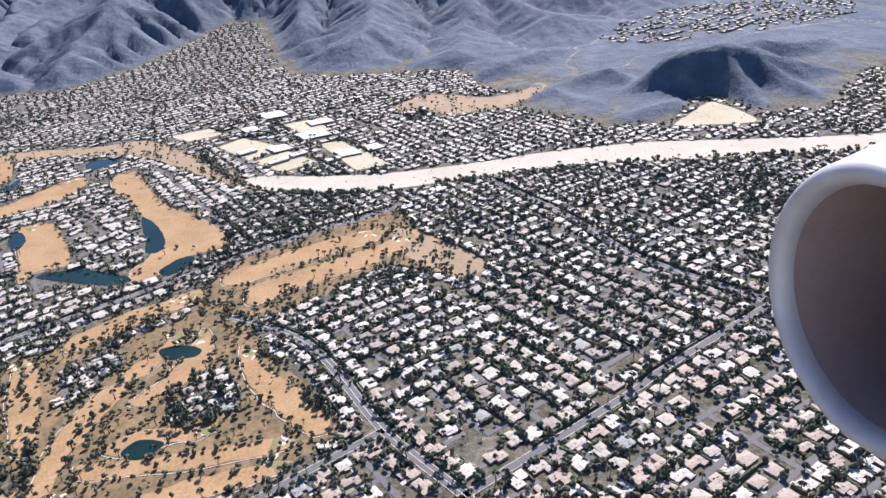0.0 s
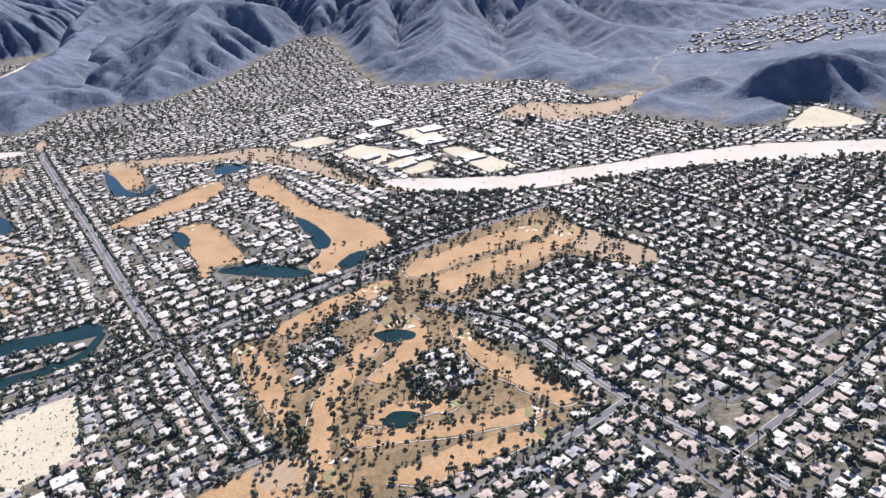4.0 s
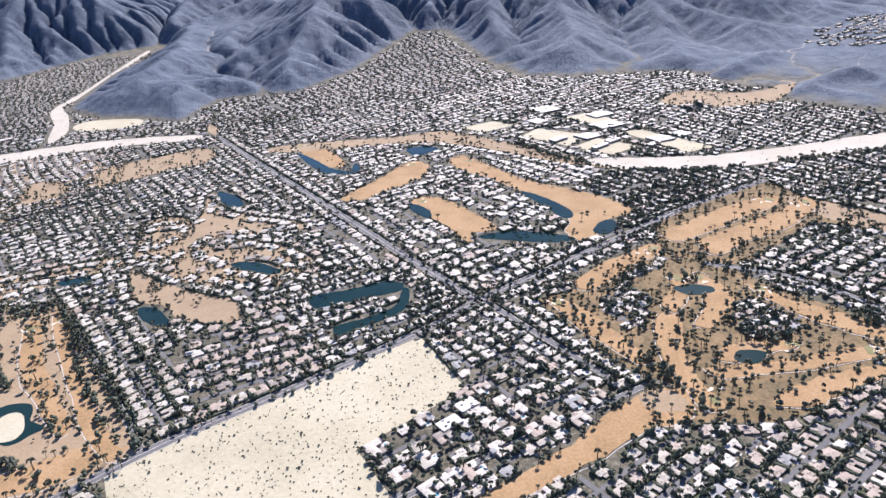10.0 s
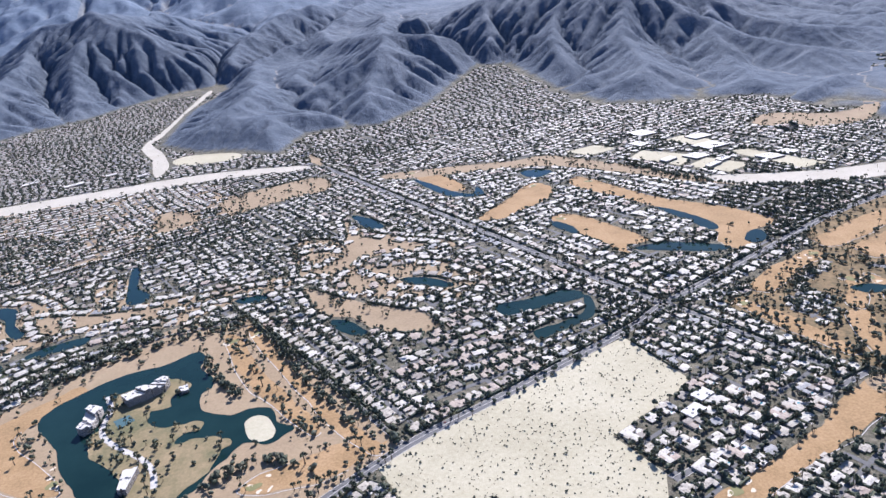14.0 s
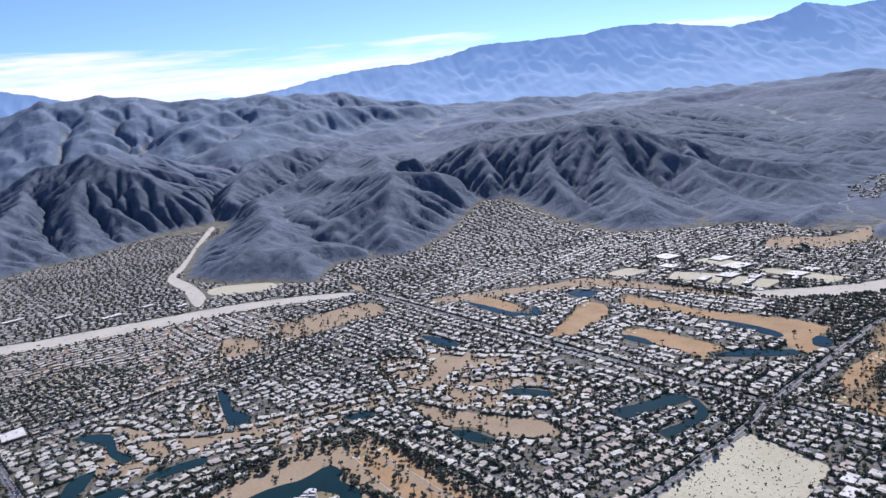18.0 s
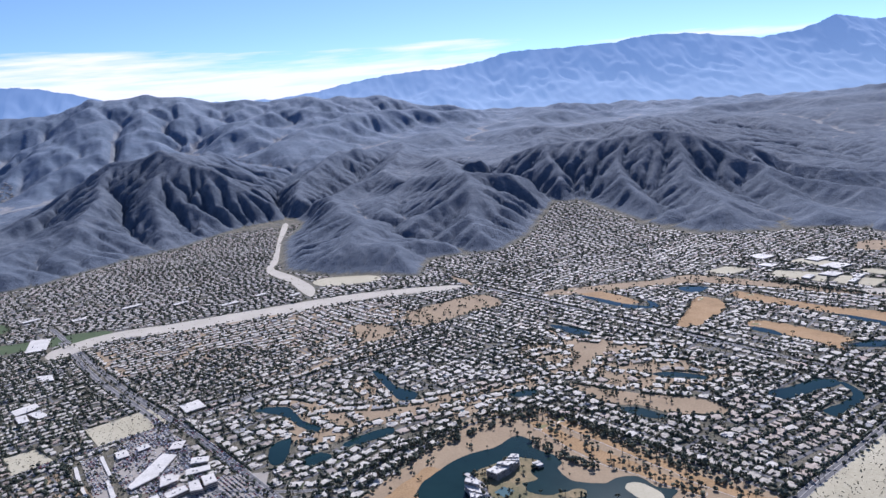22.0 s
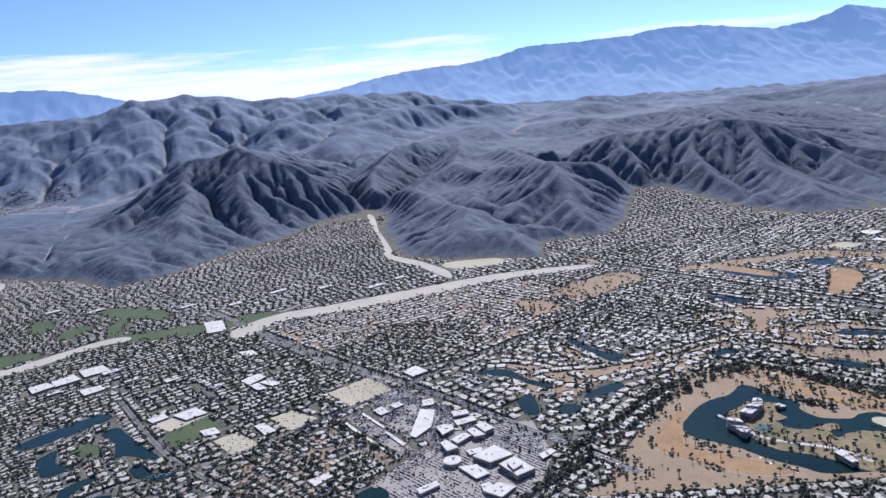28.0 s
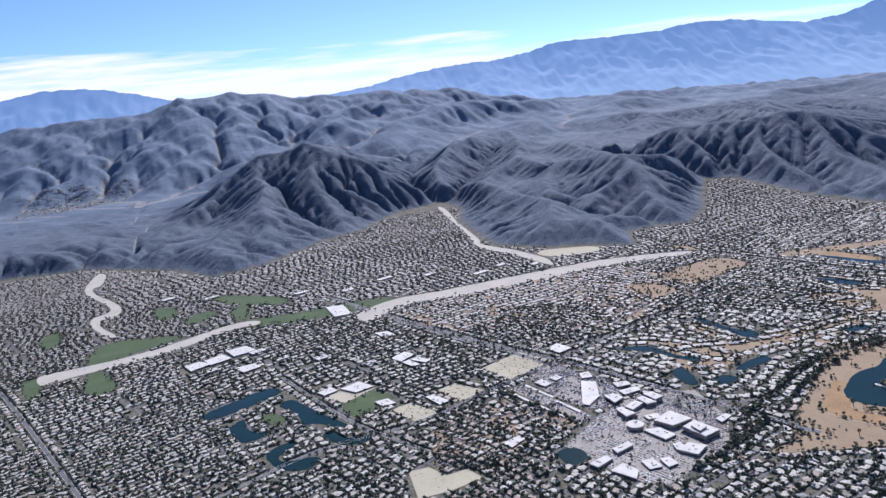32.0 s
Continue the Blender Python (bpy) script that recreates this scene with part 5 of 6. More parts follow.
# ---------------------------------------------------------------- house shapes
def block(x0, x1, y0, y1, z1, ov, pitch):
    """Walls and a low hipped or parapet roof over a rectangle, as verts, faces and material slots."""
    v = [(x0, y0, 0), (x1, y0, 0), (x1, y1, 0), (x0, y1, 0), (x0, y0, z1), (x1, y0, z1), (x1, y1, z1), (x0, y1, z1)]
    f = [(0, 1, 5, 4), (1, 2, 6, 5), (2, 3, 7, 6), (3, 0, 4, 7)]
    m = [0, 0, 0, 0]
    o = len(v)
    v += [(x0 - ov, y0 - ov, z1), (x1 + ov, y0 - ov, z1), (x1 + ov, y1 + ov, z1), (x0 - ov, y1 + ov, z1)]
    w, h = (x1 - x0), (y1 - y0)
    ins = min(w, h) * 0.36
    v += [(x0 + ins, y0 + ins, z1 + pitch), (x1 - ins, y0 + ins, z1 + pitch), (x1 - ins, y1 - ins, z1 + pitch), (x0 + ins, y1 - ins, z1 + pitch)]
    f += [(o, o + 1, o + 5, o + 4), (o + 1, o + 2, o + 6, o + 5), (o + 2, o + 3, o + 7, o + 6), (o + 3, o, o + 4, o + 7), (o + 4, o + 5, o + 6, o + 7)]
    m += [1] * 5
    return v, f, m


SHAPES = [
    [block(-0.5, 0.5, -0.22, 0.26, 0.75, 0.03, 0.16), block(0.1, 0.46, -0.52, -0.2, 0.66, 0.03, 0.13), block(-0.42, -0.16, 0.24, 0.5, 0.6, 0.03, 0.05)],
    [block(-0.5, 0.12, -0.2, 0.36, 0.75, 0.03, 0.16), block(0.08, 0.5, -0.5, 0.14, 0.7, 0.03, 0.14), block(-0.3, 0.1, -0.46, -0.18, 0.55, 0.03, 0.04)],
    [block(-0.5, 0.5, 0.02, 0.38, 0.75, 0.03, 0.14), block(-0.5, -0.2, -0.5, 0.04, 0.7, 0.03, 0.12), block(0.16, 0.5, -0.46, 0.04, 0.66, 0.03, 0.12)],
    [block(-0.4, 0.4, -0.36, 0.36, 0.8, 0.04, 0.22), block(-0.16, 0.2, -0.52, -0.34, 0.62, 0.03, 0.06), block(0.38, 0.52, -0.2, 0.2, 0.6, 0.02, 0.05)],
    [block(-0.5, 0.04, -0.5, 0.06, 0.75, 0.02, 0.05), block(-0.02, 0.5, -0.14, 0.5, 0.85, 0.02, 0.05), block(-0.36, 0.0, 0.04, 0.34, 0.62, 0.02, 0.04)],
    [block(-0.5, -0.08, -0.4, 0.2, 0.72, 0.03, 0.14), block(-0.12, 0.28, -0.2, 0.44, 0.8, 0.03, 0.15), block(0.24, 0.5, -0.46, 0.1, 0.7, 0.03, 0.12), block(-0.4, -0.1, 0.18, 0.42, 0.5, 0.02, 0.03)],
]


for shape in SHAPES:
    x0, x1, y0, y1 = (min(p[0] for p in shape[0][0]), max(p[0] for p in shape[0][0]), min(p[1] for p in shape[0][0]), max(p[1] for p in shape[0][0]))
    for u, v in ((0.34, 0.55), (0.66, 0.42)):
        shape.append(block(x0 + (x1 - x0) * u - 0.035, x0 + (x1 - x0) * u + 0.035, y0 + (y1 - y0) * v - 0.03, y0 + (y1 - y0) * v + 0.03, 1.04, 0.004, 0.01))


def joined(shape):
    v, f, m = [], [], []
    for bv, bf, bm_ in shape:
        f += [tuple(i + len(v) for i in q) for q in bf]
        v += bv
        m += bm_
    return np.array(v), f, m


def scatter(name, template, faces, mats, slots, pose_rows, parent=None, tints=None):
    """Many copies of one shape in a single mesh. Rows: x, y, z, turn, sx, sy, sz."""
    p = np.asarray(pose_rows, float)
    c, s = np.cos(p[:, 3])[:, None], np.sin(p[:, 3])[:, None]
    t = np.asarray(template, float)
    lx, ly = t[None, :, 0] * p[:, 4:5], t[None, :, 1] * p[:, 5:6]
    out = np.stack([p[:, 0:1] + c * lx - s * ly, p[:, 1:2] + s * lx + c * ly, p[:, 2:3] + t[None, :, 2] * p[:, 6:7]], -1).reshape(-1, 3)
    k = len(t)
    allf = []
    base = (np.arange(len(p)) * k)
    for q in faces:
        allf.append(base[:, None] + np.array(q)[None])
    merged = [tuple(r) for grp in allf for r in grp.tolist()]
    fm = np.repeat(np.array(slots if slots is not None else [0] * len(faces)), len(p)).tolist()
    ob = mesh_object(name, out.tolist(), merged, mats, fm, parent)
    if tints is not None:
        at_ = ob.data.attributes.new("tint", "FLOAT", "FACE")
        at_.data.foreach_set("value", np.tile(np.asarray(tints, np.float32), len(faces)))
    return ob


# the houses that the flight passes nearest stand as things of their own
order = np.argsort(PY + 0.05 * np.abs(PX + 120))
near_e = [i for i in order if -330 < PX[i] < 220][:190]
near_w = [i for i in order if PX[i] < -640][:110]
singles = np.zeros(len(plots), bool)
singles[near_e + near_w] = True
shape_of = rng.integers(0, len(SHAPES), len(plots))
for k, shape in enumerate(SHAPES):
    v, f, m = joined(shape)
    sel = np.where((shape_of == k) & ~singles)[0]
    far_rows = np.stack([PX[sel], PY[sel], PZ[sel], plots[sel, 2], plots[sel, 3], plots[sel, 4] * 1.15, plots[sel, 5]], 1)
    ob = scatter("houses", v, f, [M_WALL, M_ROOF], m, far_rows, tints=np.where(rng.random(len(sel)) < 0.5, rng.random(len(sel)), plots[sel, 6]))
    tagged(ob, "low stucco desert houses with white, tan and terracotta roofs", "houses", kind="stuff")
for k, shape in enumerate(SHAPES):
    sel = np.where((shape_of == k) & singles)[0]
    first = None
    for i in sel:
        at_ = Matrix.Translation((PX[i], PY[i], PZ[i])) @ Matrix.Rotation(plots[i, 2], 4, "Z")
        size = (plots[i, 3], plots[i, 4] * 1.15, plots[i, 5])
        if first is None:
            first = new("house")
            for nm, lo, hi, mat in (("wall", 0, 4, M_WALL_1), ("roof", 4, 9, M_ROOF_1)):
                vs, fs = [], []
                for bv, bf, _ in shape:
                    used = sorted({j for q in bf[lo:hi] for j in q})
                    remap = {j: a + len(vs) for a, j in enumerate(used)}
                    fs += [tuple(remap[j] for j in q) for q in bf[lo:hi]]
                    vs += [bv[j] for j in used]
                mesh_object(nm, vs, fs, [mat], parent=first)
            tagged(first, "single-storey stucco desert house with a low pale roof", "house", "houses of the near streets")
            first.scale = size
            first.matrix_basis = at_ @ Matrix.Diagonal((*size, 1))
        else:
            twin = copy_thing(first, at_)
            twin.matrix_basis = at_ @ Matrix.Diagonal((*size, 1))
    del first
mesh_object("street", street_v, street_f, [M_ASPHALT])
tagged(bpy.data.objects["street"], "narrow grey residential streets between the houses", "street", kind="structure")

# clipped hedges and oleander screens between the plots
sel = np.where((rng.random(len(plots)) < 0.75) & (PY < 900))[0]
hv, hf = [], []
for k in range(5):
    x0 = -0.5 + k * 0.25
    hv += [(x0, -0.5 - 0.2 * (k % 2), 0), (x0, 0.5 + 0.15 * ((k + 1) % 2), 0), (x0, -0.35, 0.8 + 0.3 * (k % 2)), (x0, 0.35, 0.9 + 0.2 * ((k + 1) % 2))]
for k in range(4):
    o = 4 * k
    hf += [(o, o + 4, o + 6, o + 2), (o + 2, o + 6, o + 7, o + 3), (o + 3, o + 7, o + 5, o + 1)]
hf += [(0, 2, 3, 1), (16, 17, 19, 18)]
back = np.stack([-np.sin(plots[:, 2]), np.cos(plots[:, 2])], 1)
reach_ = np.maximum(plots[sel, 7] - 0.5, plots[sel, 4] * 0.6)
rows_ = np.stack([PX[sel] + back[sel, 0] * reach_, PY[sel] + back[sel, 1] * reach_, PZ[sel], plots[sel, 2], plots[sel, 11] * rng.uniform(0.7, 1.1, len(sel)),
                  rng.uniform(0.7, 1.5, len(sel)), rng.uniform(0.7, 1.6, len(sel))], 1)
tagged(scatter("hedges", hv, hf, [M_LEAF], None, rows_), "dark clipped hedges between house plots", "hedges", kind="stuff")
flank = np.stack([np.cos(plots[:, 2]), np.sin(plots[:, 2])], 1)
sel = np.where((rng.random(len(plots)) < np.clip(plots[:, 9] / 6, 0.3, 0.95)) & (PY < 1260))[0]
lush = rng.uniform(0.8, 1.25, len(sel)) * np.where(PX[sel] < -560, 1.3, 1.0)
rows_ = np.stack([PX[sel] + flank[sel, 0] * plots[sel, 3] * 0.52 - back[sel, 0] * 0.8, PY[sel] + flank[sel, 1] * plots[sel, 3] * 0.52 - back[sel, 1] * 0.8, PZ[sel], plots[sel, 2] + math.pi / 2 + rng.normal(0, 0.2, len(sel)),
                  plots[sel, 4] * rng.uniform(0.7, 1.2, len(sel)), 1.25 * lush, 1.35 * lush], 1)
tagged(scatter("garden_shrubs", hv, hf, [M_LEAF], None, rows_), "dark garden shrubs and citrus between the houses", "shrubs", kind="stuff")

# gardens: lawn, gravel or bare soil, plot by plot
deep_ = plots[:, 7] + plots[:, 8] - 1.9
mid_ = (plots[:, 7] - plots[:, 8] + 1.5) / 2
rows_ = np.stack([PX + back[:, 0] * mid_, PY + back[:, 1] * mid_, PZ + 0.05, plots[:, 2], plots[:, 11] * 0.97, deep_, np.ones(len(plots))], 1)
sel = np.where((PY < 900) & (plots[:, 10] >= 0))[0]
tagged(scatter("gardens", [(-.5, -.48, 0), (-.1, -.5, 0), (.48, -.5, 0), (.5, .1, 0), (.47, .5, 0), (-.3, .49, 0), (-.5, .47, 0)], [(0, 1, 2, 3, 4, 5, 6)], [M_YARD], None, rows_[sel], tints=rng.random(len(sel))),
       "small gardens of gravel, dry lawn and bare soil", "gardens", kind="stuff")

# pale driveways and pools in the yards
fw = np.stack([np.sin(plots[:, 2]), -np.cos(plots[:, 2])], 1)
sel = np.where(rng.random(len(plots)) < 0.75)[0]
lead = plots[sel, 8] - 0.2
shift = rng.choice((-0.28, 0.28), len(sel)) * plots[sel, 3]
rows_ = np.stack([PX[sel] + fw[sel, 0] * lead * 0.75 + flank[sel, 0] * shift, PY[sel] + fw[sel, 1] * lead * 0.75 + flank[sel, 1] * shift, PZ[sel] + 0.1, plots[sel, 2], plots[sel, 3] * 0.26, lead * 0.55, np.ones(len(sel))], 1)
tagged(scatter("driveways", [(-.5, -.5, 0), (.5, -.5, 0), (.5, .5, 0), (-.5, .5, 0)], [(0, 1, 2, 3)], [M_CONCRETE], None, rows_), "pale concrete driveways and patios", "driveways", kind="stuff")
sel = np.where((rng.random(len(plots)) < 0.4) & (PY < 620) & (plots[:, 7] - plots[:, 4] / 2 > 1.6))[0]
lead = (plots[sel, 7] + plots[sel, 4] / 2) / 2
rows_ = np.stack([PX[sel] - fw[sel, 0] * lead, PY[sel] - fw[sel, 1] * lead, PZ[sel] + 0.17, plots[sel, 2], rng.uniform(1.6, 2.6, len(sel)), rng.uniform(0.9, 1.3, len(sel)), np.ones(len(sel))], 1)
terrace = rows_.copy()
terrace[:, 2] -= 0.06
terrace[:, 4:6] = terrace[:, 4:6] * 1.2 + 1.0
tagged(scatter("pool_terraces", [(-.5, -.5, 0), (.5, -.5, 0), (.5, .5, 0), (-.5, .5, 0)], [(0, 1, 2, 3)], [M_CONCRETE], None, terrace), "pale paved terraces round garden pools", "terraces", kind="stuff")
oct_ = [(0.5 * math.cos(a), 0.5 * math.sin(a), 0) for a in np.linspace(0, 2 * math.pi, 9)[:-1]]
tagged(scatter("garden_pools", oct_, [tuple(range(8))], [M_POOL], None, rows_), "small turquoise garden pools", "pools", kind="stuff")

# ---------------------------------------------------------------- trees
ICO_V, ICO_F = [], []
bm = bmesh.new()
bmesh.ops.create_icosphere(bm, subdivisions=1, radius=1)
ICO_V = [tuple(v.co) for v in bm.verts]
ICO_F = [tuple(v.index for v in f.verts) for f in bm.faces]
bm.free()


def clump(seed, blobs, spread):
    """An uneven crown made of several ragged lumps, with a stub of trunk."""
    r = np.random.default_rng(seed)
    v, f = [], []
    for k in range(blobs):
        rad = r.uniform(0.26, 0.44) if blobs > 1 else 0.5
        cx, cy, cz = r.uniform(-spread, spread), r.uniform(-spread, spread), r.uniform(0.45, 0.8)
        o = len(v)
        for x, y, z in ICO_V:
            q = rad * r.uniform(0.7, 1.3)
            v.append((cx + x * q, cy + y * q, max(cz + z * q * 0.85, 0.06)))
        f += [tuple(i + o for i in t) for t in ICO_F]
    o = len(v)
    v += [(0.05, 0, 0), (-0.03, 0.045, 0), (-0.03, -0.045, 0), (0, 0, 0.5)]
    f += [(o, o + 1, o + 3), (o + 1, o + 2, o + 3), (o + 2, o, o + 3)]
    return np.array(v), f


def palm_shape(seed):
    r = np.random.default_rng(seed)
    v, f, m = [], [], []
    for zz, w in ((0, 0.045), (0.9, 0.028)):
        v += [(w, 0, zz), (0, w, zz), (-w, 0, zz), (0, -w, zz)]
    f += [(0, 1, 5, 4), (1, 2, 6, 5), (2, 3, 7, 6), (3, 0, 4, 7)]
    m += [0] * 4
    for k in range(9):
        a = k * 2 * math.pi / 9 + r.uniform(-0.2, 0.2)
        d, s = np.array([math.cos(a), math.sin(a)]), np.array([-math.sin(a), math.cos(a)]) * 0.07
        tip, drop = r.uniform(0.26, 0.34), r.uniform(0.72, 0.92)
        o = len(v)
        v += [(0, 0, 0.9), (*(d * 0.17 + s), 0.99), (*(d * 0.17 - s), 0.99), (*(d * tip), drop)]
        f += [(o, o + 1, o + 3), (o, o + 3, o + 2)]
        m += [1] * 2
    return np.array(v), f, m


spots = []          # x, y, size, palm?
for i in range(len(plots)):
    lush = plots[i, 9] * (1.0 if PY[i] < 620 else 0.75 if PY[i] < 900 else 0.34)
    for _ in range(rng.poisson(lush)):
        where = rng.random()
        if where < 0.5:
            a, c = rng.uniform(-0.5, 0.5) * plots[i, 11], plots[i, 7] - rng.uniform(0.2, 1.6)
        elif where < 0.8:
            a, c = rng.choice((-1, 1)) * plots[i, 11] * rng.uniform(0.44, 0.54), rng.uniform(-0.6, 0.9) * plots[i, 4]
        else:
            a, c = rng.uniform(-0.5, 0.5) * plots[i, 11], -plots[i, 8] + rng.uniform(0.9, 1.7)
        q = np.array([PX[i], PY[i]]) + flank[i] * a + back[i] * c
        spots.append((*q, rng.uniform(1.5, 3.3), rng.random() < 0.14))
for kind, width, line, side in CENTRES:
    for p, s in zip(line, side):
        for sg in (-1, 1):
            for _ in range(3 if kind == "arterial" else 1):
                q = p + s * sg * (width / 2 + rng.uniform(1.6, 4.2)) + rng.normal(0, 4.0, 2)
                spots.append((*q, rng.uniform(1.6, 3.2), rng.random() < 0.35))
for name, kind, line in OUTLINES:
    if kind in ("fair", "rough", "lawn", "green") or (kind == "dry" and "lot" not in name):
        lo, hi = line.min(0), line.max(0)
        area = 0.5 * abs(np.dot(line[:, 0], np.roll(line[:, 1], 1)) - np.dot(line[:, 1], np.roll(line[:, 0], 1)))
        seg = np.linalg.norm(np.roll(line, -1, 0) - line, axis=1)
        for p, q, sl in zip(line, np.roll(line, -1, 0), seg):
            for _ in range(rng.poisson(sl / (3.6 if kind == "fair" else 6.0))):
                t = rng.random()
                spots.append((*(p * (1 - t) + q * t + rng.normal(0, 1.7, 2)), rng.uniform(1.3, 3.1), rng.random() < 0.35))
        if kind in ("rough", "lawn", "dry"):
            for _ in range(int(area / {"rough": 36, "lawn": 110, "dry": 90}[kind])):
                q = lo + rng.random(2) * (hi - lo)
                for _k in range(rng.integers(1, 3)):
                    spots.append((*(q + rng.normal(0, 1.6, 2)), rng.uniform(1.2, 2.9), rng.random() < 0.3))
for name, kind, line in OUTLINES:
    if kind == "park":
        lo, hi = line.min(0), line.max(0)
        for _ in range(int(np.prod(hi - lo) / 80)):
            spots.append((*(lo + rng.random(2) * (hi - lo)), rng.uniform(1.2, 2.2), rng.random() < 0.3))
for count, pts in BELTS:
    line, tang, side = ribbon(pts, 1, 0, 10)
    seg = np.linalg.norm(np.diff(line, axis=0), axis=1)
    for p, q, sl in zip(line, line[1:], seg):
        for _ in range(rng.poisson(sl * 0.28 * count)):
            t = rng.random()
            spots.append((*(p * (1 - t) + q * t + rng.normal(0, 0.8 + 0.3 * count, 2)), rng.uniform(2.0, 4.0), rng.random() < 0.12))
for ex_, ey_ in ESTATES:
    for _ in range(9):
        a = rng.uniform(0, 6.28)
        spots.append((ex_ + math.cos(a) * rng.uniform(5.5, 8), ey_ + math.sin(a) * rng.uniform(5.5, 8), rng.uniform(1.6, 3.4), rng.random() < 0.2))
taken = {}
for x, y in plots[:, :2]:
    taken.setdefault((int(x // 8), int(y // 8)), []).append((x, y))
for x, y in zip(rng.uniform(-780, 460, 12000), rng.uniform(150, 660, 12000)):
    key = (int(x // 8), int(y // 8))
    if all(math.hypot(x - hx, y - hy) > 5.6 for ix in (-1, 0, 1) for iy in (-1, 0, 1) for hx, hy in taken.get((key[0] + ix, key[1] + iy), ())):
        if y > 128 + 0.38 * max(0, -(x + 330)) and code_at(np.array([x]), np.array([y]))[0] == 0:
            spots.append((x, y, rng.uniform(1.2, 3.0), rng.random() < 0.12))
spots = np.array(spots)
code = code_at(spots[:, 0], spots[:, 1])
keep = np.isin(code, (0, 1, 2, 3, 6, 8)) | ((code == 4) & (rng.random(len(spots)) < 0.25))
keep |= (code == 9) & (spots[:, 2] < 2.2)
for _name, _height, outline in BUILDINGS:
    if len(outline) > 2:
        keep &= ~inside(np.array(outline, float), spots[:, 0], spots[:, 1])
keep &= (foot_distance(spots[:, 0], spots[:, 1]) < 4) | upland(spots[:, 0], spots[:, 1])
for kind, width, line, side in CENTRES:
    near_line = np.full(len(spots), 1e9)
    for p in line:
        near_line = np.minimum(near_line, (spots[:, 0] - p[0]) ** 2 + (spots[:, 1] - p[1]) ** 2)
    keep &= near_line > (width * 0.45) ** 2
spots = spots[keep]
SZ = terrain(spots[:, 0], spots[:, 1])
turn = rng.uniform(0, 6.28, len(spots))
is_palm = spots[:, 3] > 0.5
near_order = np.argsort(spots[:, 1] + 0.05 * np.abs(spots[:, 0] + 120))
solo = np.zeros(len(spots), bool)
pick_e = [i for i in near_order if -420 < spots[i, 0] < 150][:170]
pick_w = [i for i in near_order if spots[i, 0] < -430][:120]
solo[pick_e + pick_w] = True
close = spots[:, 1] < 460
for k in range(4):
    v, f = clump(50 + k, 2 + k % 2, 0.26)
    sel = np.where(~is_palm & ~solo & close & (np.arange(len(spots)) % 4 == k))[0]
    s = spots[sel, 2]
    ob = scatter("trees", v, f, [M_LEAF], None, np.stack([spots[sel, 0], spots[sel, 1], SZ[sel], turn[sel], s, s * 0.95, s * 1.05], 1))
    tagged(ob, "dark green desert shade trees between houses and fairways", "trees", kind="stuff")
v, f = clump(77, 1, 0.05)
sel = np.where(~is_palm & ~close)[0]
s = spots[sel, 2]
tagged(scatter("far_trees", v, f, [M_LEAF], None, np.stack([spots[sel, 0], spots[sel, 1], SZ[sel], turn[sel], s * 1.0, s * 0.92, s * 0.95], 1)), "dark trees of the far streets", "trees", kind="stuff")
v, f, m = palm_shape(5)
sel = np.where(is_palm & ~solo)[0]
s = spots[sel, 2] * 1.75
tagged(scatter("palm_trees", v, f, [M_BARK, M_LEAF], m, np.stack([spots[sel, 0], spots[sel, 1], SZ[sel], turn[sel], s * 1.15, s * 1.15, s], 1)), "tall thin fan palms", "palms", kind="stuff")

# single trees nearest to the flight
protos = {}
for k in range(3):
    t = new("tree")
    r = np.random.default_rng(90 + k)
    bm = bmesh.new()
    bmesh.ops.create_cone(bm, segments=6, radius1=0.06, radius2=0.03, depth=0.55, cap_ends=True, matrix=Matrix.Translation((0, 0, 0.275)))
    for a in range(3):
        g = a * 2.1 + 0.4
        bmesh.ops.create_cone(bm, segments=5, radius1=0.03, radius2=0.012, depth=0.4, cap_ends=True,
                              matrix=Matrix.Translation((0.1 * math.cos(g), 0.1 * math.sin(g), 0.62)) @ Matrix.Rotation(g, 4, "Z") @ Matrix.Rotation(0.55, 4, "Y"))
    part("trunk", bm, M_BARK, t)
    vs, fs = [], []
    for c in range(150):
        d = Vector(r.normal(size=3)).normalized() * r.uniform(0.24, 0.5)
        p = Vector((d.x, d.y, 0.68 + d.z * 0.62))
        a1, a2 = Vector(r.normal(size=3)).normalized() * 0.085, Vector(r.normal(size=3)).normalized() * 0.085
        o = len(vs)
        vs += [tuple(p - a1 - a2), tuple(p + a1 - a2), tuple(p + a1 + a2), tuple(p - a1 + a2)]
        fs.append((o, o + 1, o + 2, o + 3))
    cv, cf = clump(60 + k, 4, 0.2)
    o = len(vs)
    vs += [tuple(q) for q in cv[:-4] * np.array((0.82, 0.82, 0.95)) + np.array((0, 0, 0.06))]
    fs += [tuple(i + o for i in q) for q in cf[:-3]]
    mesh_object("crown", vs, fs, [M_LEAF_1], parent=t)
    protos[k] = tagged(t, "dark green shade tree with a ragged crown", "tree", "trees nearest the flight")
palm = new("palm_tree")
v, f, m = palm_shape(8)
mesh_object("trunk", v[:8].tolist(), f[:4], [M_BARK], parent=palm)
mesh_object("crown", v[8:].tolist(), [tuple(i - 8 for i in q) for q in f[4:]], [M_LEAF_1], parent=palm)
protos["palm"] = tagged(palm, "tall thin fan palm with a shaggy crown", "palm", "palms nearest the flight")
fresh = {k: True for k in protos}
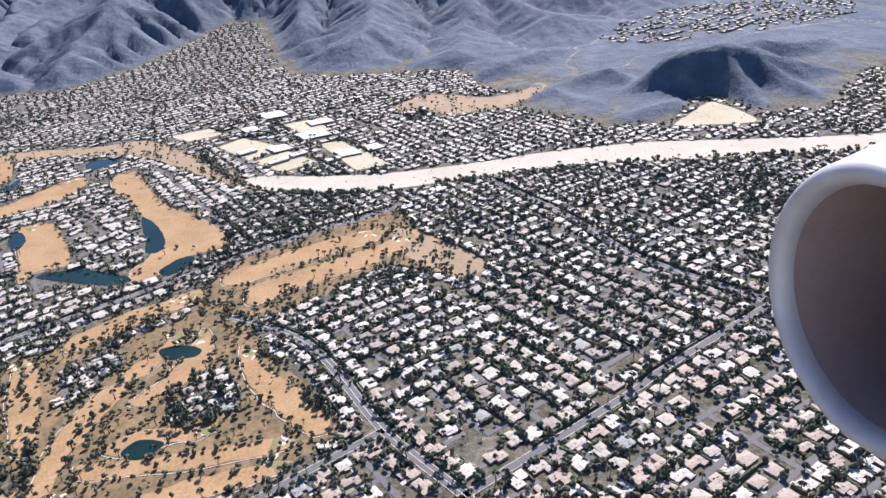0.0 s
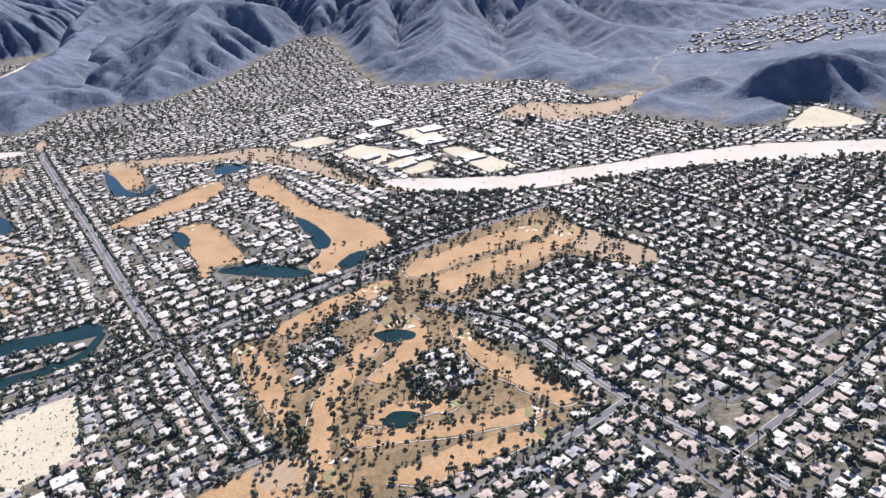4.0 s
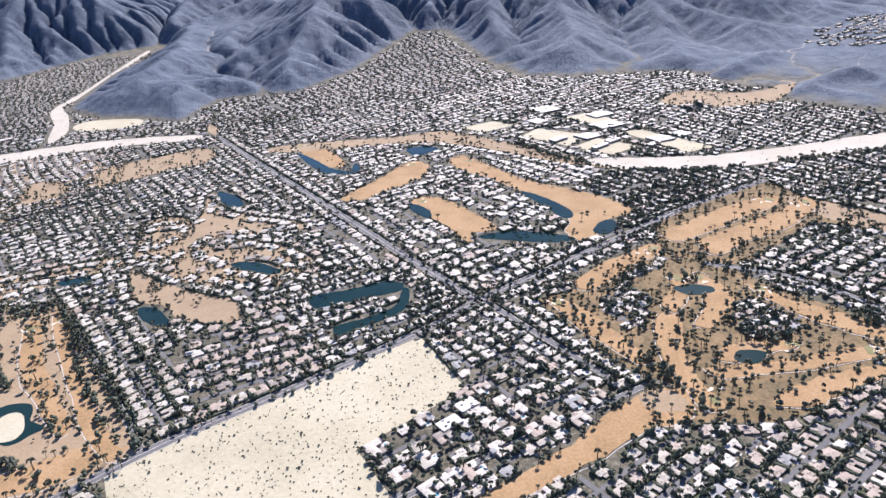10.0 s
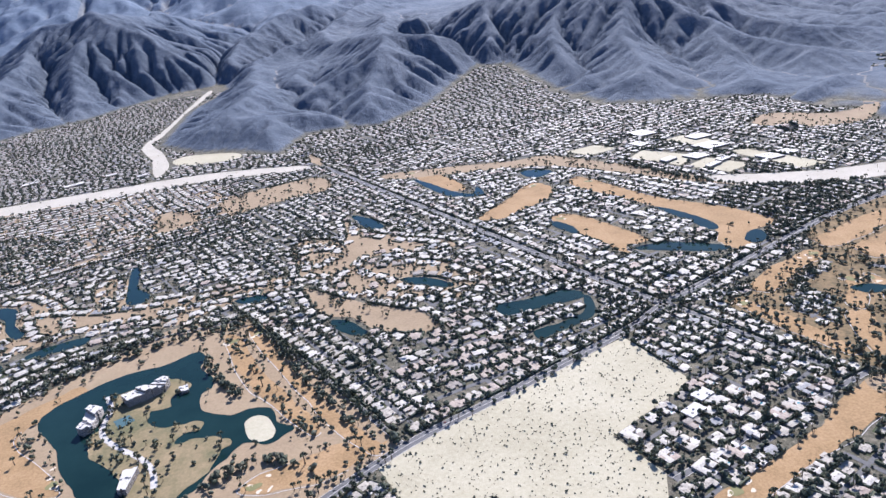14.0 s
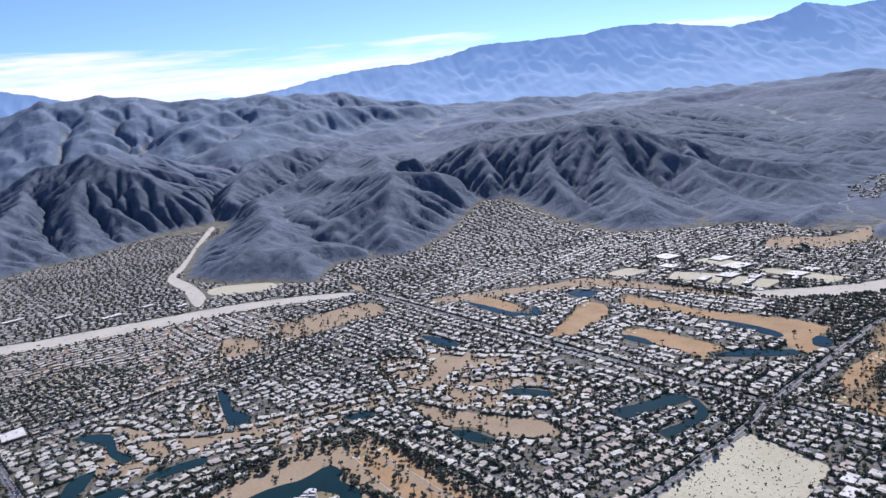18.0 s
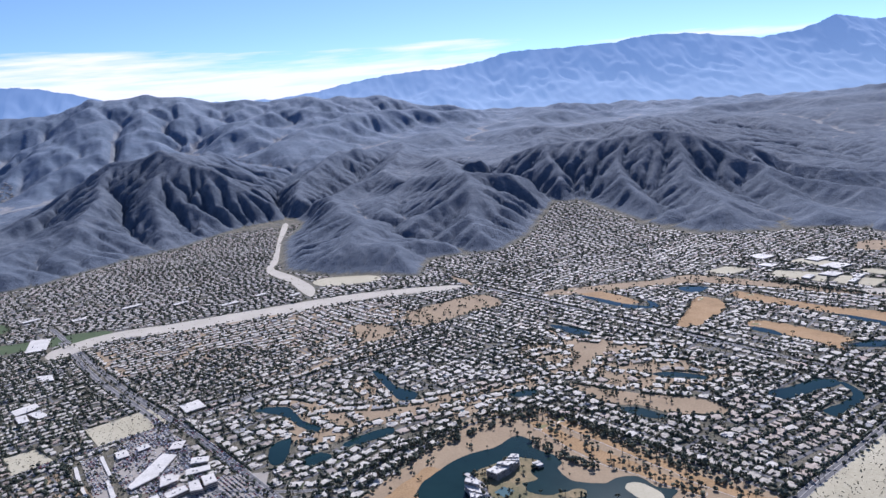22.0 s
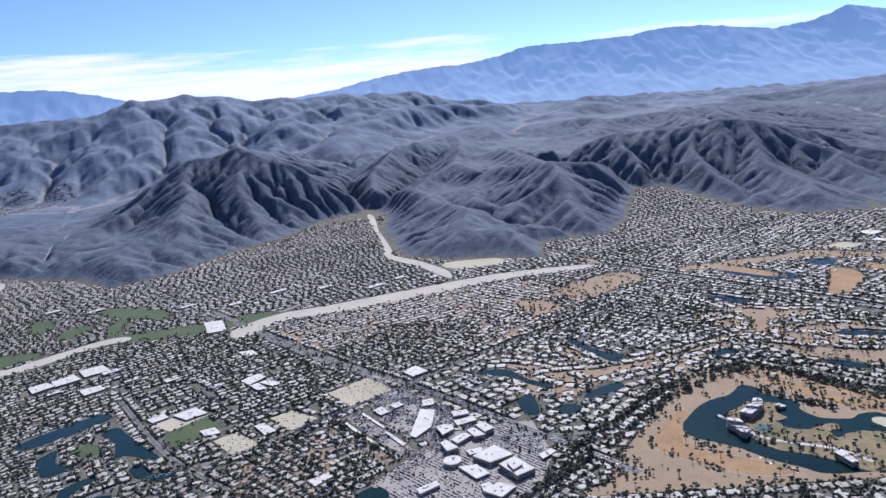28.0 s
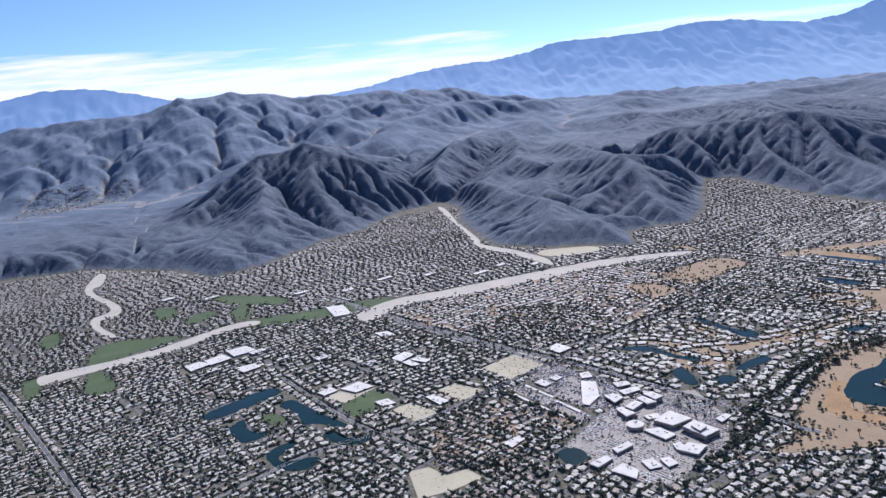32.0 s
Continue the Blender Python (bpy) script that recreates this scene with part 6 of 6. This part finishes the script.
for i in np.where(solo)[0]:
    k = "palm" if is_palm[i] else int(i % 3)
    s = spots[i, 2] * (1.75 if k == "palm" else 1.1)
    at_ = Matrix.Translation((spots[i, 0], spots[i, 1], SZ[i])) @ Matrix.Rotation(turn[i], 4, "Z")
    twin = protos[k] if fresh[k] else copy_thing(protos[k], at_)
    fresh[k] = False
    twin.matrix_basis = at_ @ Matrix.Diagonal((s, s, s, 1))

# scrub dotted over the open desert and in the wash
bush = []
for name, kind, line in OUTLINES:
    if kind in ("sand", "bed") and name in ("desert_lot", "wash", "dirt_lot"):
        lo, hi = line.min(0), line.max(0)
        for _ in range(int((hi - lo).prod() / (11 if name == "desert_lot" else 120))):
            bush.append(lo + rng.random(2) * (hi - lo))
bush = np.array(bush)
bush = bush[code_at(bush[:, 0], bush[:, 1]) == 7]
bs = rng.uniform(0.35, 1.0, len(bush)) * (1 + 0.8 * (rng.random(len(bush)) < 0.06))
v, f = clump(33, 2, 0.2)
tagged(scatter("desert_scrub", v, f, [M_LEAF], None, np.stack([bush[:, 0], bush[:, 1], np.full(len(bush), 0.05), bs * 9, bs, bs, bs * 0.7], 1)), "dark round scrub bushes dotted over pale sand", "bushes", kind="stuff")

# ---------------------------------------------------------------- golf details: greens, bunkers, cart paths
M_PUTT = two_scale("putting green", [(0.3, (0.16, 0.16, 0.06)), (0.7, (0.24, 0.22, 0.10))], [(0.3, (0.15, 0.15, 0.06)), (0.7, (0.25, 0.22, 0.11))], 0.2, 1.5)
M_BUNKER = two_scale("bunker sand", [(0.3, (0.58, 0.47, 0.34)), (0.7, (0.70, 0.59, 0.45))], [(0.3, (0.56, 0.46, 0.33)), (0.7, (0.72, 0.61, 0.47))], 0.4, 2.5)


def blot(name, x, y, rx, ry, z, dip, mat, label, seed):
    r = np.random.default_rng(seed)
    k = 16
    a = np.linspace(0, 2 * math.pi, k + 1)[:-1]
    wob = 1 + 0.22 * np.sin(2 * a + r.uniform(0, 6)) + 0.14 * np.sin(3 * a + r.uniform(0, 6))
    t = r.uniform(0, 3.14)
    ring = [(x + rx * w * math.cos(q) * math.cos(t) - ry * w * math.sin(q) * math.sin(t), y + rx * w * math.cos(q) * math.sin(t) + ry * w * math.sin(q) * math.cos(t), z) for q, w in zip(a, wob)]
    inner = [(x + (p[0] - x) * 0.7, y + (p[1] - y) * 0.7, z - dip) for p in ring]
    fs = [(i, (i + 1) % k, k + (i + 1) % k, k + i) for i in range(k)] + [tuple(range(k, 2 * k))]
    return tagged(mesh_object(name, ring + inner, fs, [mat]), label, name.replace("_", " "), name + "s of the golf courses")


for j, (name, kind, line) in enumerate(OUTLINES):
    if kind != "fair":
        continue
    c = line.mean(0)
    far_end = line[np.argmax(np.linalg.norm(line - c, axis=1))]
    g = far_end + (c - far_end) * 0.16
    blot("putting_green", g[0], g[1], 3.4, 2.6, 0.20 + 0.001 * j, -0.03, M_PUTT, "smooth olive putting green at the fairway end", j)
    for k in range(4):
        q = g + (c - far_end) / np.linalg.norm(c - far_end) * rng.uniform(-2, 7) + rng.normal(0, 4.4, 2)
        if code_at(q[0:1], q[1:2])[0] in (2, 3, 4):
            blot("sand_bunker", q[0], q[1], rng.uniform(1.1, 2.1), rng.uniform(0.8, 1.4), 0.24 + 0.001 * j + 0.002 * k, 0.03, M_BUNKER, "pale sand bunker in dormant turf", 100 * j + k)
    side_pts = [p + (p - c) / np.linalg.norm(p - c) * 1.6 for p in line[: max(8, len(line) // 2): 4]]
    ln, tg, sd = ribbon(side_pts, 0.5, 0.2, 6)
    kk = len(ln)
    tagged(mesh_object("cart_path", [(x, y, 0.15 + 0.0007 * j) for x, y in np.concatenate([ln + sd * 0.2, ln - sd * 0.2])], [(i, i + 1, kk + i + 1, kk + i) for i in range(kk - 1)], [M_CONCRETE]),
           "narrow pale concrete cart path", "path", kind="structure")

# ---------------------------------------------------------------- large buildings
def prism(outline, z0, z1):
    bm = bmesh.new()
    lo, hi = [bm.verts.new((x, y, z0)) for x, y in outline], [bm.verts.new((x, y, z1)) for x, y in outline]
    k = len(outline)
    for i in range(k):
        bm.faces.new((lo[i], lo[(i + 1) % k], hi[(i + 1) % k], hi[i]))
    bm.faces.new(hi)
    bm.faces.new(lo[::-1])
    return bm


def shrink(outline, amount):
    c = outline.mean(0)
    d = outline - c
    r = np.linalg.norm(d, axis=1)[:, None]
    return c + d * (1 - amount / r)


def building(name, label, category, outline, height, storey=1.1, group=""):
    """Walls, a roof deck inside a parapet, a window band for every storey and side, and plant on the roof."""
    line = np.array(outline, float)
    if np.dot(line[:, 0], np.roll(line[:, 1], -1)) < np.dot(line[:, 1], np.roll(line[:, 0], -1)):
        line = line[::-1]
    c = line.mean(0)
    line = line - c
    thing = new(name)
    thing.location = (*c, 0)
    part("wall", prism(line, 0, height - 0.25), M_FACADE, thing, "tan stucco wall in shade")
    part("parapet", prism(shrink(line, -0.12), height - 0.25, height), M_WHITE, thing)
    part("roof", prism(shrink(line, 0.5), height, height + 0.06), M_WHITE, thing, "white sun-bleached roof deck")
    k = len(line)
    for s in range(max(1, int(height / storey))):
        z0 = 0.35 + s * storey
        if z0 + 0.45 > height - 0.2:
            break
        for i in range(k):
            a, b_ = line[i], line[(i + 1) % k]
            length = np.linalg.norm(b_ - a)
            if length < 2.5:
                continue
            d = (b_ - a) / length
            out = np.array([d[1], -d[0]]) * 0.05
            q = [a + d * 0.5 - out, b_ - d * 0.5 - out, b_ - d * 0.5 + out, a + d * 0.5 + out]
            part("window_band", prism(np.array(q), z0, z0 + 0.5), M_GLASS, thing, "dark glass band")
    r = np.random.default_rng(int(abs(c[0]) * 7 + abs(c[1])))
    for _ in range(3 if np.ptp(line[:, 0]) > 9 else 1):
        p = (r.random(2) - 0.5) * 0.45 * np.ptp(line, axis=0)
        part("roof_unit", prism(np.array([(p[0] - .5, p[1] - .35), (p[0] + .5, p[1] - .35), (p[0] + .5, p[1] + .35), (p[0] - .5, p[1] + .35)]), height + 0.06, height + 0.6), M_CONCRETE, thing)
    return tagged(thing, label, category, group)


def hotel(outline, height):
    """A wing in stepped sections, each with its own roof, balcony floors and glass."""
    line = np.array(outline, float)
    if np.dot(line[:, 0], np.roll(line[:, 1], -1)) < np.dot(line[:, 1], np.roll(line[:, 0], -1)):
        line = line[::-1]
    c = line.mean(0)
    line = line - c
    thing = new("hotel_wing")
    thing.location = (*c, 0.2)
    r = np.random.default_rng(int(abs(c[0])))
    half = len(line) // 2
    one, two = line[:half], line[::-1][:half]
    t = np.linspace(0, half - 1, 3 * (half - 1) + 1)
    one = np.stack([np.interp(t, range(half), one[:, k]) for k in (0, 1)], 1)
    two = np.stack([np.interp(t, range(half), two[:, k]) for k in (0, 1)], 1)
    for i in range(len(t) - 1):
        q = np.array([one[i], one[i + 1], two[i + 1], two[i]])
        q = q.mean(0) + (q - q.mean(0)) * np.array([0.96, 0.96]) * r.uniform(0.86, 1.06)
        h = height * r.choice((0.62, 0.76, 0.88, 1.0))
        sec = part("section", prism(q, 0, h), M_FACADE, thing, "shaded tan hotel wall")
        part("roof", prism(shrink(q, -0.1), h, h + 0.22), M_WHITE, sec, "white roof slab")
        for s in range(int(h / 0.9)):
            part("balcony_floor", prism(shrink(q, -0.22), 0.75 + 0.9 * s, 0.87 + 0.9 * s), M_CONCRETE, sec)
            part("window_band", prism(shrink(q, -0.05), 0.25 + 0.9 * s, 0.62 + 0.9 * s), M_GLASS, sec, "dark glass band")
        p = q.mean(0) + r.normal(0, 0.4, 2)
        part("roof_unit", prism(np.array([(p[0] - .6, p[1] - .4), (p[0] + .6, p[1] - .4), (p[0] + .6, p[1] + .4), (p[0] - .6, p[1] + .4)]), h + 0.22, h + 0.8), M_CONCRETE, sec)
    return tagged(thing, "stepped tan resort hotel wing with white roofs beside the lake", "hotel", "hotel wings round the lake")


for name, height, outline in BUILDINGS:
    if name == "hotel":
        hotel(outline, height)
    elif name == "school":
        building("school_building", "long low school building with a pale flat roof", "building", outline, height, 1.2, "school buildings by the wash")
    elif name == "shop":
        building("shop_building", "low flat-roofed shop block with a pale roof among trees", "building", outline, height, 1.2, "shops along the avenues")
    elif name == "round":
        cx, cy = outline[0]
        ring = [(cx + 6.2 * math.cos(a), cy + 6.2 * math.sin(a)) for a in np.linspace(0, 2 * math.pi, 29)[:-1]]
        building("round_building", "round flat-topped building with a pale roof among car parks", "building", ring, height, 2.0)
    elif name == "carport":
        line = np.array(outline, float)
        c = line.mean(0)
        shed = new("carport")
        shed.location = (*c, 0)
        part("roof", prism(line - c if np.cross((line[1] - line[0]), (line[2] - line[1])) > 0 else (line - c)[::-1], 0.85, 0.98), M_WHITE, shed)
        for p in line - c:
            q = p * 0.94
            part("post", prism(np.array([(q[0] - .06, q[1] - .06), (q[0] + .06, q[1] - .06), (q[0] + .06, q[1] + .06), (q[0] - .06, q[1] + .06)]), 0, 0.85), M_CONCRETE, shed)
        tagged(shed, "long white shade roof over parked cars", "carport", "carports of the shopping centre")
    else:
        building("commercial_building", "flat-roofed pale commercial building with roof plant among car parks", "building", outline, height, 1.3, "shopping centre buildings")


def estate(x, y, turn_, size):
    """A large house of several wings round a court, with a pool terrace."""
    thing = new("estate_house")
    thing.location, thing.rotation_euler = (x, y, 0), (0, 0, turn_)
    r = np.random.default_rng(int(abs(x) * 3 + abs(y)))
    wings = [(-0.5, 0.5, 0.05, 0.42, 1.5), (-0.5, -0.16, -0.45, 0.1, 1.3), (0.12, 0.5, -0.32, 0.1, 1.35), (-0.1, 0.16, 0.3, 0.55, 1.7), (0.3, 0.52, -0.55, -0.25, 1.15)]
    for x0, x1, y0, y1, h in wings[:r.integers(3, 6)]:
        bv, bf, _ = block(x0 * size, x1 * size, y0 * size, y1 * size, h, 0.2, 0.18)
        for nm, lo, hi, mat in (("wall", 0, 4, M_WALL_1), ("roof", 4, 9, M_ROOF_1)):
            used = sorted({j for q in bf[lo:hi] for j in q})
            remap = {j: a for a, j in enumerate(used)}
            mesh_object(nm, [bv[j] for j in used], [tuple(remap[j] for j in q) for q in bf[lo:hi]], [mat], parent=thing)
    part("terrace", prism(np.array([(-0.2, -0.62), (0.16, -0.62), (0.16, -0.2), (-0.2, -0.2)]) * size, 0, 0.14), M_CONCRETE, thing, "pale paved terrace")
    part("pool", prism(np.array([(0.1 * math.cos(a) - 0.02, 0.07 * math.sin(a) - 0.42) for a in np.linspace(0, 6.283, 13)[:-1]]) * size, 0.13, 0.17), M_POOL, thing, "turquoise pool")
    return tagged(thing, "large flat-roofed white estate house with wings and a pool", "house", "estate houses beside the desert lot")


for ex_, ey_ in ESTATES:
    estate(ex_, ey_, TH + rng.choice((0, math.pi / 2)) + rng.normal(0, 0.05), rng.uniform(7.8, 9.8))

# school and shop blocks in the middle distance
BLOCKS = [(-30, 628, 21, 16, 9), (12, 600, 20, 14, 8), (38, 572, 19, 12, 6), (-5, 590, 22, 18, 6), (96, 470, 21, 16, 8), (74, 452, 21, 10, 5), (-640, 940, 20, 22, 8), (-700, 985, 24, 18, 9),
          (-760, 1010, 20, 24, 8), (-820, 985, 15, 16, 10), (-880, 1020, 20, 20, 9), (-600, 960, 18, 14, 8), (-560, 930, 22, 12, 7), (-1000, 1090, 22, 22, 9), (-1060, 1130, 18, 18, 10),
          (-938, 760, 21, 14, 8), (-900, 735, 21, 12, 8), (-960, 800, 21, 16, 9), (-860, 690, 21, 10, 7), (-1010, 770, 21, 12, 9), (-232, 262, 22, 11, 7), (-221, 272, 22, 10, 7)]
for bx, by, ang, w, d in BLOCKS:
    ca, sa = math.cos(radians(ang)), math.sin(radians(ang))
    building("commercial_building", "long low flat-roofed building with a bright white roof", "building",
             [(bx + ca * x - sa * y, by + sa * x + ca * y) for x, y in ((-w / 2, -d / 2), (w / 2, -d / 2), (w / 2, d / 2), (-w / 2, d / 2))], 2.2, 1.2, "low blocks between the houses")

# parked cars in rows
cars = []
for name, kind, line in OUTLINES:
    if kind == "park":
        lo, hi = line.min(0), line.max(0)
        c = (lo + hi) / 2
        for iu in np.arange(-70, 70, 1.05):
            for iv in np.arange(-70, 70, 2.7):
                p = c + EU * iv + EV * iu
                full = 0.5 + 0.75 * lattice(np.array([p[0] / 16]), np.array([p[1] / 16]), 61)[0] + 0.25 * (p[0] > -690)
                if rng.random() < full:
                    cars.append((p[0], p[1], TH + rng.normal(0, 0.02)))
for kind, width, line, side in CENTRES:
    if kind == "arterial":
        for p, s in zip(line, side):
            if rng.random() < 0.5:
                q = p + s * rng.choice((-1, 1)) * width * 0.25
                cars.append((q[0], q[1], math.atan2(-s[0], s[1])))
cars = np.array(cars)
cc = code_at(cars[:, 0], cars[:, 1])
cars = cars[(cc == 9) | (cc == 1)]
v = [(-.5, -.5, .15), (.5, -.5, .15), (.5, .5, .15), (-.5, .5, .15), (-.5, -.5, .6), (.5, -.5, .6), (.5, .5, .6), (-.5, .5, .6), (-.3, -.42, 1), (.2, -.42, 1), (.2, .42, 1), (-.3, .42, 1)]
f = [(0, 1, 5, 4), (1, 2, 6, 5), (2, 3, 7, 6), (3, 0, 4, 7), (4, 5, 9, 8), (5, 6, 10, 9), (6, 7, 11, 10), (7, 4, 8, 11), (8, 9, 10, 11)]
o = np.ones(len(cars))
tagged(scatter("parked_cars", v, f, [M_CAR], None, np.stack([cars[:, 0], cars[:, 1], 0.12 * o, cars[:, 2], 1.25 * o, 0.55 * o, 0.48 * o], 1)), "rows of small parked cars in many colours", "cars", kind="stuff")

# ---------------------------------------------------------------- the airliner's engine and wing, beside the first position of the flight
M_COWL = two_scale("pale grey cowling paint", [(0.3, (0.50, 0.49, 0.48)), (0.7, (0.58, 0.57, 0.55))], [(0.3, (0.46, 0.45, 0.44)), (0.7, (0.62, 0.61, 0.59))], 0.8, 6, 0.35)
M_METAL, _n, _l, _b = material("bare intake metal", 0.55, 0.35)
_l.new(ramp(_n, _l, noise_tex(_n, _l, 3.0), [(0.3, (0.40, 0.385, 0.37)), (0.7, (0.50, 0.48, 0.46))]), _b.inputs["Base Color"])
M_DUCT = two_scale("dark grey duct lining", [(0.3, (0.22, 0.155, 0.135)), (0.7, (0.29, 0.205, 0.18))], [(0.3, (0.20, 0.145, 0.125)), (0.7, (0.30, 0.215, 0.19))], 2, 12, 0.6)
M_BLADE, _n, _l, _b = material("titanium fan blade", 0.35, 0.8)
_b.inputs["Base Color"].default_value = (0.12, 0.12, 0.125, 1)


def lathe(profile, segments=72):
    """Turns a profile of (x, radius) about the x axis."""
    bm = bmesh.new()
    rings = [[bm.verts.new((x, r * math.cos(a), r * math.sin(a))) for a in np.linspace(0, 2 * math.pi, segments + 1)[:-1]] for x, r in profile]
    for p, q in zip(rings, rings[1:]):
        for i in range(segments):
            bm.faces.new((p[i], p[(i + 1) % segments], q[(i + 1) % segments], q[i])).smooth = True
    bmesh.ops.recalc_face_normals(bm, faces=bm.faces)
    return bm


plane = new("airliner")
plane.location = (0, 0, 200)
tagged(plane, "pale grey airliner engine and swept wing in flight above the valley", "aircraft")
ex, ey, ez = 3.72, 3.62, -3.06
engine = new("engine")
engine.parent, engine.location = plane, (ex, ey, ez)
bm = lathe([(0.02 + 0.16 * (1 - math.cos(a)), 1.02 + 0.10 * math.sin(a)) for a in np.linspace(-1.5, 1.5, 15)])
part("intake_lip", bm, M_METAL, engine, "polished bare metal intake lip")
part("cowling", lathe([(0.17, 1.12), (0.5, 1.19), (1.0, 1.24), (1.8, 1.24), (2.6, 1.15), (3.3, 0.98), (3.32, 0.92)]), M_COWL, engine, "pale grey painted cowling")
part("intake_duct", lathe([(0.17, 0.92), (0.4, 0.87), (0.9, 0.86), (1.25, 0.88)]), M_DUCT, engine, "dark intake duct")
part("spinner", lathe([(0.75, 0.01), (0.85, 0.1), (1.0, 0.19), (1.2, 0.27)], 32), M_DUCT, engine)
blade = bmesh.new()
for r0, tw in ((0.26, 0.35), (0.5, 0.7), (0.72, 0.95), (0.86, 1.1)):
    for s in (-1, 1):
        blade.verts.new((1.15 + s * 0.13 * math.cos(tw), s * 0.13 * math.sin(tw), r0))
blade.verts.ensure_lookup_table()
for i in range(3):
    blade.faces.new([blade.verts[j] for j in (2 * i, 2 * i + 1, 2 * i + 3, 2 * i + 2)])
first_blade = part("fan_blade", blade, M_BLADE, engine)
for k in range(1, 24):
    ob = new("fan_blade", first_blade.data)
    ob.parent = engine
    ob.rotation_euler = (k * 2 * math.pi / 24, 0, 0)


def slab(name, sections, mat, label=""):
    """A lofted wing-like body: each section is (leading point, chord, thickness)."""
    bm = bmesh.new()
    rings = []
    for (x, y, z), chord, thick in sections:
        prof = [(0, 0), (0.06, 0.35), (0.3, 0.5), (0.65, 0.3), (1, 0.02), (0.65, -0.22), (0.3, -0.4), (0.06, -0.3)]
        rings.append([bm.verts.new((x + a * chord, y, z + b_ * thick)) for a, b_ in prof])
    for p, q in zip(rings, rings[1:]):
        for i in range(8):
            bm.faces.new((p[i], p[(i + 1) % 8], q[(i + 1) % 8], q[i]))
    bm.faces.new(rings[0])
    bm.faces.new(rings[-1])
    bmesh.ops.recalc_face_normals(bm, faces=bm.faces)
    return part(name, bm, mat, plane, label)


slab("wing", [((6.5, 0.9, -2.0), 6.0, 0.75), ((9.0, 5.2, -1.8), 3.9, 0.45), ((14.2, 15.0, -1.0), 1.6, 0.16)], M_COWL, "swept pale grey wing")
slab("pylon", [((5.6, ey - 0.12, -2.05), 3.6, 0.9), ((5.6, ey + 0.12, -2.05), 3.6, 0.9)], M_COWL)
fin = bmesh.new()
for x, y, z in ((14.3, 15.0, -1.0), (15.8, 15.0, -1.0), (16.3, 15.25, 0.45), (15.7, 15.25, 0.45), (14.3, 15.06, -1.0), (15.8, 15.06, -1.0), (16.3, 15.3, 0.45), (15.7, 15.3, 0.45)):
    fin.verts.new((x, y, z))
fin.verts.ensure_lookup_table()
for q in ((0, 1, 2, 3), (7, 6, 5, 4), (0, 4, 5, 1), (1, 5, 6, 2), (2, 6, 7, 3), (3, 7, 4, 0)):
    fin.faces.new([fin.verts[i] for i in q])
part("winglet", fin, M_COWL, plane, "dark-tipped upturned winglet")
